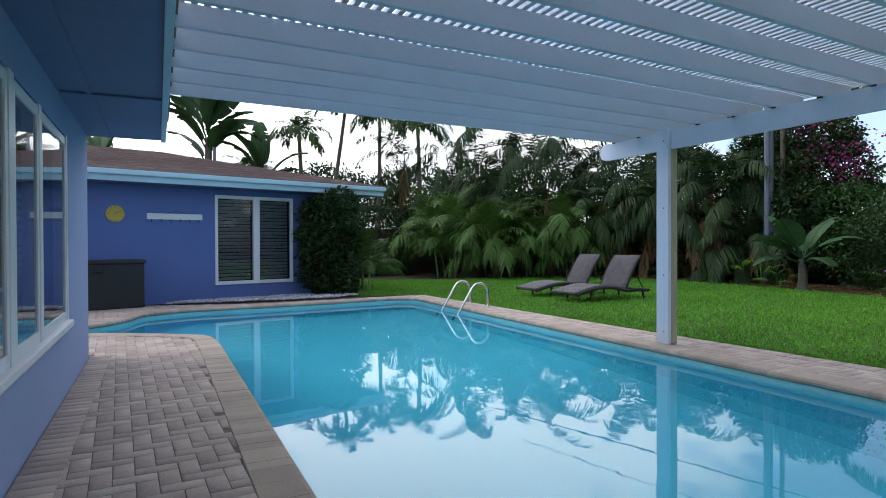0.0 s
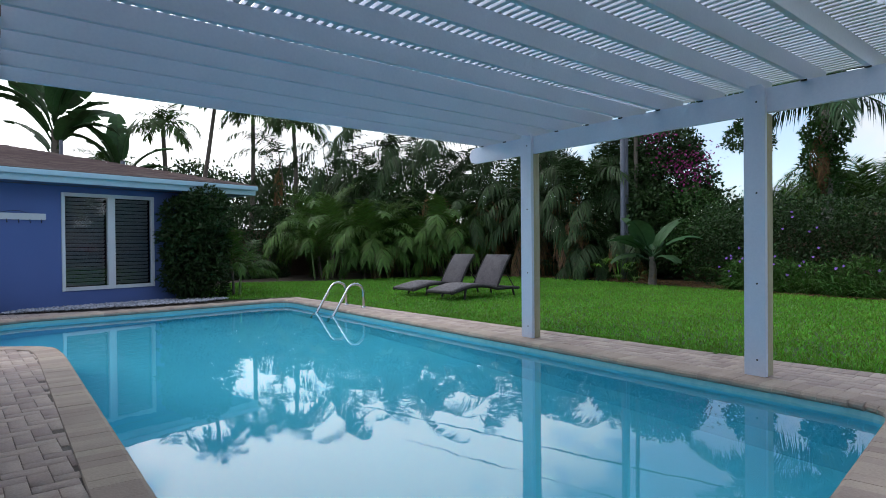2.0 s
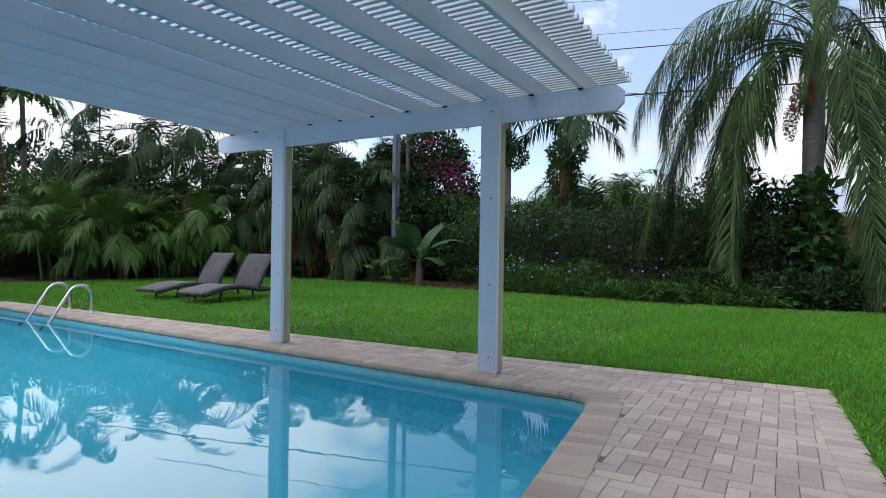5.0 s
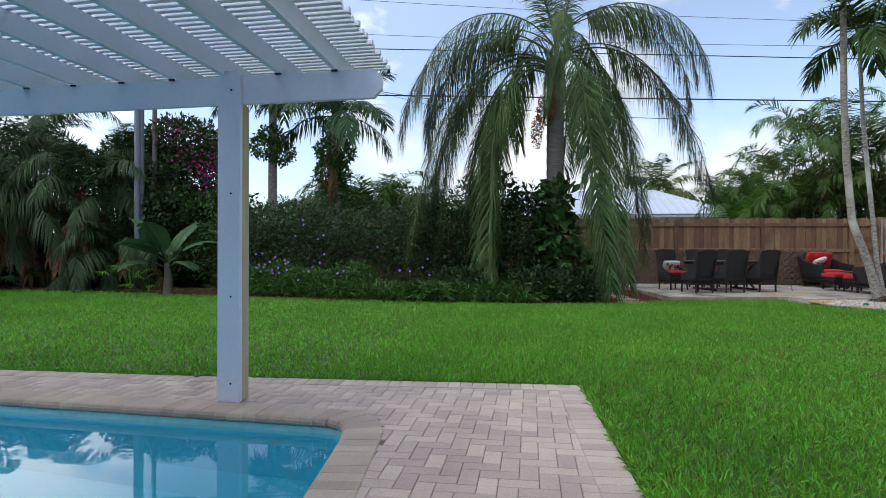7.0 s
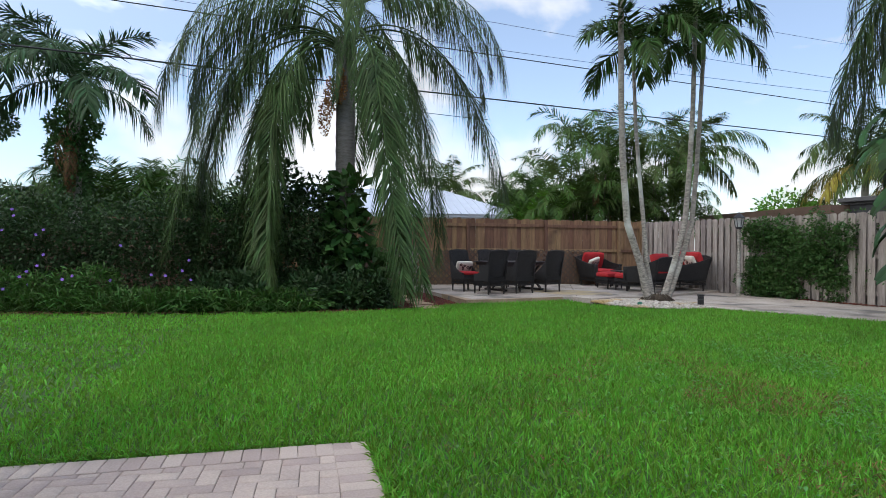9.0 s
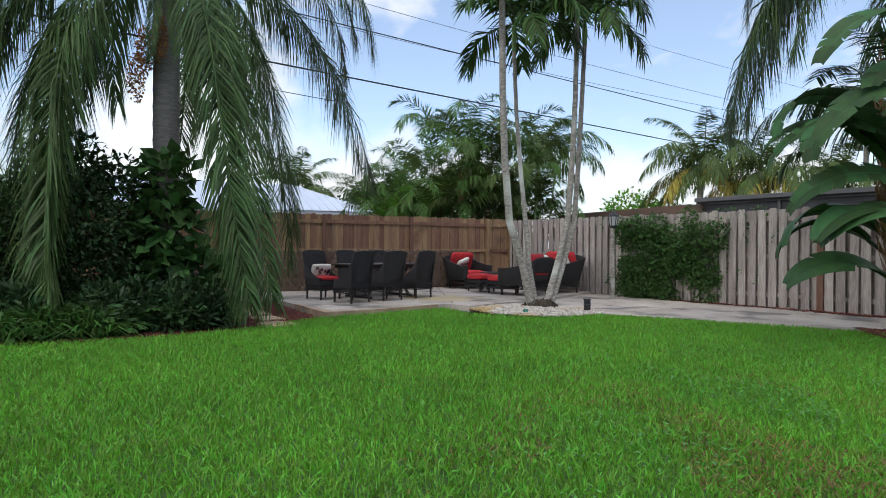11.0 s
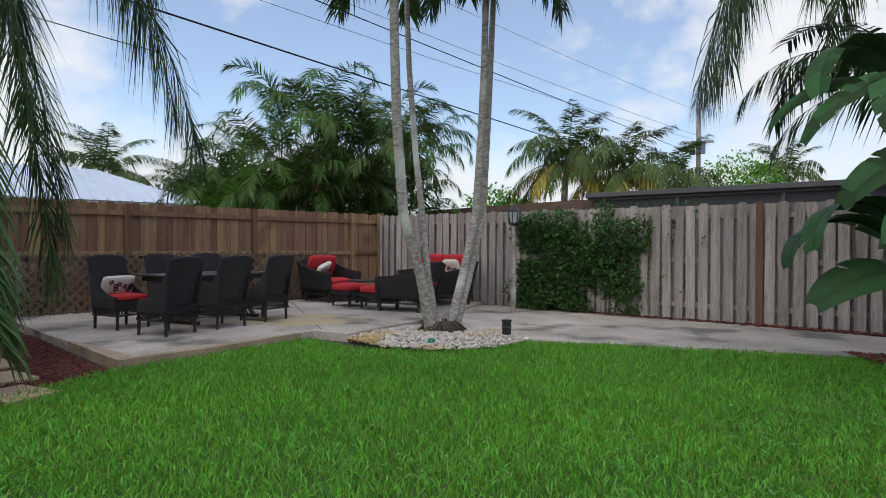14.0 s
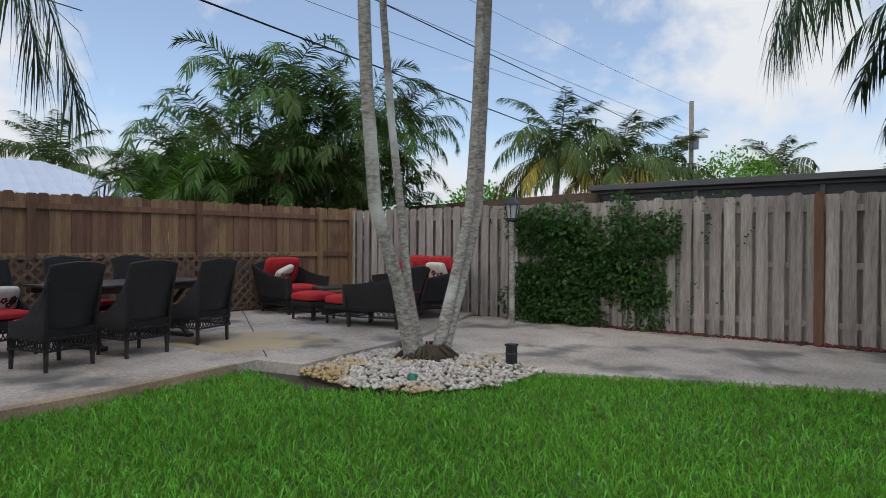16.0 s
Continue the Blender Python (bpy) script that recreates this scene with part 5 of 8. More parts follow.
# eastern border
leafy("bougainvillea", "tall bougainvillea with magenta bracts", "shrub", (17.4, 11.3, 0), [(0, 0, 3.0, 1.6, 1.3, 1.2), (-0.2, 1.4, 3.3, 1.3, 1.3, 1.1), (0, 0.2, 4.2, 1.2, 1.2, 0.8), (0.2, -0.4, 1.6, 1.5, 1.8, 1.4)], 30000, 0.145, M["hedge"], stems=(([(0, 0, -0.03), (0, 0, 1.5), (0, 0.3, 3.0)], 0.08, 0.03),), seed=4)
lv = Leaves()
for cx, cy, cz, n in ((16.4, 10.4, 3.5, 150), (16.5, 11.1, 4.3, 170), (16.4, 9.9, 3.1, 120), (16.5, 9.5, 3.6, 70)):
    d = spread_dirs(n)
    p = np.array([cx, cy, cz]) + d * rnd.rand(n, 1) ** 0.5 * np.array([0.6, 0.75, 0.6])
    lv.ovals(p, spread_dirs(n), spread_dirs(n), 0.075, 0.065)
tagged(new("bougainvillea_flowers", lv.mesh("bougainvillea_flowers", M["magenta"])), "loose sprays of magenta bougainvillea bracts", "flowers", kind="stuff")
HB = [(0.35 * noise.noise(Vector((y, 0, 0))), y, z, 0.75, 0.75, 0.55) for y in np.arange(1.4, 8.6, 0.75) for z in (0.5, 1.15, 1.62 + 0.22 * noise.noise(Vector((y * 1.3, 3, 0))))]
leafy("hedge", "overgrown dark hedge dotted with purple flowers", "hedge", (15.0, 0, 0), HB, 46000, 0.082, M["hedge"], stems=[([(0, y, -0.03), (0, y, 0.9)], 0.04, 0.02) for y in (2, 4, 6, 8)], aspect=0.5, seed=5)
leafy("shrub", "dense leafy shrub under the queen palm", "shrub", (15.3, 1.2, 0), [(0, 0, 0.7, 0.8, 1.2, 0.8), (0.1, 0.1, 1.6, 0.7, 1.0, 0.7), (0.1, 0.5, 2.3, 0.6, 0.6, 0.6), (0.2, -0.3, 2.0, 0.55, 0.5, 0.6)], 6500, 0.13, M["broad"], stems=(([(0, 0, -0.03), (0, 0, 1.6)], 0.05, 0.02),), seed=6, aspect=0.45)
for j in range(8):
    leafy("low_shrub", "low dark shrub filling the bed under the queen palm", "shrub", (13.9 + 0.2 * math.sin(j * 2.7), 2.6 - 0.42 * j, 0), [(0, 0, 0.22, 0.42, 0.36, 0.3 + 0.08 * math.sin(j * 1.9)), (0.25, 0.1, 0.3, 0.35, 0.3, 0.36)], 1300, 0.15, M["broad"], stems=(([(0, 0, -0.03), (0.02, 0, 0.35)], 0.015, 0.008),), seed=500 + j, aspect=0.3, group="low shrubs in the bed")
leafy("climbing_vine", "large-leaved vine climbing the palm trunk", "vine", (15.2, 0.25, 0), [(-0.1, -0.1, 0.6, 0.5, 0.7, 0.6), (-0.1, 0, 1.4, 0.4, 0.45, 0.6), (-0.05, 0, 2.2, 0.3, 0.32, 0.5)], 900, 0.3, M["vine"], stems=(([(0, 0, -0.03), (0, 0, 2.4)], 0.03, 0.02),), seed=7, aspect=0.55)
leafy("shrub", "leafy green shrub behind the hedge", "shrub", (16.4, 9.2, 0), [(0, 0, 1.0, 1.1, 1.2, 1.0), (0.2, -0.6, 1.5, 1.0, 1.0, 0.7), (0, 0.6, 2.0, 0.9, 0.9, 0.7)], 9000, 0.1, M["vine"], stems=(([(0, 0, -0.03), (0, 0, 1.6)], 0.05, 0.02),), seed=8)
leafy("shrub", "soft needle-like shrub among the palms", "shrub", (15.3, 12.3, 0), [(0, 0, 1.9, 0.55, 0.55, 0.7), (0, 0, 1.2, 0.5, 0.5, 0.6)], 5000, 0.12, M["broad"], stems=(([(0, 0, -0.03), (0, 0, 1.6)], 0.04, 0.02),), seed=9, aspect=0.12)
for i, (x, y, s, k) in enumerate(((14.5, 11.0, 0.75, "bright"), (14.3, 10.3, 0.6, "areca"), (14.9, 12.6, 0.9, "dark_palm"), (14.6, 7.9, 0.8, "strap"), (14.9, 11.9, 0.8, "areca"), (15.0, 14.2, 1.0, "dark_palm"), (14.6, 13.6, 0.7, "dark_palm"))):
    # fan palms: blades radiating from stalk ends
    lv = Leaves()
    for j in range(11):
        az, el = j * 2.4 + rnd.rand(), rnd.uniform(0.35, 1.3)
        tip = np.array([math.cos(az) * math.cos(el), math.sin(az) * math.cos(el), math.sin(el)]) * s * rnd.uniform(0.7, 1.1)
        n = 13
        fa = np.linspace(-1.9, 1.9, n)
        out = unit(np.array([[tip[0], tip[1], tip[2] * 0.25]]))[0]
        sd = unit(np.cross(out, [0, 0, 1.0]))
        way = unit(out[None] * np.cos(fa)[:, None] + sd[None] * np.sin(fa)[:, None] + np.array([0, 0, -0.12]))
        lv.blades(np.tile(tip, (n, 1)), way, np.tile([0, 0, 1.0], (n, 1)) + 0.1 * rnd.normal(size=(n, 3)), 0.42 * s * rnd.uniform(0.85, 1.1, n), 0.05 * s, bend=0.25)
        lv.blades(np.zeros((1, 3)), unit(tip[None]), np.array([[0.1, 0.2, 1.0]]), np.linalg.norm(tip) * 1.02, 0.02, bend=0.0)
    ob = thing("lady_palm", "low fan palm with finger-like leaves in the border", "palm", "fan palms", at=Matrix.Translation((x, y, 0)))
    piece("foliage", lv.mesh("foliage", M[k]), ob, Matrix.Identity(4))

for i, (x, y, w, h) in enumerate(((16.4, 13.4, 1.6, 3.4), (15.6, 17.0, 1.5, 3.6), (13.0, 19.8, 1.8, 3.2), (16.2, 11.4, 0.9, 2.4))):
    leafy("shrub", "deep green undergrowth filling behind the palms", "shrub", (x, y, 0), [(0.5 * math.sin(j * 2.1), 0.7 * math.cos(j * 3.3), h * (j + 0.6) / 6, w * (1 - 0.05 * j), w * (1 - 0.05 * j), h * 0.2) for j in range(6)], 6500, 0.17, M["dark_palm"], stems=(([(0, 0, -0.03), (0, 0, h * 0.7)], 0.06, 0.03),), seed=400 + i, group="undergrowth")

# strap-leaved edging and ferns along the bed
lv = Leaves()
line = [(13.7, 7.2), (13.5, 6.2), (13.25, 4.2), (13.2, 2.2), (13.25, 0.9)]
for k in range(620):
    q = rnd.rand() * (len(line) - 1)
    a = int(q)
    f = q - a
    cx, cy = line[a][0] * (1 - f) + line[a + 1][0] * f + rnd.uniform(0.05, 0.9), line[a][1] * (1 - f) + line[a + 1][1] * f
    n = 16
    az = rnd.uniform(0, 6.28, n)
    el = rnd.uniform(0.5, 1.4, n)
    way = np.stack([np.cos(az) * np.cos(el), np.sin(az) * np.cos(el), np.sin(el)], axis=1)
    lv.blades(np.array([cx, cy, 0.0]) + 0.04 * rnd.normal(size=(n, 3)) * np.array([1, 1, 0]), way, spread_dirs(n), rnd.uniform(0.5, 1.05, n), 0.028, bend=0.42)
tagged(new("border_grass", lv.mesh("border_grass", M["strap"])), "strap-leaved green edging plants along the bed", "plants", kind="stuff")
FERN = frond_mesh("fern_frond", M["fern"], 0.6, 62, 85, 0.13, 22, hang=0.2, width=0.035, seed=90, stem=0.005, bare=0.1)
for x, y in ((13.5, 1.7), (13.6, 0.7), (13.8, 0.2), (13.3, 2.7), (14.1, -0.4), (13.9, 1.2)):
    ob = thing("fern", "low green fern at the edge of the bed", "fern", "ferns in the bed", at=Matrix.Translation((x, y, 0)))
    for j in range(13):
        k = rnd.uniform(0.7, 1.15)
        piece("frond", FERN, ob, pose(0, 0, 0, rnd.uniform(-8, 8), rnd.uniform(-15, 25), j * 137.5) @ Matrix.Diagonal((k, k, k, 1)))
lv = Leaves()
cl = [(13.75, 6.9, 0.62), (13.8, 6.3, 0.6), (14.0, 5.6, 0.75), (13.9, 4.7, 0.72), (13.9, 7.0, 0.9), (13.7, 6.6, 0.75), (13.9, 3.4, 0.72), (13.8, 7.2, 0.5), (14.3, 6.2, 1.5)]
for cx, cy, cz in cl:
    for k in range(5):
        c = np.array([cx - 0.2, cy, cz]) + rnd.normal(size=3) * np.array([0.1, 0.3, 0.16])
        a = np.arange(5) * 1.257
        face = unit(np.array([[-1.0, -0.4 + 0.4 * rnd.normal(), 0.5]]))
        s1 = unit(np.cross(face, [[0, 0, 1.0]]))
        s2 = np.cross(face, s1)
        way = unit(s1 * np.cos(a)[:, None] + s2 * np.sin(a)[:, None] + 0.3 * face)
        lv.ovals(np.tile(c, (5, 1)), way, np.tile(face, (5, 1)), 0.034, 0.03)
leafy("flowering_shrub", "low bright-leaved border shrub with purple flowers", "shrub", (13.95, 0, 0), [(0.1 * math.sin(y * 5), y, 0.32 + 0.08 * math.sin(y * 3.1), 0.35, 0.36, 0.36) for y in (4.6, 5.1, 5.6, 6.1, 6.6, 7.1)], 6500, 0.12, M["strap"], stems=[([(0, y, -0.03), (0, y, 0.4)], 0.015, 0.008) for y in (4.8, 5.8, 6.8)], aspect=0.22, seed=77)
tagged(new("purple_flowers", lv.mesh("purple_flowers", M["bloom"])), "small purple flowers scattered over hedge and border", "flowers", kind="stuff")

# beyond the hedge
palm("royal_palm", "grey-trunked palm with an ivy ball behind the hedge", (20.0, ROY1, 0), (20.0, ROY1, 5.7), (0, 0, 0), (0.17, 0.13), RF, 11, M["bark"], group="palms behind the garden", seed=41, scale=1.0, shaft=0.5)
leafy("vine_clump", "ivy ball round a palm trunk", "vine", (19.9, ROY1, 0), [(0, 0.25, 4.6, 0.45, 0.5, 0.42), (0, -0.35, 4.35, 0.42, 0.42, 0.4), (0, 0, 4.95, 0.35, 0.4, 0.3)], 2200, 0.13, M["vine"], seed=42)
rp = palm("royal_palm", "arching palm above the hedge with an ivy-wrapped trunk", (19.3, ROY2, 0), (19.2, ROY2, 4.9), (0, 0, 0), (0.17, 0.13), RF, 13, M["bark"], group="palms behind the garden", seed=43, scale=1.1, shaft=0.5)
leafy("vine_clump", "ivy hanging round a palm trunk", "vine", (19.15, ROY2, 0), [(0, 0, 4.2, 0.55, 0.62, 0.5), (0, 0.1, 3.5, 0.5, 0.55, 0.5), (0, 0, 2.8, 0.4, 0.45, 0.6)], 4200, 0.13, M["vine"], seed=44)
for i, az in enumerate((150, 180, 205, 230)):
    piece("dead_frond", DEAD[i % 2], rp, Matrix.Translation((-0.3, 0, 4.3 - 0.15 * i)) @ pose(0, 0, 0, 0, 25, az) @ Matrix.Diagonal((0.8, 0.8, 0.8, 1)))["label"] = "brown dead frond"
for i, (x, y, h, s) in enumerate(((22.2, 8.6, 2.0, 1.25), (21.6, 7.3, 2.3, 1.2), (21.4, 6.2, 2.0, 1.2), (22.5, 5.2, 1.7, 1.2), (23.6, 7.6, 2.6, 1.3), (23.0, 9.8, 1.7, 1.25))):
    clump("areca_palm", "feathery palms behind the hedge", (x, y, 0), A2, 30, 0.7, h, 260 + i, s * 0.9, group="palms behind the garden", stalks=8)
leafy("tree", "small broad-leaved tree beyond the hedge", "tree", (24.5, 3.6, 0), [(0, 0, 2.9, 1.0, 0.9, 1.0), (0.4, 0.6, 2.2, 1.0, 0.8, 0.8), (0, -0.5, 3.4, 0.7, 0.6, 0.6), (0, 0.9, 1.6, 0.9, 0.7, 0.8)], 3000, 0.17, M["hedge"], stems=(([(0, 0, -0.03), (0, 0, 1.6), (0.1, 0, 3.0)], 0.1, 0.04),), seed=45)

# beyond the brown fence: a big clump of areca palms
for i, (x, y, h, s) in enumerate(((23.2, -6.2, 2.2, 0.85), (22.9, -7.1, 3.0, 0.95), (22.9, -8.0, 3.8, 1.0), (23.6, -8.7, 4.2, 1.0), (22.9, -9.6, 4.1, 1.0), (22.6, -10.6, 4.3, 1.0), (23.3, -11.4, 3.4, 0.95), (24.2, -9.8, 4.4, 1.05), (22.6, -9.0, 2.4, 0.9), (24.4, -7.2, 3.2, 1.0))):
    clump("areca_palm", "large areca palm clump behind the brown fence", (x, y, 0), (A3 if i % 3 == 2 else A2), 26, 0.5, h * 1.13, 280 + i, s, group="palms beyond the fence", stalks=9, dead=2)
clump("areca_palm", "young yellow-green palm behind the brown fence", (22.5, -6.3, 0), [frond_mesh("bright_frond", M["bright"], 1.9, 78, 60, 0.4, 40, hang=0.15, width=0.035, seed=95, stem=0.014, bare=0.2)], 14, 0.3, 2.3, 299, 1.0, stalks=4)
for i, (ux, uy, dist, te, s) in enumerate(((0.645, -0.764, 26, 0.17, 0.95), (0.574, -0.819, 25, 0.15, 0.95), (0.513, -0.859, 38, 0.12, 1.0), (0.376, -0.927, 46, 0.12, 1.0), (0.991, -0.135, 34, 0.12, 1.05), (0.838, -0.545, 32, 0.19, 1.2), (0.96, -0.25, 40, 0.09, 1.1))):
    x, y, z = 8.2 + ux * dist, -1.35 + uy * dist, 1.29 + te * dist
    ob = palm("coconut_palm", "distant coconut palm with arching yellow-green fronds", (x, y, 0), (x, y, z - 0.6), (0.2, 0, 0), (0.17, 0.12), C, 17, M["bark"], group="distant coconut palms", seed=60 + i, scale=s)
    if i < 2:
        for az in (40, 100, 160, 220):
            piece("yellow_frond", YEL, ob, Matrix.Translation((0, 0, z - 0.8)) @ pose(0, 0, 0, 0, 0, az + 20 * i) @ Matrix.Diagonal((s, s, s, 1)))["label"] = "yellowing old frond"
for i, (ux, uy, dist, te, rr, key) in enumerate(((0.431, -0.902, 40, 0.1, 2.0, "bright"), (0.732, -0.681, 28, 0.055, 1.5, "bright"), (0.976, -0.219, 36, 0.05, 1.8, "hedge"), (0.2, -0.98, 38, 0.09, 2.4, "hedge"), (0.93, -0.36, 34, 0.05, 1.6, "hedge"), (0.7, -0.714, 34, 0.04, 1.6, "vine"))):
    x, y, z = 8.2 + ux * dist, -1.35 + uy * dist, 1.29 + te * dist
    leafy("tree", "distant round-crowned green tree", "tree", (x, y, 0), [(0, 0, z, rr, rr, rr * 0.75), (rr * 0.5, 0.2, z - 0.5, rr * 0.7, rr * 0.7, rr * 0.6), (-rr * 0.55, 0, z - 0.4, rr * 0.75, rr * 0.7, rr * 0.6), (0, 0, z - rr * 0.7, rr * 0.9, rr * 0.9, rr * 0.6)], 4200, 0.22, M[key], stems=(([(0, 0, -0.03), (0, 0, z)], 0.18, 0.08),), seed=80 + i, group="distant trees")
# vine mass on the grey fence
FP, FQ = Vector((20.3, -8.8, 0)), Vector((9.0, -12.0, 0))
fd = (FQ - FP).normalized()
fn = Vector((-fd.y, fd.x, 0)) if Vector((-fd.y, fd.x, 0)).y > 0 else Vector((fd.y, -fd.x, 0))
bl = []
vr = np.random.RandomState(31)
for k in range(110):
    a, z = vr.uniform(-1.3, 1.25), vr.uniform(0.1, 2.1)
    top = 1.95 + 0.16 * math.sin(a * 4.1 + 1) - 0.35 * max(0.0, a - 0.55) - 0.5 * max(0.0, -0.85 - a)
    if z > top or (a > 0.95 and z < 0.6 and vr.rand() < 0.5):
        continue
    q = fn * vr.uniform(0.08, 0.34 - 0.06 * z) + fd * a
    bl.append((q.x, q.y, z, vr.uniform(0.14, 0.32), vr.uniform(0.12, 0.24), vr.uniform(0.12, 0.28)))
for k in range(12):
    q = fn * vr.uniform(0.1, 0.26) + fd * (-0.66 + 0.12 * k)
    bl.append((q.x, q.y, vr.uniform(0.25, 0.95), 0.26, 0.2, 0.26))
vc = FP + fd * 5.25
leafy("climbing_vine", "dense dark green vine over the weathered fence", "vine", (vc.x, vc.y, 0), bl, 19000, 0.075, M["vine"], stems=[([tuple(fd * q + fn * 0.07 + Vector((0, 0, -0.03))), tuple(fd * (q + 0.1) + fn * 0.07 + Vector((0, 0, 1.5)))], 0.015, 0.008) for q in (-0.6, 0.0, 0.6)], aspect=0.6, seed=11)
lv = Leaves()
for k in range(42):
    s0, z0 = rnd.uniform(-1.9, 2.6), rnd.uniform(0.2, 1.9)
    n = rnd.randint(5, 22)
    path = np.cumsum(np.stack([rnd.normal(0, 0.035, n), rnd.uniform(-0.01, 0.07, n)], axis=1), axis=0)
    p = np.array([vc + fd * (s0 + a) + fn * 0.06 + Vector((0, 0, min(2.05, z0 + b))) for a, b in path])
    lv.ovals(p, spread_dirs(n), unit(np.array([[fn.x, fn.y, 0.3]]) + 0.5 * rnd.normal(size=(n, 3))), 0.05 * rnd.uniform(0.7, 1.3, n), 0.035)
tagged(new("vine_tendrils", lv.mesh("vine_tendrils", M["vine"])), "thin vine tendrils straying over the fence boards", "vine", kind="stuff")

# ---- fences ----


def board_mesh(name, w, h, t, material, ear=True):
    """A dog-eared fence board standing on z = 0, its face towards -y."""
    bm = bmesh.new()
    e = 0.03 if ear else 0.0
    pr = [(-w / 2, 0), (w / 2, 0), (w / 2, h - e), (w / 2 - e, h), (-w / 2 + e, h), (-w / 2, h - e)] if ear else [(-w / 2, 0), (w / 2, 0), (w / 2, h), (-w / 2, h)]
    lo, hi = [bm.verts.new((x, -t / 2, z)) for x, z in pr], [bm.verts.new((x, t / 2, z)) for x, z in pr]
    bm.faces.new(lo)
    bm.faces.new(hi[::-1])
    for i in range(len(pr)):
        j = (i + 1) % len(pr)
        bm.faces.new((lo[j], lo[i], hi[i], hi[j]))
    bmesh.ops.recalc_face_normals(bm, faces=bm.faces)
    return mesh_of(name, bm, material)


# brown fence: from the grey fence's corner northwards
C0 = Vector((20.3, -8.8, 0))
B1 = Vector((19.3, 3.4, 0))
bd = (B1 - C0).normalized()
bang = math.degrees(math.atan2(bd.y, bd.x))
bm_ = Matrix.Translation(C0) @ pose(0, 0, 0, 0, 0, bang)
back = thing("fence_1", "brown dog-eared cedar board fence", "fence", kind="structure", at=bm_)
BL = (B1 - C0).length
boards = [board_mesh("board", 0.147, h, 0.018, M["fence_new"]) for h in (2.0, 1.985, 2.01)]
k = 0
while 0.08 + 0.142 * k < BL:
    piece("board", boards[k % 3], back, pose(0.08 + 0.142 * k, -0.03 + 0.02 * (k % 2), 0.03 + 0.006 * math.sin(k * 5.1), 0, 0.12 * math.sin(k * 3.7), 0))
    k += 1
fpost = mesh_of("post", boxed(-0.05, 0.05, -0.02, 0.09, -0.04, 2.02, bev=0.008), M["fence_new"])
rail = mesh_of("rail", boxed(0, 2.4, 0.0, 0.04, -0.045, 0.045, bev=0.005), M["fence_new"])
k = 0
while 2.43 * k < BL:
    piece("post", fpost, back, pose(0.78 + 2.43 * k, 0.0, 0))
    for z in (0.35, 1.1, 1.84):
        piece("rail", rail, back, pose(0.83 + 2.43 * k, -0.015, z))
    k += 1
for z in (0.35, 1.1, 1.84):
    piece("rail", rail, back, pose(0.0, -0.015, z) @ Matrix.Diagonal((0.3, 1, 1, 1)))
piece("corner_post", mesh_of("corner_post", boxed(-0.06, 0.06, -0.06, 0.06, -0.04, 2.05, bev=0.008), M["fence_new"]), back, pose(0.0, 0.06, 0))

# crossed lattice panels leaning on the brown fence


def lattice_mesh(name, w, h, material):
    bm = bmesh.new()
    for sgn in (-1, 1):
        q = -h
        while q < w + h:
            a, b = (q, 0.0), (q + h, h)
            if sgn < 0:
                a, b = (q + h, 0.0), (q, h)
            # clip to the panel's sides
            (ax, az), (bx, bz) = a, b
            if ax > bx:
                ax, az, bx, bz = bx, bz, ax, az
            if bx > 0 and ax < w:
                sl = (bz - az) / (bx - ax)
                if ax < 0:
                    az, ax = az - ax * sl, 0.0
                if bx > w:
                    bz, bx = bz - (bx - w) * sl, w
                d = Vector((bx - ax, 0, bz - az))
                if d.length > 0.06:
                    d.normalize()
                    p = Vector((-d.z, 0, d.x)) * 0.02
                    y0 = 0.0 if sgn > 0 else 0.007
                    v = [bm.verts.new(Vector((x, y, z)) + s * p) for y in (y0, y0 + 0.006) for (x, z), s in (((ax, az), 1), ((ax, az), -1), ((bx, bz), -1), ((bx, bz), 1))]
                    for f in ((0, 1, 2, 3), (7, 6, 5, 4), (0, 4, 5, 1), (1, 5, 6, 2), (2, 6, 7, 3), (3, 7, 4, 0)):
                        bm.faces.new([v[i] for i in f])
            q += 0.17
    bmesh.ops.recalc_face_normals(bm, faces=bm.faces)
    return mesh_of(name, bm, material)


lp = lattice_mesh("lattice_panel", 2.2, 1.0, M["lattice"])
for k, (s, z) in enumerate(((1.5, 0.12), (3.72, 0.13), (5.95, 0.1), (8.17, 0.11))):
    ob = new("lattice_panel", lp)
    ob.matrix_basis = bm_ @ pose(s, 0.17, z, 4, 0.3 * k, 0)
    tagged(ob, "brown diagonal garden lattice leaning on the fence", "lattice", "lattice panels")
ob = new("lattice_panel", lattice_mesh("lattice_panel", 1.5, 1.15, surf("grey_lattice", (0.34, 0.29, 0.24), (0.22, 0.18, 0.15), rough=0.9, bump=0.2)))
ob.matrix_basis = pose(17.75, -1.5, 0.0, -2, 0, 128)
tagged(ob, "grey weathered lattice panel beside the mulch", "lattice", "lattice panels")

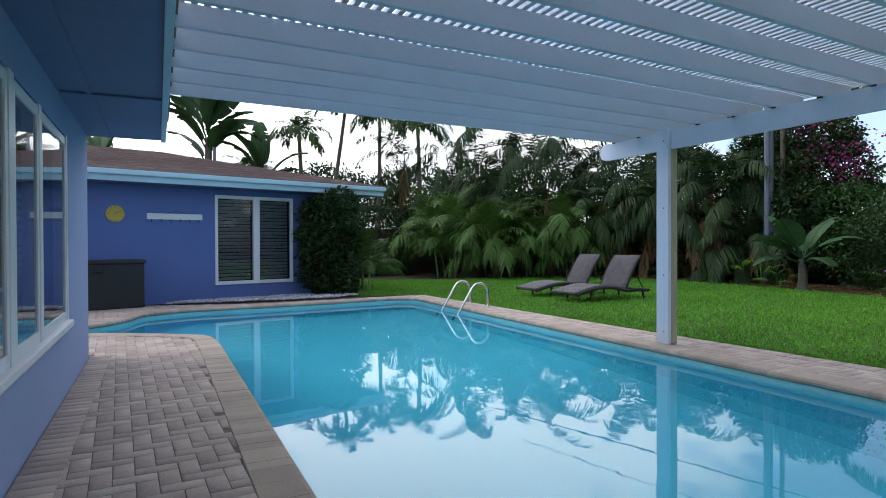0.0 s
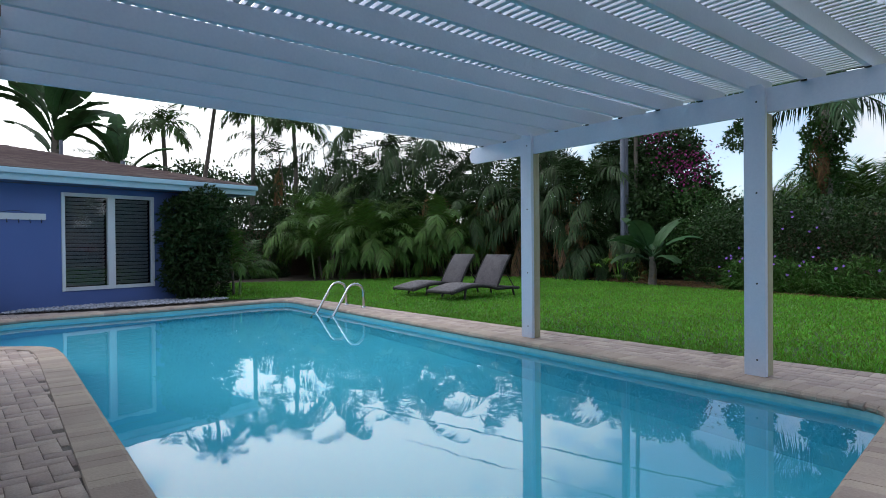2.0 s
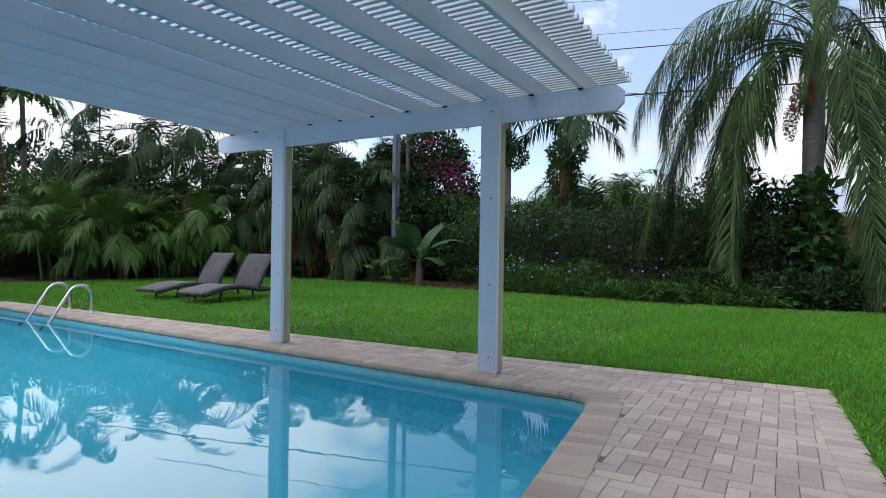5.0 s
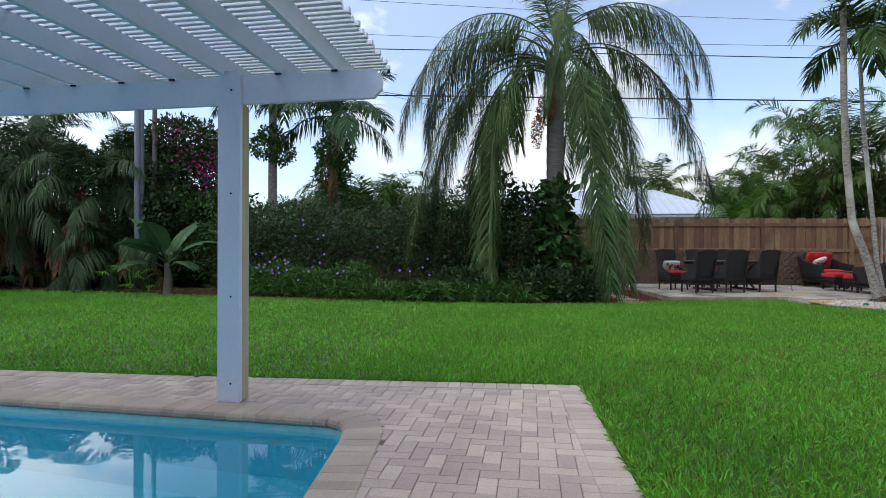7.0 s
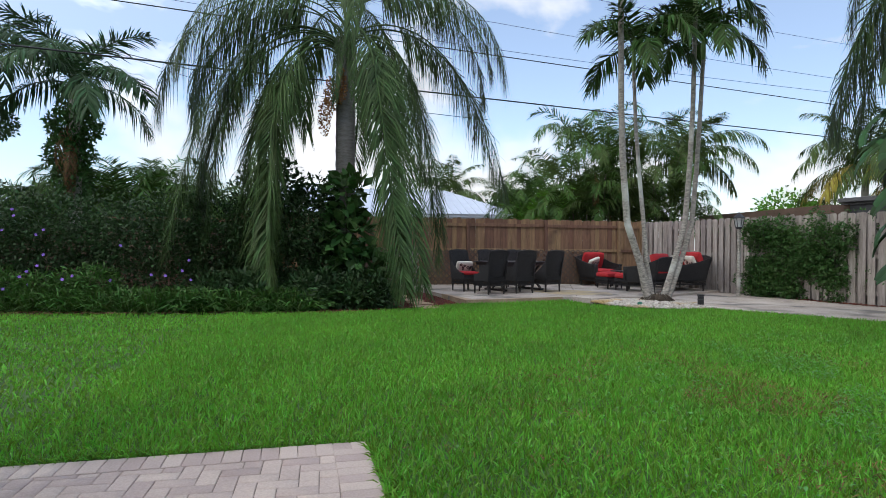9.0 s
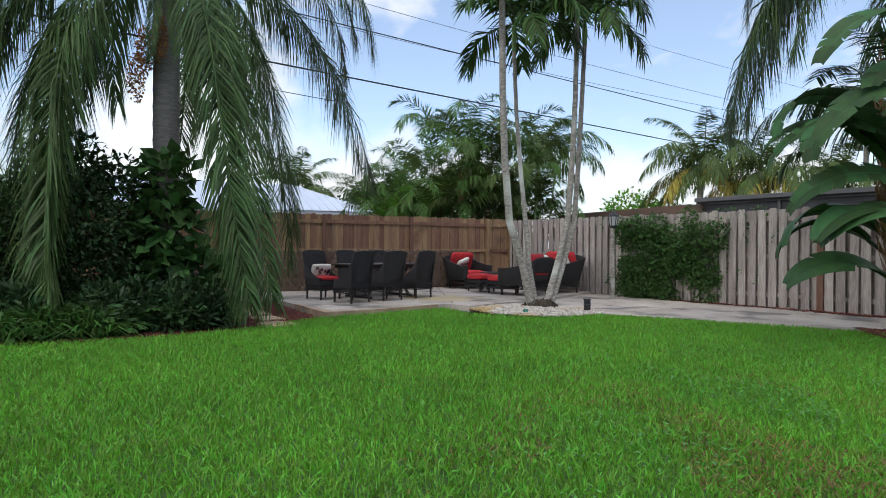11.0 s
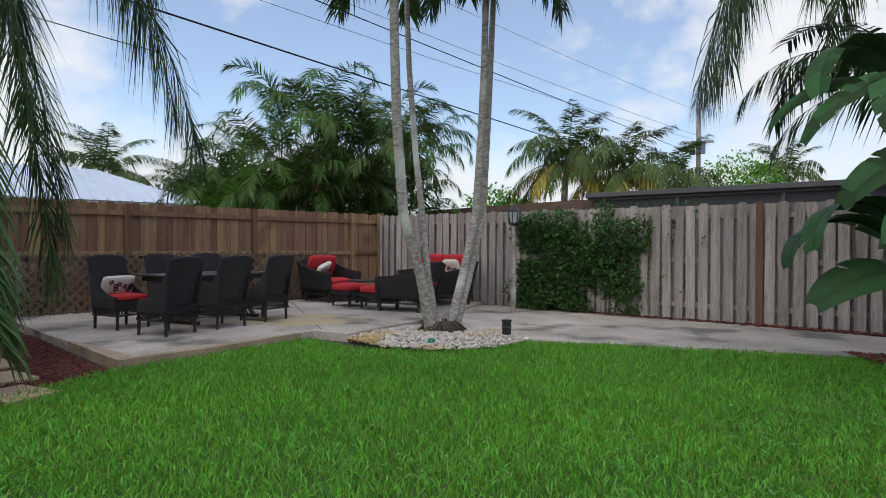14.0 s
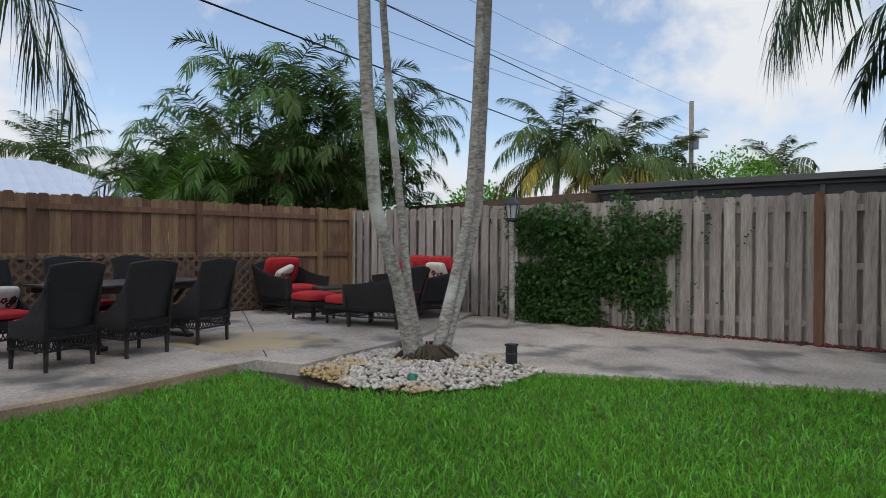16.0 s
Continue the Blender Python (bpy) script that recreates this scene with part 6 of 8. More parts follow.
# grey shadow-box fence
gang = math.degrees(math.atan2(fd.y, fd.x))
gm = Matrix.Translation(FP) @ pose(0, 0, 0, 0, 0, gang)
grey = thing("fence_2", "weathered grey shadow-box board fence", "fence", kind="structure", at=gm)
GL = (FQ - FP).length
gb = [board_mesh("board", 0.145, h, 0.019, M["fence_old"]) for h in (1.96, 1.975, 1.95)]
gback = board_mesh("board", 0.172, 1.955, 0.019, M["fence_old"])
side = 1 if (gm.to_3x3() @ Vector((0, 1, 0))).y > 0 else -1
k = 0
while 0.1 + 0.2 * k < GL:
    piece("board", gb[k % 3], grey, pose(0.1 + 0.2 * k, side * 0.056, 0.035 + 0.01 * math.sin(k * 4.3), 0, 0.5 * math.sin(k * 2.9), 0))
    piece("board", gback, grey, pose(0.2 + 0.2 * k, -side * 0.052, 0.035, 0, 0.4 * math.sin(k * 1.9), 0))
    k += 1
grail = mesh_of("rail", boxed(0, 2.38, -0.037, 0.037, -0.042, 0.042, bev=0.004), M["fence_old"])
gpost = mesh_of("post", boxed(-0.045, 0.045, -0.072, 0.072, -0.04, 1.99, bev=0.006), M["fence_old"])
k = 0
while 1.04 + 2.44 * k < GL:
    piece("post", gpost, grey, pose(1.04 + 2.44 * k, -side * 0.02, 0))
    k += 1
k = 0
while 2.44 * k < GL:
    for z in (0.28, 1.05, 1.8):
        piece("rail", grail, grey, pose(2.44 * k - 1.35 if k else 0.0, 0, z) @ Matrix.Diagonal((1.0 if k else 0.43, 1, 1, 1)))
    k += 1
piece("board", board_mesh("board", 0.11, 2.0, 0.03, M["fence_new"]), grey, pose(8.36, side * 0.075, 0.02))["label"] = "newer brown board"

# brown block wall behind the eastern border, plain walls closing the far sides
tagged(part("wall_east", boxed(16.9, 17.1, 2.0, 24.0, -0.05, 1.55), M["wallbrown"]), "brown block garden wall behind the plants", "wall", kind="structure")
tagged(part("wall_north", boxed(2.0, 17.0, 22.0, 22.2, -0.05, 1.7), M["wallbrown"]), "dark timber boundary wall behind the palms", "wall", kind="structure")
tagged(part("wall_south", boxed(-9.0, 9.0, -12.2, -12.0, -0.05, 1.8), M["fence_old"]), "plain weathered boundary fence behind the walk", "wall", kind="structure")

# ---- patio slab, path, beds ----
SLAB = [(14.6, -2.2), (19.7, -1.35), (20.2, -8.7), (17.3, -9.55), (15.6, -6.9), (14.9, -5.0), (15.4, -4.75), (14.85, -3.2)]


def rough_poly(poly, step, amp, seed):
    out = []
    for (ax, ay), (bx, by) in zip(poly, poly[1:] + poly[:1]):
        n = max(1, int(math.hypot(bx - ax, by - ay) / step))
        for i in range(n):
            x, y = ax + (bx - ax) * i / n, ay + (by - ay) * i / n
            out.append((x + amp * noise.noise(Vector((x * 2, y * 2, seed))), y + amp * noise.noise(Vector((x * 2, y * 2, seed + 9)))))
    return out


slab = thing("patio_slab", "stained raised concrete patio slab", "patio", kind="structure")
bm = prism(rough_poly(SLAB[::-1], 0.35, 0.02, 1), -0.04, 0.085)
bmesh.ops.recalc_face_normals(bm, faces=bm.faces)
part("slab_body", bm, M["concrete"], slab)
# rust-brown skirt and edge where sprinklers have stained the concrete
for ring, z0, z1, nm in ((rough_poly([(14.585, -2.19), (14.83, -3.2), (15.3, -4.5), (15.35, -4.48), (14.95, -3.19), (14.75, -2.36), (16.2, -2.02), (16.3, -1.92)], 0.25, 0.015, 6), -0.04, 0.0895, "stained_edge"),
                         (rough_poly([(16.2, -4.5), (16.9, -4.3), (17.6, -4.8), (17.3, -5.6), (16.6, -6.1), (15.9, -5.9), (15.7, -5.2)], 0.12, 0.16, 21), 0.084, 0.0885, "ochre_stain")):
    bm = prism(ring[::-1], z0, z1)
    bmesh.ops.recalc_face_normals(bm, faces=bm.faces)
    part(nm, bm, M["rust"] if nm == "stained_edge" else M["ochre"], slab, "rust-brown stained concrete")
bm = bmesh.new()
for ax, ay, bx, by in ((15.5, -4.9, 20.1, -6.4), (17.6, -1.75, 18.3, -9.0)):
    d = Vector((bx - ax, by - ay, 0)).normalized() * 0.008
    v = [bm.verts.new((x, y, 0.0865)) for x, y in ((ax - d.y, ay + d.x), (ax + d.y, ay - d.x), (bx + d.y, by - d.x), (bx - d.y, by + d.x))]
    bm.faces.new(v)
bmesh.ops.recalc_face_normals(bm, faces=bm.faces)
part("control_joint", bm, M["soil"], slab)
PATH_POLY = [(15.0, -6.6), (15.7, -7.0), (17.3, -9.45), (16.9, -9.72), (14.5, -10.35), (13.0, -10.72), (11.0, -11.1), (8.0, -11.3), (6.0, -11.0), (6.0, -9.6), (8.5, -9.55), (9.9, -9.2), (11.4, -8.3), (12.6, -7.4), (13.35, -6.85), (14.3, -7.0)]
pth = thing("concrete_path", "pale concrete garden path along the fence", "path", kind="structure")
bm = prism(rough_poly(PATH_POLY, 0.3, 0.03, 3), -0.04, 0.03)
bmesh.ops.recalc_face_normals(bm, faces=bm.faces)
part("path_body", bm, M["concrete"], pth)


def scatter(name, poly, n, size, z, material, label, category, seed, squash=0.6, kind="stuff", heap=0.0):
    """Loose stones or chips over a plan polygon."""
    r = np.random.RandomState(seed)
    xs, ys = [p[0] for p in poly], [p[1] for p in poly]
    p = np.stack([r.uniform(min(xs), max(xs), n * 3), r.uniform(min(ys), max(ys), n * 3)], axis=1)
    p = p[inside_many(p, poly)][:n]
    base = np.array([(0, 0, 1), (0.95, 0, 0.1), (0.29, 0.9, 0), (-0.77, 0.56, 0.1), (-0.77, -0.56, 0), (0.29, -0.9, 0.1), (0, 0, -0.7)], dtype=float)
    ft = np.array([(0, 1, 2), (0, 2, 3), (0, 3, 4), (0, 4, 5), (0, 5, 1), (6, 2, 1), (6, 3, 2), (6, 4, 3), (6, 5, 4), (6, 1, 5)])
    m = len(p)
    s = size * r.uniform(0.55, 1.35, (m, 1, 1))
    a = r.uniform(0, 6.28, m)
    v = base[None] * np.array([1, 0.75, squash]) * s * (1 + 0.2 * r.normal(size=(m, 7, 1)))
    ca, sa = np.cos(a)[:, None], np.sin(a)[:, None]
    v = np.stack([v[..., 0] * ca - v[..., 1] * sa, v[..., 0] * sa + v[..., 1] * ca, v[..., 2]], axis=2)
    c = np.array(poly).mean(axis=0)
    hz = heap * np.clip(1 - np.linalg.norm(p - c, axis=1) / 1.2, 0, 1)
    v += np.concatenate([p, (z + hz + r.uniform(0, size * 0.6, m))[:, None]], axis=1)[:, None]
    t = (ft[None] + np.arange(m)[:, None, None] * 7).reshape(-1, 3)
    return tagged(new(name, tri_mesh(name, v.reshape(-1, 3), t, material, True)), label, category, kind=kind)


PEB = [(14.75, -4.98), (14.0, -5.05), (13.45, -5.42), (13.25, -6.1), (13.4, -6.85), (14.25, -7.0), (15.0, -6.65), (15.4, -6.2), (15.1, -5.3)]
bm = prism(PEB[::-1], -0.03, 0.01)
bmesh.ops.recalc_face_normals(bm, faces=bm.faces)
tagged(part("pebble_bed", bm, M["soil"]), "earth bed under white pebbles", "bed", kind="structure")
scatter("pebbles", [(14.3 + (x - 14.3) * 1.07, -5.95 + (y + 5.95) * 1.07) for x, y in PEB], 3000, 0.036, 0.02, M["pebble"], "loose white and tan pebbles round the palms", "pebbles", 5, heap=0.05)
GRAV = [(-0.1, 12.75), (0.6, 12.72), (1.9, 12.62), (3.3, 12.72), (3.9, 13.1), (3.6, 13.6), (2.6, 13.72), (1.0, 13.42), (0.2, 13.2)]
scatter("gravel", GRAV, 2600, 0.032, 0.0, M["gravel"], "grey and white gravel strip along the house wall", "gravel", 6)
MUL = [(14.45, -2.1), (13.6, -1.0), (13.12, 0.3), (13.2, 1.4), (15.0, 1.2), (17.5, 0.4), (19.5, -1.25), (17.2, -1.72)]
bm = prism(MUL[::-1], -0.03, 0.0)
bmesh.ops.recalc_face_normals(bm, faces=bm.faces)
tagged(part("mulch_bed", bm, M["mulch"]), "red-brown mulch bed beside the slab", "bed", kind="structure")
scatter("mulch", MUL, 16000, 0.023, 0.004, M["mulch"], "red-brown bark mulch chips", "mulch", 7, squash=0.3)
STRIP = [tuple((FP + fd * s + fn * o).xy) for s, o in ((4.0, 0.1), (11.6, 0.12), (11.6, 0.62), (9.5, 0.42), (7.5, 0.3), (6.0, 0.32))]
scatter("mulch", STRIP, 3500, 0.035, 0.03, M["mulch"], "strip of red mulch along the fence", "mulch", 8, squash=0.3)
scatter("mulch", [(7.6, -8.6), (9.0, -8.25), (10.0, -8.8), (10.5, -9.25), (9.9, -9.45), (8.0, -9.6)], 2600, 0.035, 0.025, M["mulch"], "red mulch beside the path", "mulch", 9, squash=0.3)
scatter("leaf_litter", [(13.0, 0.0), (13.1, 7.0), (15.5, 7.5), (15.8, 16.0), (13.8, 15.5), (14.4, 12.0), (13.6, 8.0), (13.9, 4.0)], 5000, 0.05, 0.0, M["dead"], "dry brown leaf litter under the plants", "litter", 10, squash=0.12)
for i, (x, y, q) in enumerate(((15.45, -1.12, 15), (14.65, -1.24, 20), (13.85, -1.3, 28), (16.25, -0.95, 10))):
    ob = new("stepping_stone", mesh_of("stepping_stone", prism(rough_poly([(-0.28, -0.2), (0.28, -0.2), (0.28, 0.2), (-0.28, 0.2)], 0.1, 0.03, i), -0.02, 0.035), M["flag"]))
    ob.matrix_basis = pose(x, y, 0, 0, 0, q)
    tagged(ob, "tan sandstone stepping stone in red mulch", "stepping stone", "stepping stones")

# ---- furniture ----


def arc_shell(bm, fn_xy, nu, nv, thick):
    """A thick sheet from a function of (u, v) in 0..1 that gives a point."""
    P = [[Vector(fn_xy(i / nu, j / nv)) for j in range(nv + 1)] for i in range(nu + 1)]
    N = [[None] * (nv + 1) for _ in range(nu + 1)]
    for i in range(nu + 1):
        for j in range(nv + 1):
            du = P[min(i + 1, nu)][j] - P[max(i - 1, 0)][j]
            dv = P[i][min(j + 1, nv)] - P[i][max(j - 1, 0)]
            N[i][j] = du.cross(dv).normalized()
    a = [[bm.verts.new(P[i][j] + N[i][j] * thick / 2) for j in range(nv + 1)] for i in range(nu + 1)]
    b = [[bm.verts.new(P[i][j] - N[i][j] * thick / 2) for j in range(nv + 1)] for i in range(nu + 1)]
    for i in range(nu):
        for j in range(nv):
            bm.faces.new((a[i][j], a[i + 1][j], a[i + 1][j + 1], a[i][j + 1]))
            bm.faces.new((b[i][j + 1], b[i + 1][j + 1], b[i + 1][j], b[i][j]))
    for i in range(nu):
        bm.faces.new((a[i + 1][0], a[i][0], b[i][0], b[i + 1][0]))
        bm.faces.new((a[i][nv], a[i + 1][nv], b[i + 1][nv], b[i][nv]))
    for j in range(nv):
        bm.faces.new((a[0][j], a[0][j + 1], b[0][j + 1], b[0][j]))
        bm.faces.new((a[nu][j + 1], a[nu][j], b[nu][j], b[nu][j + 1]))
    return bm


def cushion(w, d, h, puff=0.03):
    bm = bmesh.new()
    bmesh.ops.create_cube(bm, size=1.0)
    bmesh.ops.subdivide_edges(bm, edges=bm.edges[:], cuts=5, use_grid_fill=True)
    for v in bm.verts:
        x, y, z = v.co * 2
        e = (1 - x ** 4) * (1 - y ** 4)
        rx = 1 - 0.06 * (abs(y) ** 6) - 0.04 * abs(z) ** 3
        ry = 1 - 0.06 * (abs(x) ** 6) - 0.04 * abs(z) ** 3
        v.co = Vector((x * rx * w / 2, y * ry * d / 2, z * (h / 2) * (0.75 + 0.25 * e) + (puff * e if z > 0 else 0)))
    return bm


def open_band(bm, x0, y0, x1, y1, z0, z1, n):
    """The open cross-woven band under a seat: a row of leaning strands on both diagonals."""
    a, b = Vector((x0, y0, 0)), Vector((x1, y1, 0))
    for i in range(n):
        for da, db in ((0.0, 1.0), (1.0, 0.0)):
            p, q = a.lerp(b, (i + da) / n), a.lerp(b, (i + db) / n)
            tube(bm, [(p.x, p.y, z0), (q.x, q.y, z1)], 0.006, 4, cap=False)
    for z in (z0, z1):
        tube(bm, [(x0, y0, z), (x1, y1, z)], 0.012, 6)
    return bm


def dining_chair():
    """A high-backed wicker dining chair facing +y, standing on z = 0."""
    ob = thing("dining_chair", "dark brown wicker dining chair with a red seat cushion", "chair", "chairs round the table")

    def back(u, v):
        w = 0.245 + 0.035 * v + 0.02 * math.sin(v * 3)
        x = (u - 0.5) * 2
        return (x * w, -0.27 - 0.13 * v ** 1.6 + 0.05 * x * x * (1 - 0.3 * v), 0.4 + 0.6 * v + 0.035 * (1 - x * x) * v)
    part("backrest", arc_shell(bmesh.new(), back, 12, 14, 0.03), M["wick"], ob, smooth=True)
    for sx in (-1, 1):
        def arm(u, v, sx=sx):
            top = 0.46 + 0.42 * (1 - u) ** 2.2
            return (sx * (0.255 + 0.02 * (1 - u) * v), -0.27 - 0.07 * (1 - u) * v + 0.5 * u, 0.3 + (top - 0.3) * v)
        part("side_wing", arc_shell(bmesh.new(), arm, 12, 6, 0.03), M["wick"], ob, smooth=True)
        for y in (-0.25, 0.24):
            bm = bmesh.new()
            tube(bm, [(sx * 0.24, y, 0), (sx * 0.235, y * 0.97, 0.36)], [0.02, 0.026], 8)
            part("leg", bm, M["legs"], ob)
    part("seat", boxed(-0.26, 0.26, -0.27, 0.26, 0.32, 0.4, bev=0.015), M["wick"], ob)
    bm = bmesh.new()
    open_band(bm, -0.255, -0.285, 0.255, -0.285, 0.2, 0.31, 12)
    open_band(bm, 0.265, -0.27, 0.265, 0.25, 0.2, 0.31, 12)
    open_band(bm, -0.265, -0.27, -0.265, 0.25, 0.2, 0.31, 12)
    open_band(bm, -0.255, 0.265, 0.255, 0.265, 0.2, 0.31, 12)
    part("open_weave", bm, M["wick"], ob, "open crossed wicker band")
    c = part("seat_cushion", cushion(0.48, 0.5, 0.08, 0.015), M["red"], ob, "red seat cushion", smooth=True)
    c.matrix_basis = pose(0, 0.01, 0.44)
    return ob


def floral_pillow(m, w=0.46, h=0.28):
    ob = thing("throw_pillow", "cream throw pillow with a dark floral print", "pillow", "floral pillows", at=m)
    part("pillow_body", cushion(w, h, 0.1, 0.035), M["floral"], ob, smooth=True)
    r = np.random.RandomState(3)
    bm = bmesh.new()
    for k in range(9):
        cx, cy = r.uniform(-w * 0.38, w * 0.38), r.uniform(-h * 0.33, h * 0.33)
        e = (1 - (2 * cx / w) ** 4) * (1 - (2 * cy / h) ** 4)
        z = 0.05 * (0.75 + 0.25 * e) + 0.035 * e + 0.004
        zb = -0.05 * (0.75 + 0.25 * e) - 0.004
        for j in range(5):
            a = j * 1.257 + k
            for zz, turn in ((z, 0), (zb, 180)):
                bmesh.ops.create_circle(bm, cap_ends=True, radius=0.016, segments=8, matrix=pose(cx + 0.025 * math.cos(a), cy + 0.025 * math.sin(a), zz, turn, 0, 0))
    tagged(part("print", bm, M["legs"], ob), "dark floral print", kind="stuff")
    return ob


SZ = 0.086
proto = dining_chair()
ax, nx = Vector((0.42, -0.9, 0)).normalized(), Vector((0.9, 0.42, 0)).normalized()


def face(v):
    return math.degrees(math.atan2(v[1], v[0])) - 90


spots = [((16.32, -3.05), face(nx) + 4), ((16.6, -3.83), face(nx) - 3), ((17.02, -4.65), face(nx) + 2), ((18.2, -3.6), face(-nx) + 3), ((18.5, -4.42), face(-nx) - 4), ((17.3, -2.68), face((-0.9, -0.43)))]
for i, ((x, y), a) in enumerate(spots):
    m = pose(x, y, SZ, 0, 0, a)
    if i:
        copy_thing(proto, m)
    else:
        proto.matrix_basis = m
floral_pillow(pose(17.3, -2.68, SZ, 0, 0, face((-0.9, -0.43))) @ pose(0, -0.1, 0.6, 68, 0, 0), 0.48, 0.28)
tb = thing("dining_table", "long dark slatted outdoor dining table", "table", at=pose(17.55, -3.98, SZ, 0, 0, face(ax)))
for k in range(9):
    part("tabletop_slat", boxed(-0.5 + 0.112 * k, -0.5 + 0.112 * k + 0.104, -0.95, 0.95, 0.715, 0.74, bev=0.004), M["tabletop"], tb)
part("apron", boxed(-0.46, 0.46, -0.88, 0.88, 0.64, 0.712, bev=0.006), M["legs"], tb)
for sy in (-0.6, 0.6):
    bm = bmesh.new()
    for sx in (-1, 1):
        tube(bm, [(sx * 0.36, sy, 0.02), (-sx * 0.3, sy, 0.65)], 0.035, 8)
    box(bm, -0.42, 0.42, sy - 0.04, sy + 0.04, 0.0, 0.05, bev=0.008)
    part("trestle", bm, M["legs"], tb)


def deep_seat(name, label, width, group=""):
    """A wicker armchair or loveseat facing +y."""
    ob = thing(name, label, "chair" if width < 1 else "sofa", group)
    h = width / 2

    def back(u, v):
        x = (u - 0.5) * 2
        return (x * (h - 0.02 + 0.03 * v), -0.36 - 0.16 * v + 0.04 * x ** 4, 0.3 + (0.5 + 0.05 * (1 - x ** 4)) * v)
    part("backrest", arc_shell(bmesh.new(), back, 14, 10, 0.04), M["wick"], ob, smooth=True)
    for sx in (-1, 1):
        def arm(u, v, sx=sx):
            top = 0.6 + 0.2 * (1 - u) ** 2
            roll = 0.05 * math.sin(v * math.pi * 0.5) ** 4
            return (sx * (h + roll), -0.38 - 0.12 * (1 - u) * v + 0.78 * u, 0.26 + (top - 0.26) * v)
        part("arm", arc_shell(bmesh.new(), arm, 12, 8, 0.05), M["wick"], ob, smooth=True)
        part("arm_front", boxed(sx * h - 0.05, sx * h + 0.06, 0.36, 0.42, 0.26, 0.6, bev=0.02), M["wick"], ob)
        for y in (-0.34, 0.36):
            bm = bmesh.new()
            tube(bm, [(sx * (h - 0.03), y, 0), (sx * (h - 0.03), y, 0.2)], [0.022, 0.03], 8)
            part("leg", bm, M["legs"], ob)
    part("seat", boxed(-h, h, -0.36, 0.4, 0.24, 0.32, bev=0.015), M["wick"], ob)
    bm = bmesh.new()
    for q in ((-h, 0.41, h, 0.41), (-h, -0.38, h, -0.38), (h + 0.02, -0.38, h + 0.02, 0.4), (-h - 0.02, -0.38, -h - 0.02, 0.4)):
        open_band(bm, *q, 0.15, 0.24, max(8, int(width * 14)))
    part("open_weave", bm, M["wick"], ob, "open crossed wicker band")
    n = 1 if width < 1 else 2
    w = (width - 0.08) / n
    for k in range(n):
        x = -width / 2 + 0.04 + w * (k + 0.5)
        c = part("seat_cushion", cushion(w - 0.01, 0.66, 0.13, 0.02), M["red"], ob, "red seat cushion", smooth=True)
        c.matrix_basis = pose(x, 0.05, 0.39)
        c = part("back_cushion", cushion(w - 0.01, 0.5, 0.14, 0.03), M["red"], ob, "red back cushion", smooth=True)
        c.matrix_basis = pose(x, -0.31, 0.68, 72, 0, 0)
    return ob


arm = deep_seat("armchair", "dark wicker armchair with red cushions", 0.72)
am = pose(19.4, -7.05, SZ, 0, 0, face((-0.98, -0.2))) @ Matrix.Diagonal((1.12, 1.1, 1.05, 1))
arm.matrix_basis = am
floral_pillow(am @ pose(0.12, -0.08, 0.62, 60, 15, 20), 0.42, 0.3)
sofa = deep_seat("loveseat", "dark wicker loveseat with red cushions", 1.4)
near = copy_thing(arm, pose(16.86, -7.33, SZ, 0, 0, face((0.87, 0.5))))
sm = pose(17.75, -8.6, SZ, 0, 0, face((0.1, 1.0))) @ Matrix.Diagonal((1.05, 1.12, 1.1, 1))
sofa.matrix_basis = sm
floral_pillow(sm @ pose(-0.5, -0.1, 0.66, 65, 0, 10), 0.4, 0.36)
floral_pillow(sm @ pose(0.42, -0.12, 0.66, 65, 0, -15), 0.4, 0.36)
for i, (x, y, a) in enumerate(((18.2, -6.85, 12), (17.38, -7.02, 14))):
    ob = thing("ottoman", "dark wicker ottoman with a red cushion", "ottoman", "wicker ottomans", at=pose(x, y, SZ, 0, 0, a))
    part("frame", boxed(-0.27, 0.27, -0.25, 0.25, 0.24, 0.3, bev=0.012), M["wick"], ob)
    bm = bmesh.new()
    for q in ((-0.27, -0.255, 0.27, -0.255), (-0.27, 0.255, 0.27, 0.255), (-0.275, -0.25, -0.275, 0.25), (0.275, -0.25, 0.275, 0.25)):
        open_band(bm, *q, 0.14, 0.24, 11)
    part("open_weave", bm, M["wick"], ob, "open crossed wicker band")
    for sx in (-1, 1):
        for sy in (-1, 1):
            bm = bmesh.new()
            tube(bm, [(sx * 0.24, sy * 0.22, 0), (sx * 0.24, sy * 0.22, 0.25)], [0.02, 0.026], 8)
            part("leg", bm, M["legs"], ob)
    c = part("cushion", cushion(0.56, 0.52, 0.13, 0.025), M["red"], ob, "red box cushion", smooth=True)
    c.matrix_basis = pose(0, 0, 0.365)
ct = thing("coffee_table", "low dark wicker coffee table", "table", at=pose(18.75, -7.75, SZ, 0, 0, 80))
part("tabletop", boxed(-0.55, 0.55, -0.32, 0.32, 0.42, 0.46, bev=0.01), M["tabletop"], ct)
for sx in (-1, 1):
    for sy in (-1, 1):
        part("leg", boxed(sx * 0.48 - 0.03, sx * 0.48 + 0.03, sy * 0.26 - 0.03, sy * 0.26 + 0.03, 0.0, 0.42, bev=0.006), M["legs"], ct)


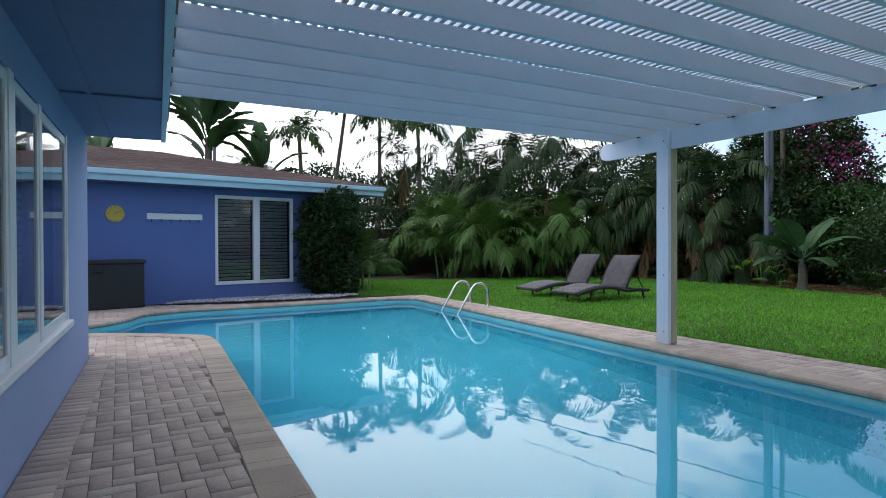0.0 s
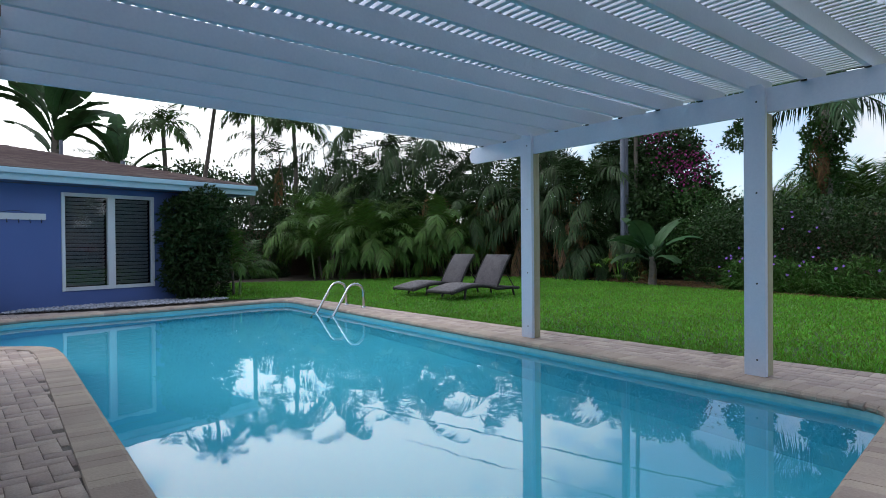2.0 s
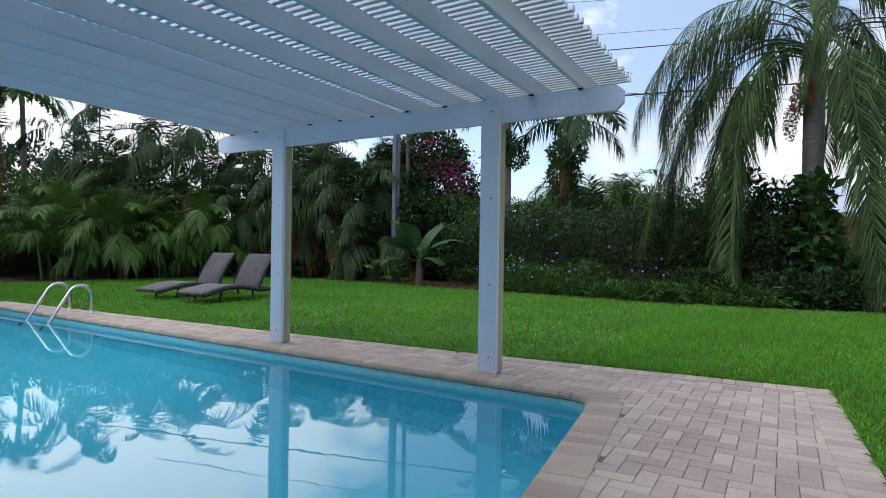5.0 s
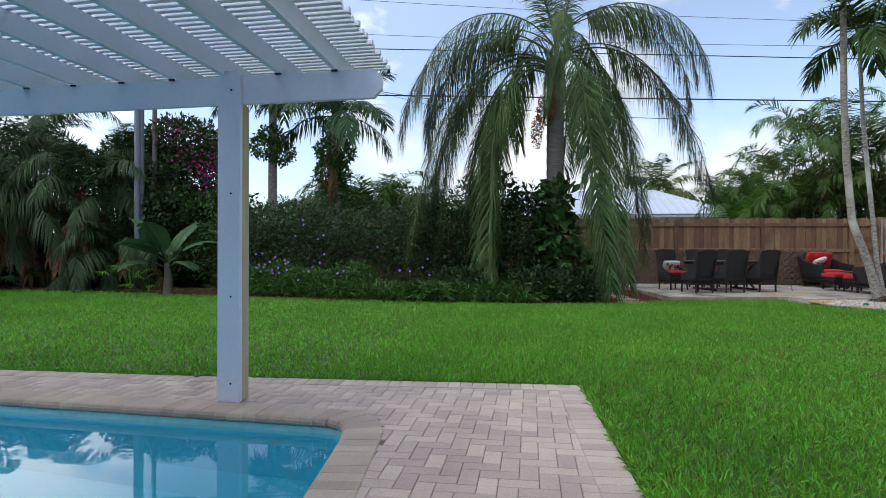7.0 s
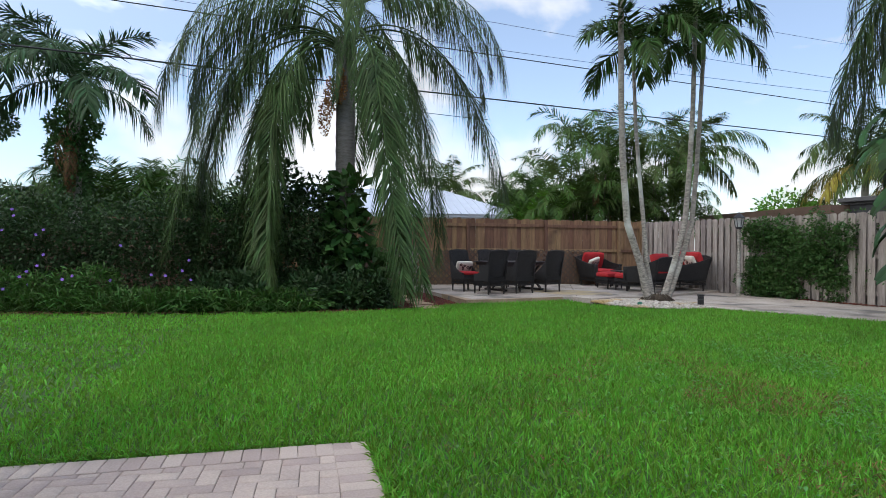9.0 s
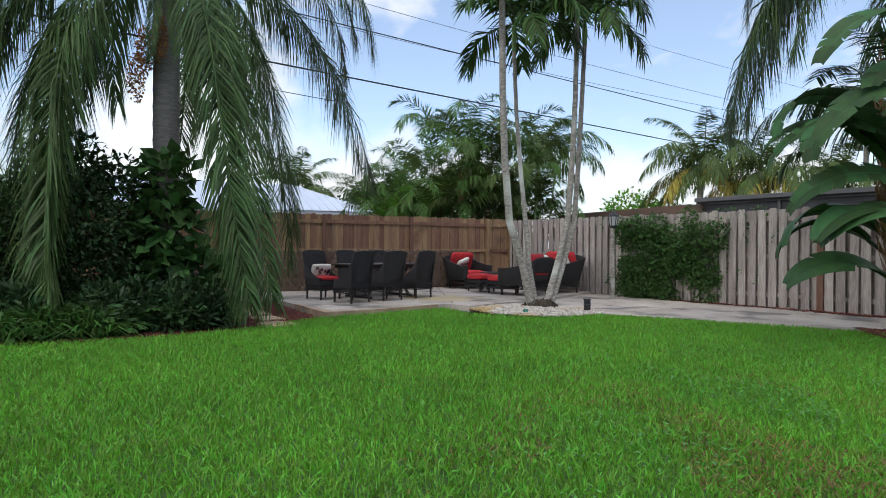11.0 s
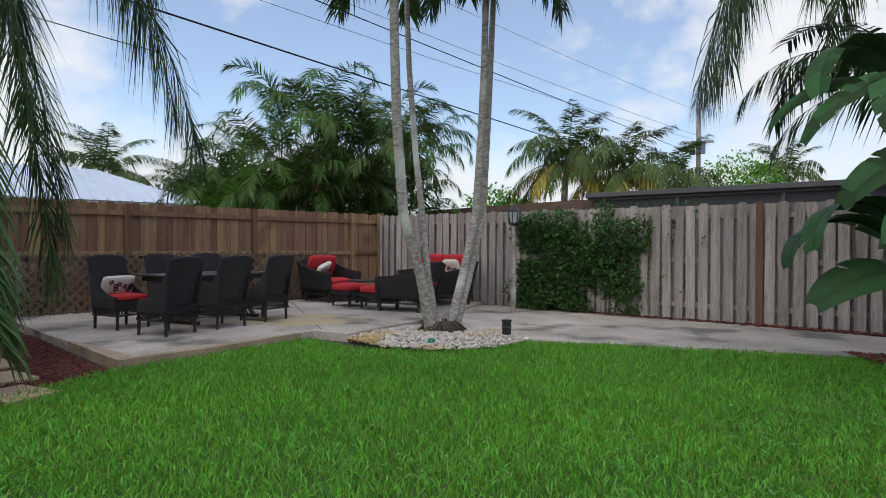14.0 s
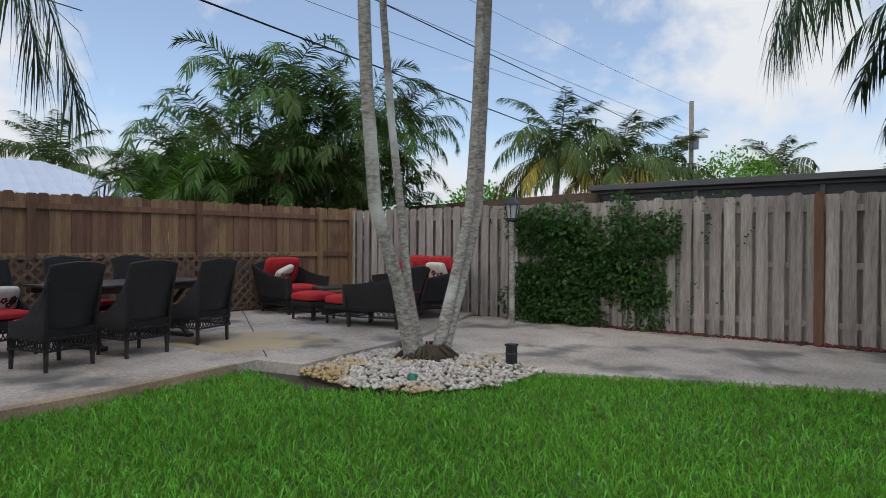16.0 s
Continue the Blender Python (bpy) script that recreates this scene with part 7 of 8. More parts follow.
def lounger():
    """A wicker sun lounger, its foot at the origin, lying along +x."""
    ob = thing("sun_lounger", "grey wicker sun lounger with a raised back on the lawn", "sun lounger", "pool loungers")
    W = 0.36

    def bed(u, v):
        return (1.3 * u, (v - 0.5) * 2 * W, 0.2 + 0.09 * math.sin(u * 3.4 - 0.2) + 0.02 * u)

    def backr(u, v):
        return (1.3 + 0.42 * u, (v - 0.5) * 2 * W, 0.22 + 0.66 * u + 0.05 * math.sin(u * 3.1))
    part("seat", arc_shell(bmesh.new(), bed, 22, 4, 0.03), M["wick_grey"], ob, smooth=True)
    b = part("backrest", arc_shell(bmesh.new(), backr, 10, 4, 0.03), M["wick_grey"], ob, smooth=True)
    for sy in (-1, 1):
        bm = bmesh.new()
        tube(bm, [(x, sy * (W + 0.012), z - 0.03) for x, _, z in (bed(q / 14, 0.5) for q in range(15))] + [(1.62, sy * (W + 0.012), 0.19), (1.95, sy * (W + 0.012), 0.17)], 0.032, 8)
        part("side_rail", bm, M["wick"], ob)
        bm = bmesh.new()
        tube(bm, [(x, sy * W, z) for x, _, z in (backr(q / 8, 0.5) for q in range(9))], 0.024, 8)
        part("back_rail", bm, M["wick"], b)
        for x, lean in ((0.42, -0.05), (1.78, 0.06)):
            bm = bmesh.new()
            tube(bm, [(x, sy * W * 0.93, 0.22), (x + lean, sy * W * 0.95, 0.0)], [0.026, 0.02], 8)
            part("leg", bm, M["legs"], ob)
    bm = bmesh.new()
    tube(bm, [(0, -W, 0.17), (0, W, 0.17)], 0.03, 8)
    tube(bm, [(1.95, -W, 0.17), (1.95, W, 0.17)], 0.03, 8)
    part("cross_rail", bm, M["wick"], ob)
    bm = bmesh.new()
    tube(bm, [(1.9, -W * 0.8, 0.18), (1.58, -W * 0.8, 0.6)], 0.012, 6)
    tube(bm, [(1.9, W * 0.8, 0.18), (1.58, W * 0.8, 0.6)], 0.012, 6)
    part("back_prop", bm, M["legs"], ob)
    return ob


lg = lounger()
lg.matrix_basis = pose(6.95, 10.95, 0.0, 0, 0, 0)
copy_thing(lg, pose(7.0, 9.7, 0.0, 0, 0, 4))

# ---- pool ladder ----
lad = thing("pool_ladder", "bent stainless steel pool handrails", "pool ladder")
for y in (9.55, 10.22):
    bm = bmesh.new()
    pts = [(5.2, y, 0.0), (5.2, y, 0.24), (5.19, y, 0.32), (5.15, y, 0.385), (5.09, y, 0.42), (5.02, y, 0.43), (4.95, y, 0.41), (4.89, y, 0.36), (4.62, y, -0.07), (4.52, y, -0.24), (4.49, y, -0.75)]
    tube(bm, pts, 0.024, 10)
    r = part("handrail", bm, M["steel"], lad, smooth=True)
    bm = bmesh.new()
    tube(bm, [(5.2, y, 0.004), (5.2, y, 0.02)], [0.045, 0.035], 14)
    part("flange", bm, M["steel"], r)

# ---- things on the far house ----
dk = thing("deck_box", "black resin deck storage box beside the wall", "storage box", at=far @ pose(-0.55, -0.42, 0.0))
part("body", boxed(-0.75, 0.75, -0.3, 0.3, 0.0, 0.8, bev=0.015), M["box"], dk)
part("lid", boxed(-0.78, 0.78, -0.32, 0.32, 0.802, 0.87, bev=0.02), M["box"], dk)
part("latch", boxed(-0.05, 0.05, -0.33, -0.302, 0.66, 0.78, bev=0.008), M["black"], dk)
ck = thing("wall_thermometer", "round yellow outdoor dial on the blue wall", "thermometer", at=far @ pose(-0.13, -0.006, 1.73))
bm = bmesh.new()
tube(bm, [(0, 0, 0), (0, -0.02, 0), (0, -0.025, 0)], [0.16, 0.16, 0.145], 36)
part("dial", bm, M["dial"], ck)
bm = bmesh.new()
for k in range(12):
    a = k * math.pi / 6
    box(bm, -0.004, 0.004, -0.03, -0.026, 0.115, 0.135, m=pose(0, 0, 0, 0, math.degrees(a), 0))
box(bm, -0.004, 0.004, -0.032, -0.027, -0.02, 0.1, m=pose(0, 0, 0, 0, 55, 0))
part("marks", bm, M["legs"], ck)
hk = thing("hook_rail", "white wooden hook rail on the blue wall", "hook rail", at=far @ pose(0.95, -0.004, 1.7))
part("rail_board", boxed(-0.53, 0.53, -0.025, 0.0, -0.06, 0.06, bev=0.006), M["white"], hk)
for k in range(6):
    bm = bmesh.new()
    x = -0.45 + 0.18 * k
    tube(bm, [(x, -0.03, -0.05), (x, -0.035, -0.1), (x, -0.055, -0.115), (x, -0.07, -0.095)], 0.006, 6)
    part("hook", bm, M["black"], hk)
bm = bmesh.new()
tube(bm, [(-0.2, -0.012, 0.06), (-0.02, -0.012, 0.105), (0.12, -0.012, 0.1), (0.25, -0.012, 0.06)], 0.004, 5)
part("hanging_wire", bm, M["black"], hk)

# ---- lamps, poles, cables ----
lm = thing("lamp_post", "black lantern on a mottled grey garden post", "lamp post", at=Matrix.Translation((16.06, -9.25, 0.0)) @ Matrix.Diagonal((1.1, 1.1, 0.985, 1)))
bm = bmesh.new()
tube(bm, [(0, 0, 0), (0, 0, 0.9), (0.01, 0, 1.72)], [0.045, 0.042, 0.038], 12)
part("post", bm, M["bark"], lm, "mottled grey post")
lt = part("lantern", tube(bmesh.new(), [(0, 0, 1.7), (0, 0, 1.73), (0, 0, 1.76)], [0.05, 0.075, 0.07], 6), M["black"], lm, "black six-sided lantern")
part("pane", tube(bmesh.new(), [(0, 0, 1.76), (0, 0, 1.97)], [0.065, 0.1], 6), M["lampglass"], lt)
for k in range(6):
    a = k * math.pi / 3
    part("glazing_bar", tube(bmesh.new(), [(0.07 * math.cos(a), 0.07 * math.sin(a), 1.75), (0.108 * math.cos(a), 0.108 * math.sin(a), 1.98)], 0.008, 5), M["black"], lt)
bm = bmesh.new()
tube(bm, [(0, 0, 1.97), (0, 0, 2.0), (0, 0, 2.08), (0, 0, 2.1), (0, 0, 2.13)], [0.13, 0.12, 0.04, 0.02, 0.008], 6)
part("cap", bm, M["black"], lt)
pl = thing("path_light", "small dark bollard path light in the pebbles", "path light", at=Matrix.Translation((13.75, -6.85, 0.02)))
part("bollard", boxed(-0.045, 0.045, -0.045, 0.045, 0.0, 0.21, bev=0.008), M["black"], pl)
part("grille", boxed(-0.05, 0.05, -0.05, 0.05, 0.13, 0.145, bev=0.003), M["alu"], pl)
part("top_cap", boxed(-0.054, 0.054, -0.054, 0.054, 0.212, 0.24, bev=0.01), M["black"], pl)
gc = thing("valve_cap", "small green plastic irrigation valve cap in the pebbles", "valve cap", at=pose(13.75, -5.55, 0.07, 20, 10, 30))
part("cap_body", tube(bmesh.new(), [(0, 0, -0.03), (0, 0, 0.03), (0, 0, 0.04)], [0.05, 0.05, 0.04], 12), M["plain_cloth"], gc)

for i, (x, y, r, h) in enumerate(((15.05, 11.25, 0.085, 8.5), (15.3, 11.3, 0.055, 8.0), (16.2, 11.6, 0.07, 8.2))):
    ob = new("utility_pole", trunk_mesh("utility_pole", [(0, 0, -0.05), (0, 0, h)], [r, r * 0.85], M["pole"] if i < 2 else M["bark_dark"], False, 12))
    ob.matrix_basis = Matrix.Translation((x, y, 0))
    tagged(ob, "grey metal utility pole among the palms" if i < 2 else "dark wooden utility pole among the palms", "pole", "poles at the boundary")
up = thing("power_pole", "distant wooden power pole with transformers and cross arm", "power pole", at=Matrix.Translation((8.2 + 0.482 * 40, -1.35 - 0.876 * 40, 0)))
part("mast", tube(bmesh.new(), [(0, 0, -0.05), (0, 0, 9.9)], [0.18, 0.13], 10), M["bark"], up)
part("cross_arm", boxed(-0.9, 0.9, -0.06, 0.06, 7.7, 7.85, m=pose(0, 0, 0, 0, 0, 30)), M["bark"], up)
for dx in (-0.35, 0.3):
    part("transformer", tube(bmesh.new(), [(dx, 0.2, 7.0), (dx, 0.2, 7.7)], 0.2, 12), M["pole"], up)


def cable(name, a, b, sag, r):
    bm = bmesh.new()
    a, b = Vector(a), Vector(b)
    tube(bm, [a.lerp(b, k / 24) - Vector((0, 0, sag * 4 * (k / 24) * (1 - k / 24))) for k in range(25)], r, 5)
    return tagged(part(name, bm, M["wire"], smooth=True), "black overhead cable crossing the sky", "cable", "overhead cables")


P = Vector((8.2 + 0.482 * 40, -1.35 - 0.876 * 40, 0))


def along(u, dist, te, eye=(8.19, -1.35, 1.29)):
    return Vector((eye[0] + u[0] * dist, eye[1] + u[1] * dist, eye[2] + te * dist))


cable("cable", (10.45, 21.1, 4.7), (27.99, -28.57, 6.1), 0.0, 0.02)
cable("cable", (13.6, 21.3, 6.9), (24.5, -30.4, 6.15), 0.0, 0.014)
cable("cable", along((0.793, -0.609), 21, 0.385) + Vector((0, 30, 1.5)), P + Vector((0.3, 0, 8.0)), 0.6, 0.009)
cable("cable", along((0.76, -0.65), 22, 0.42) + Vector((0, 30, 1.8)), P + Vector((-0.4, 0, 8.0)), 0.6, 0.009)
cable("cable", along((0.73, -0.683), 24, 0.45) + Vector((0, 30, 2.2)), P + Vector((0, 0, 9.7)), 0.6, 0.008)
cable("cable", (15.0, 11.2, 6.6), (21, -4, 5.2), 0.5, 0.01)
cable("cable", (15.0, 11.2, 7.4), (26, 2, 6.4), 0.4, 0.008)

# ---- neighbours ----
nb = thing("neighbour_house", "low house with a ribbed white metal roof", "house", at=Matrix.Translation((0, 0, 0)))
part("wall", boxed(33.0, 44.0, -7.6, 5.0, -0.05, 2.8), M["white"], nb)
rf = part("roof", boxed(32.4, 32.5, -8.2, 5.6, 2.7, 2.86), M["white"], nb, "ribbed white metal roof")
bm = bmesh.new()
e0, e1 = Vector((32.3, -8.3, 2.85)), Vector((32.3, 6.0, 2.85))
r0, r1 = Vector((38.5, -5.2, 4.6)), Vector((38.5, 6.0, 4.6))
bm.faces.new([bm.verts.new(v) for v in (e0, r0, r1, e1)])
bm.faces.new([bm.verts.new(v) for v in (e0, Vector((44.7, -8.3, 2.85)), r0)])
for k in range(34):
    y = -8.0 + 0.41 * k
    f = min(1.0, (y + 8.3) / 3.1)
    part("rib", tube(bmesh.new(), [(32.3, y, 2.87), (32.3 + 6.2 * f, y, 2.87 + 1.75 * f)], 0.03, 4), M["metalroof"], rf)
bmesh.ops.recalc_face_normals(bm, faces=bm.faces)
part("metal_sheet", bm, M["metalroof"], rf)
part("chimney_cap", boxed(36.5, 36.9, -3.2, -2.9, 4.2, 4.75, bev=0.02), M["white"], rf)
nb2 = thing("neighbour_house", "pale metal roof beyond the hedge", "house", at=Matrix.Translation((34, 12.5, 0)))
part("wall", boxed(-3, 4, -5.5, 4, -0.05, 2.7), M["white"], nb2)
bm = bmesh.new()
vs = [bm.verts.new(v) for v in ((-3.6, -6.2, 2.7), (-3.6, 4.6, 2.7), (0.5, 3.0, 4.2), (0.5, -4.2, 4.2), (4.6, -6.2, 2.7), (4.6, 4.6, 2.7))]
for q in ((0, 3, 2, 1), (0, 4, 3), (4, 5, 2, 3), (1, 2, 5)):
    bm.faces.new([vs[i] for i in q])
bmesh.ops.recalc_face_normals(bm, faces=bm.faces)
part("roof", bm, M["metalroof"], nb2)

cg = thing("screen_enclosure", "dark bronze pool screen enclosure beyond the fence", "screen enclosure", at=Matrix.Translation((14.2, -14.4, -0.1)) @ pose(0, 0, 0, 0, 0, math.degrees(math.atan2(-fd.y, -fd.x)) - 2))
cx0, cx1 = -7.0, 3.6
part("roof_beam", boxed(cx0, cx1, -0.06, 0.06, 2.55, 2.72, bev=0.006), M["alu"], cg)
part("gutter", boxed(cx0, cx1, 0.07, 0.2, 2.62, 2.74, bev=0.01), M["alu"], cg)
for k in range(5):
    x = cx1 - 0.05 - 2.2 * k
    part("upright", boxed(x - 0.04, x + 0.04, -0.05, 0.05, -0.05, 2.55, bev=0.004), M["alu"], cg)
part("mid_rail", boxed(cx0, cx1, -0.03, 0.03, 2.2, 2.27), M["alu"], cg)
part("screen", boxed(cx0, cx1, -0.012, -0.006, 0.0, 2.55), M["mesh"], cg)
part("screen_roof", boxed(cx0, cx1, -6.0, -0.06, 2.6, 2.62), M["mesh"], cg)
tagged(part("neighbour_roof", boxed(17.5, 24.0, -17.5, -13.0, -0.05, 2.45), M["wallbrown"]), "low brown neighbouring wall beyond the fence corner", "wall", kind="structure")

# ---- paving ----


def strip_pts(poly, step):
    """Even points along a closed loop with their tangents."""
    pts, out = [Vector(p) for p in poly], []
    seg = [(a, b, (b - a).length) for a, b in zip(pts, pts[1:] + pts[:1])]
    total = sum(s[2] for s in seg)
    n = int(total / step)
    for i in range(n):
        d = total * i / n
        for a, b, l in seg:
            if d <= l:
                out.append((a + (b - a) * (d / l), (b - a).normalized()))
                break
            d -= l
    return out


cope = thing("pool_coping", "bullnosed clay brick coping round the pool", "coping", kind="structure")
bm = bmesh.new()
a = [bm.verts.new((x, y, -0.012)) for x, y in offset_loop(POOL, 0.004)]
b = [bm.verts.new((x, y, -0.012)) for x, y in offset_loop(POOL, 0.24)]
for i in range(len(a)):
    j = (i + 1) % len(a)
    bm.faces.new((a[i], b[i], b[j], a[j]))
bmesh.ops.recalc_face_normals(bm, faces=bm.faces)
part("mortar_bed", bm, M["mortar"], cope)
# one bullnose brick: rounded nose towards +y (over the water), 0.1 wide
bm = bmesh.new()
prof = [(-0.222, -0.06), (-0.222, -0.004), (-0.216, 0.002), (0.0, 0.002), (0.02, -0.006), (0.033, -0.025), (0.033, -0.045), (0.02, -0.062)]
HW = 0.0515
lo, hi = [bm.verts.new((-HW, y, z)) for y, z in prof], [bm.verts.new((HW, y, z)) for y, z in prof]
bm.faces.new(lo[::-1])
bm.faces.new(hi)
for i in range(len(prof)):
    j = (i + 1) % len(prof)
    bm.faces.new((lo[i], lo[j], hi[j], hi[i]))
bmesh.ops.recalc_face_normals(bm, faces=bm.faces)
brick = mesh_of("brick", bm, M["coping"])
# on the bends the bricks are cut to a wedge
wedges = {}


def wedge(turn):
    key = round(turn / 2.0)
    if key == 0:
        return brick
    if key not in wedges:
        me = brick.copy()
        me.name = "brick_wedge"
        for v in me.vertices:
            if v.co.y < -0.1:
                v.co.x += math.copysign(0.222 * math.tan(math.radians(key)), v.co.x) * (0.92 if key > 0 else 1.0)
        wedges[key] = me
    return wedges[key]


run = strip_pts(POOL, 0.1045)
raw = [Vector((t.x, t.y, 0)) for p, t in run]
soft_t = [sum((raw[(i + k) % len(raw)] for k in range(-2, 3)), Vector()).normalized() for i in range(len(raw))]
bend = [math.degrees(math.atan2(t.y, t.x)) for t in soft_t]
for i, (p, t) in enumerate(run):
    d = (bend[(i + 1) % len(bend)] - bend[i - 1] + 180) % 360 - 180
    piece("brick", wedge(d / 2), cope, pose(p.x, p.y, 0.003 * noise.noise(Vector((i * 1.7, 0, 0))), 0, 0, bend[i]))

pav = thing("paver_patio", "clay paver patio laid in a herringbone bond round the pool", "patio", kind="structure")
bm = bmesh.new()
rim = [bm.verts.new((x, y, -0.0135)) for x, y in PATIO]
inn = [bm.verts.new((x, y, -0.0135)) for x, y in offset_loop(POOL, 0.2)]
es = [bm.edges.new(q) for q in list(zip(rim, rim[1:] + rim[:1])) + list(zip(inn, inn[1:] + inn[:1]))]
bmesh.ops.triangle_fill(bm, edges=es, use_beauty=True)
part("sand_bed", bm, M["mortar"], pav)


def paver_verts(w, l):
    """A paver with chamfered top edges, its top at z = 0."""
    c, h, w, l = 0.0035, 0.02, w / 2, l / 2
    v = [(-w, -l, -h), (w, -l, -h), (w, l, -h), (-w, l, -h), (-w, -l, -c), (w, -l, -c), (w, l, -c), (-w, l, -c), (-w + c, -l + c, 0), (w - c, -l + c, 0), (w - c, l - c, 0), (-w + c, l - c, 0)]
    f = [(8, 9, 10, 11)] + [(a, (a + 1) % 4, (a + 1) % 4 + 4, a + 4) for a in range(4)] + [(a + 4, (a + 1) % 4 + 4, (a + 1) % 4 + 8, a + 8) for a in range(4)]
    return v, f


PV, PF = paver_verts(0.0965, 0.1975)
me = bpy.data.meshes.new("paver")
me.from_pydata(PV, [], PF)
me.materials.append(M["paver"])
lines = [((6.14, -0.05), (5.78, 3.3)), ((5.78, 3.3), (5.56, 6.2)), ((5.56, 6.2), (5.36, 9.7)), ((5.36, 9.7), (5.18, 12.4)), ((-0.8, -0.78), (3.62, -0.31)), ((3.62, -0.31), (6.14, -0.05)), ((-0.82, 7.24), (-0.82, -0.75))]
spots = []
# soldier course along the lawn and the house wall
for (ax, ay), (bx, by) in lines:
    A2, B2 = Vector((ax, ay)), Vector((bx, by))
    d = (B2 - A2).normalized()
    nrm = Vector((-d.y, d.x))
    if (ax, ay) == (-0.82, 7.24):
        nrm = Vector((1, 0))
    q = A2 + d * 0.05
    while (q - A2).length < (B2 - A2).length - 0.03:
        c = q + nrm * 0.105
        spots.append((c.x, c.y, math.degrees(math.atan2(d.y, d.x)), True))
        q += d * 0.1005
FIELD = offset_loop(PATIO, -0.1)
S, rot = 0.1, radians(3.0)
cells = {}
# herringbone at right angles: each step of the stair shifts by one
for i in range(-60, 150):
    for j in range(-60, 150):
        k = (i - j) % 4
        if k == 0:
            cells[(i, j)] = (i + 1.0, j + 0.5, 90)
for i in range(-60, 150):
    for j in range(-60, 150):
        if (i - j) % 4 == 3:
            cells[(i, j, 1)] = (i + 0.5, j + 1.0, 0)
cen = np.array([(a, b, q) for a, b, q in cells.values()])
cr, sr = math.cos(rot), math.sin(rot)
wx_, wy_ = cen[:, 0] * S * cr - cen[:, 1] * S * sr, cen[:, 0] * S * sr + cen[:, 1] * S * cr
keep = inside_many(np.stack([wx_, wy_], axis=1), FIELD)
keep &= ~inside_many(np.stack([wx_, wy_], axis=1), offset_loop(POOL, 0.19))
field = [(x, y, q + math.degrees(rot), False) for x, y, q in zip(wx_[keep], wy_[keep], cen[keep, 2])]
everything = spots + field
near = [s for s in everything if 1.9 < s[0] < 6.3 and -1.0 < s[1] < 1.4]
near = near[:300]
nearset = set((round(s[0], 4), round(s[1], 4)) for s in near)
for i, (x, y, q, sold) in enumerate(near):
    piece("paver", me, pav, pose(x, y, (0.0 if sold else -0.0055) + 0.0015 * noise.noise(Vector((x * 7, y * 7, 0))), 0.5 * noise.noise(Vector((x * 9, y, 3))), 0.5 * noise.noise(Vector((x, y * 9, 5))), q))
rest = [s for s in everything if (round(s[0], 4), round(s[1], 4)) not in nearset]
pv = np.array(PV)
tri = np.array([t for f in PF for t in ((f[0], f[1], f[2]), (f[0], f[2], f[3]))])
vv, tt = [], []
for i, (x, y, q, sold) in enumerate(rest):
    c, s = math.cos(radians(q)), math.sin(radians(q))
    z = (0.0 if sold else -0.0055) + 0.0015 * noise.noise(Vector((x * 7, y * 7, 0)))
    vv.append(np.stack([pv[:, 0] * c - pv[:, 1] * s + x, pv[:, 0] * s + pv[:, 1] * c + y, pv[:, 2] + z], axis=1))
    tt.append(tri + i * len(pv))
ob = new("pavers", tri_mesh("pavers", np.concatenate(vv), np.concatenate(tt), M["paver_i"]))
ob.parent = pav
tagged(ob, kind="stuff")

# ---- grass ----
gr = np.random.RandomState(11)


def grass(name, lo, hi, density, length, width, label, keep=None):
    n = int((hi[0] - lo[0]) * (hi[1] - lo[1]) * density)
    p = np.stack([gr.uniform(lo[0], hi[0], n), gr.uniform(lo[1], hi[1], n)], axis=1)
    p = p[inside_many(p, LAWN)]
    if keep is not None:
        p = p[keep(p)]
    # thinner, patchy growth south of the patio
    n = len(p)
    az, el = gr.uniform(0, 6.283, n), gr.uniform(0.75, 1.5, n)
    way = np.stack([np.cos(az) * np.cos(el), np.sin(az) * np.cos(el), np.sin(el)], axis=1)
    up = np.stack([gr.normal(size=n), gr.normal(size=n), 0.3 + 0 * az], axis=1)
    lv = Leaves()
    lv.blades(np.concatenate([p, np.full((n, 1), -0.012)], axis=1), way, up, length * gr.uniform(0.55, 1.25, n), width * gr.uniform(0.7, 1.2, n), bend=0.28)
    return tagged(new(name, lv.mesh(name, M["grass"])), label, "grass", kind="stuff")


grass("grass", (2.0, -6.6), (15.4, 2.2), 2700, 0.115, 0.0082, "dense bright green lawn grass", keep=lambda p: (p[:, 0] - 8.5) ** 2 / 36 + (p[:, 1] + 2.2) ** 2 / 18 < 1.0)
grass("grass", (-1.0, -10.0), (15.6, 2.2), 1700, 0.108, 0.0098, "bright green lawn grass near the garden path", keep=lambda p: (p[:, 0] - 8.5) ** 2 / 36 + (p[:, 1] + 2.2) ** 2 / 18 >= 1.0)
grass("grass", (3.0, 2.2), (14.5, 18.6), 850, 0.085, 0.014, "bright green mown grass beyond the pool")
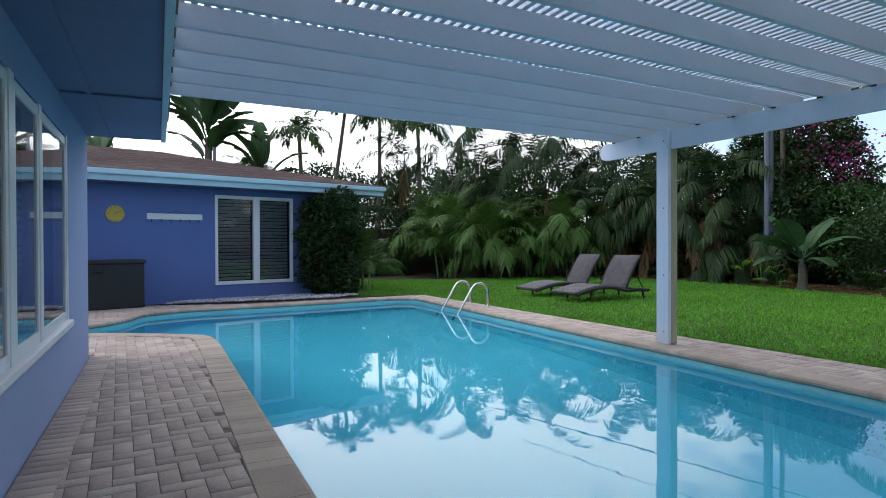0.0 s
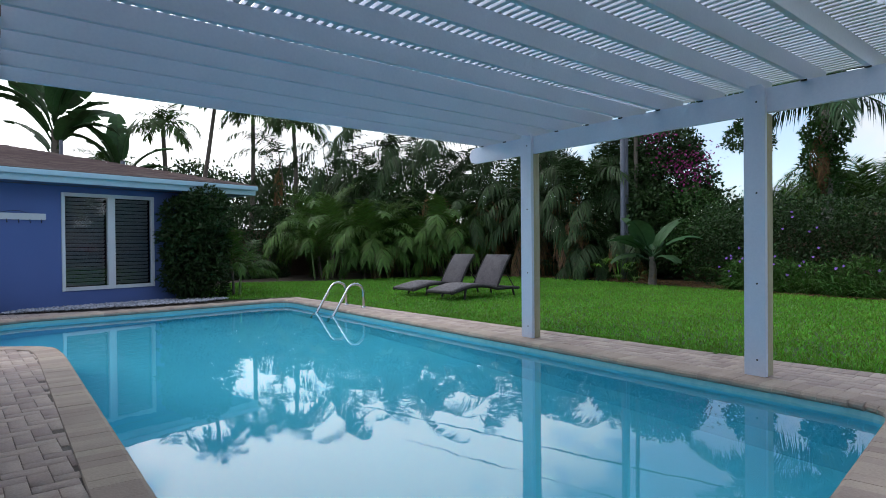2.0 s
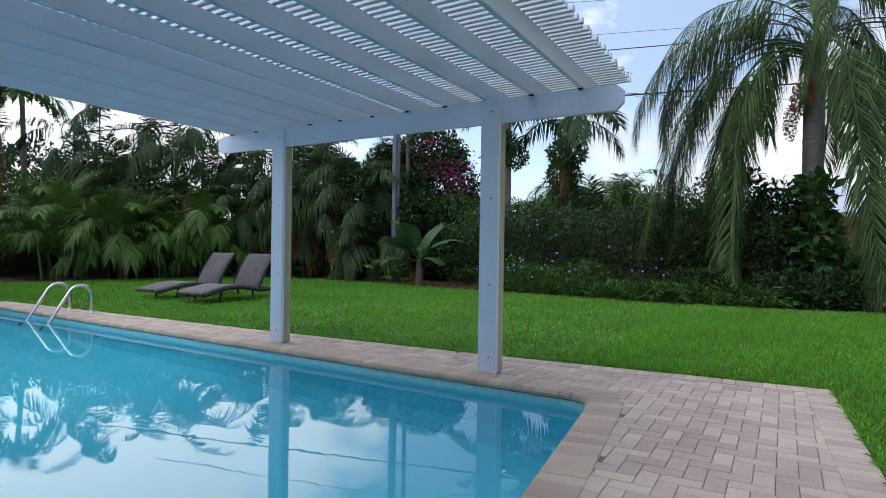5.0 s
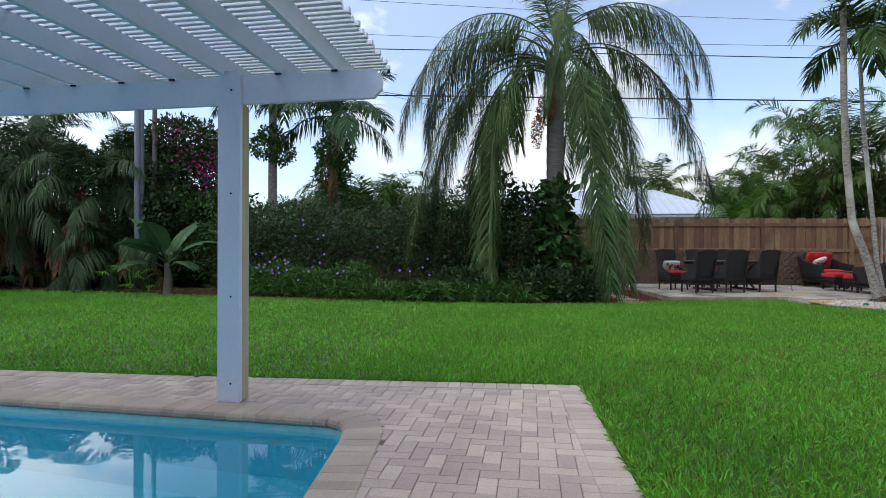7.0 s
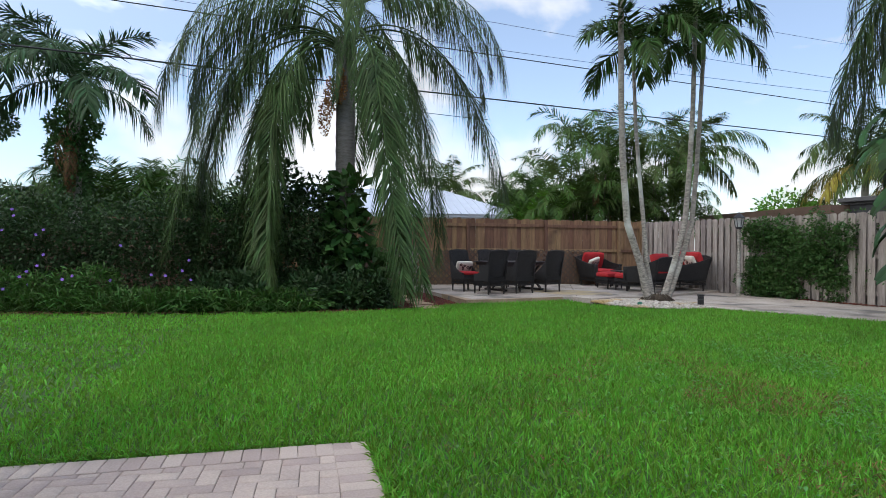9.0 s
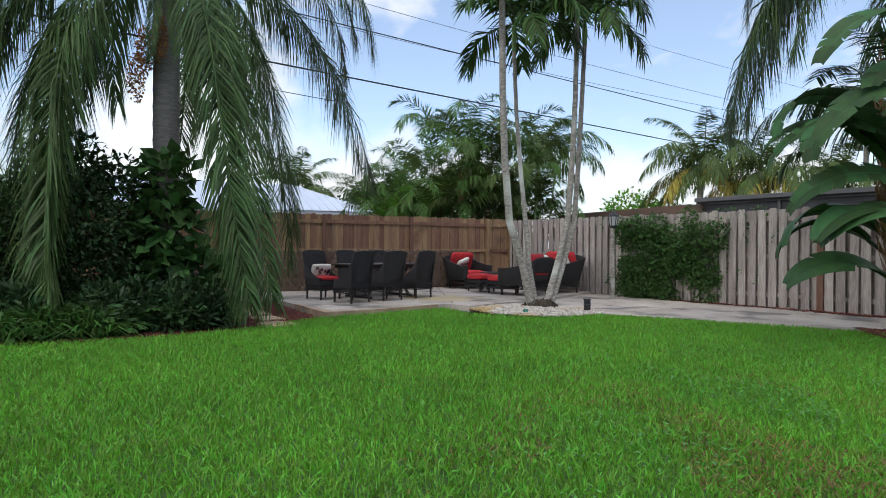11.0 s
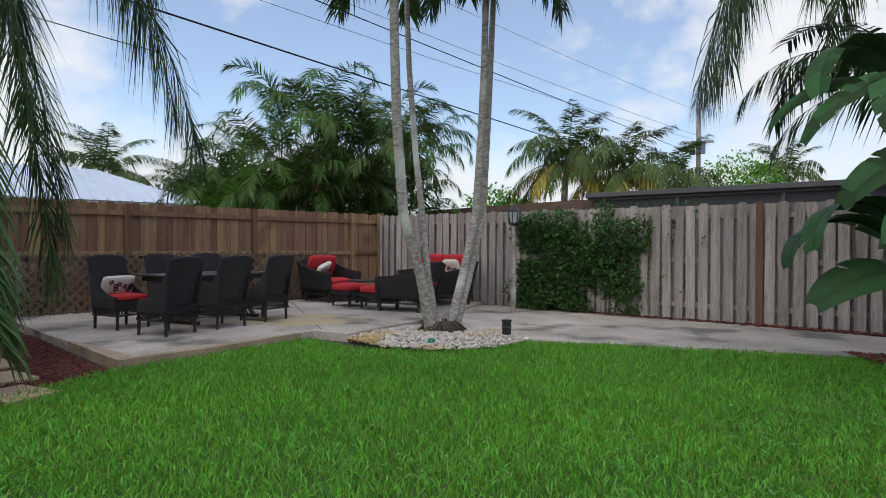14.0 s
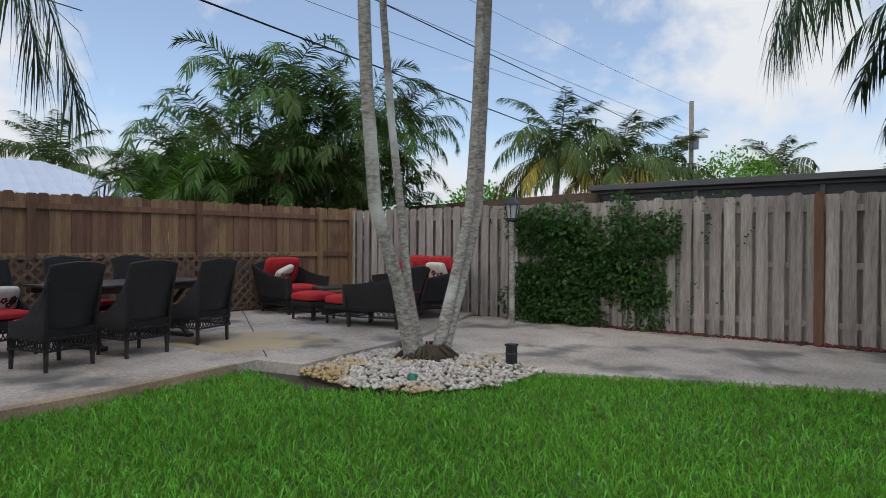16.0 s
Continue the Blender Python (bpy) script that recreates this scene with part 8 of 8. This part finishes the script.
# shaggy edge of turf along the pavers
lv = Leaves()
for (ax, ay), (bx, by) in lines[:6]:
    L = math.hypot(bx - ax, by - ay)
    n = int(L * 420)
    f = gr.rand(n)
    d = np.array([bx - ax, by - ay]) / L
    off = np.array([d[1], -d[0]])
    p = np.stack([ax + (bx - ax) * f, ay + (by - ay) * f], axis=1) + off * gr.uniform(0.0, 0.07, (n, 1))
    el = gr.uniform(0.4, 1.3, n)
    az = gr.uniform(0, 6.283, n)
    way = np.stack([np.cos(az) * np.cos(el), np.sin(az) * np.cos(el), np.sin(el)], axis=1)
    lv.blades(np.concatenate([p, np.full((n, 1), -0.01)], axis=1), way, spread_dirs(n, gr), gr.uniform(0.05, 0.12, n), 0.007, bend=0.35)
tagged(new("turf_edge", lv.mesh("turf_edge", M["grass"])), "shaggy turf edge beside the pavers", "grass", kind="stuff")
# clover and dry tufts in the thin part of the lawn
lv = Leaves()
n = 9000
p = np.stack([gr.normal(6.8, 1.9, n), gr.normal(-4.6, 1.3, n)], axis=1)
p = p[inside_many(p, LAWN)]
pn = np.array([noise.noise(Vector((x * 1.3, y * 1.3, 2.0))) for x, y in p])
p = p[pn > 0.05]
n = len(p)
az = gr.uniform(0, 6.283, n)
way = np.stack([np.cos(az), np.sin(az), gr.uniform(0.0, 0.5, n)], axis=1)
lv.ovals(np.concatenate([p, gr.uniform(0.03, 0.075, (n, 1))], axis=1), unit(way), np.tile([0, 0, 1.0], (n, 1)), gr.uniform(0.02, 0.04, n), 0.022)
tagged(new("clover", lv.mesh("clover", M["weed"])), "low clover weeds in the thin lawn", "weeds", kind="stuff")
lv = Leaves()
n = 22000
p = np.stack([gr.normal(6.6, 1.5, n), gr.normal(-3.4, 1.3, n)], axis=1)
p = p[inside_many(p, LAWN)]
pn = np.array([noise.noise(Vector((x * 1.1, y * 1.1, 7.0))) for x, y in p])
p = p[pn > 0.12]
n = len(p)
az, el = gr.uniform(0, 6.283, n), gr.uniform(0.1, 1.2, n)
lv.blades(np.concatenate([p, np.full((n, 1), 0.01)], axis=1), np.stack([np.cos(az) * np.cos(el), np.sin(az) * np.cos(el), np.sin(el)], axis=1), spread_dirs(n, gr), gr.uniform(0.04, 0.1, n), 0.006, bend=0.3)
tagged(new("dry_grass", lv.mesh("dry_grass", M["dead"])), "dry brown straw in the thin lawn", "grass", kind="stuff")
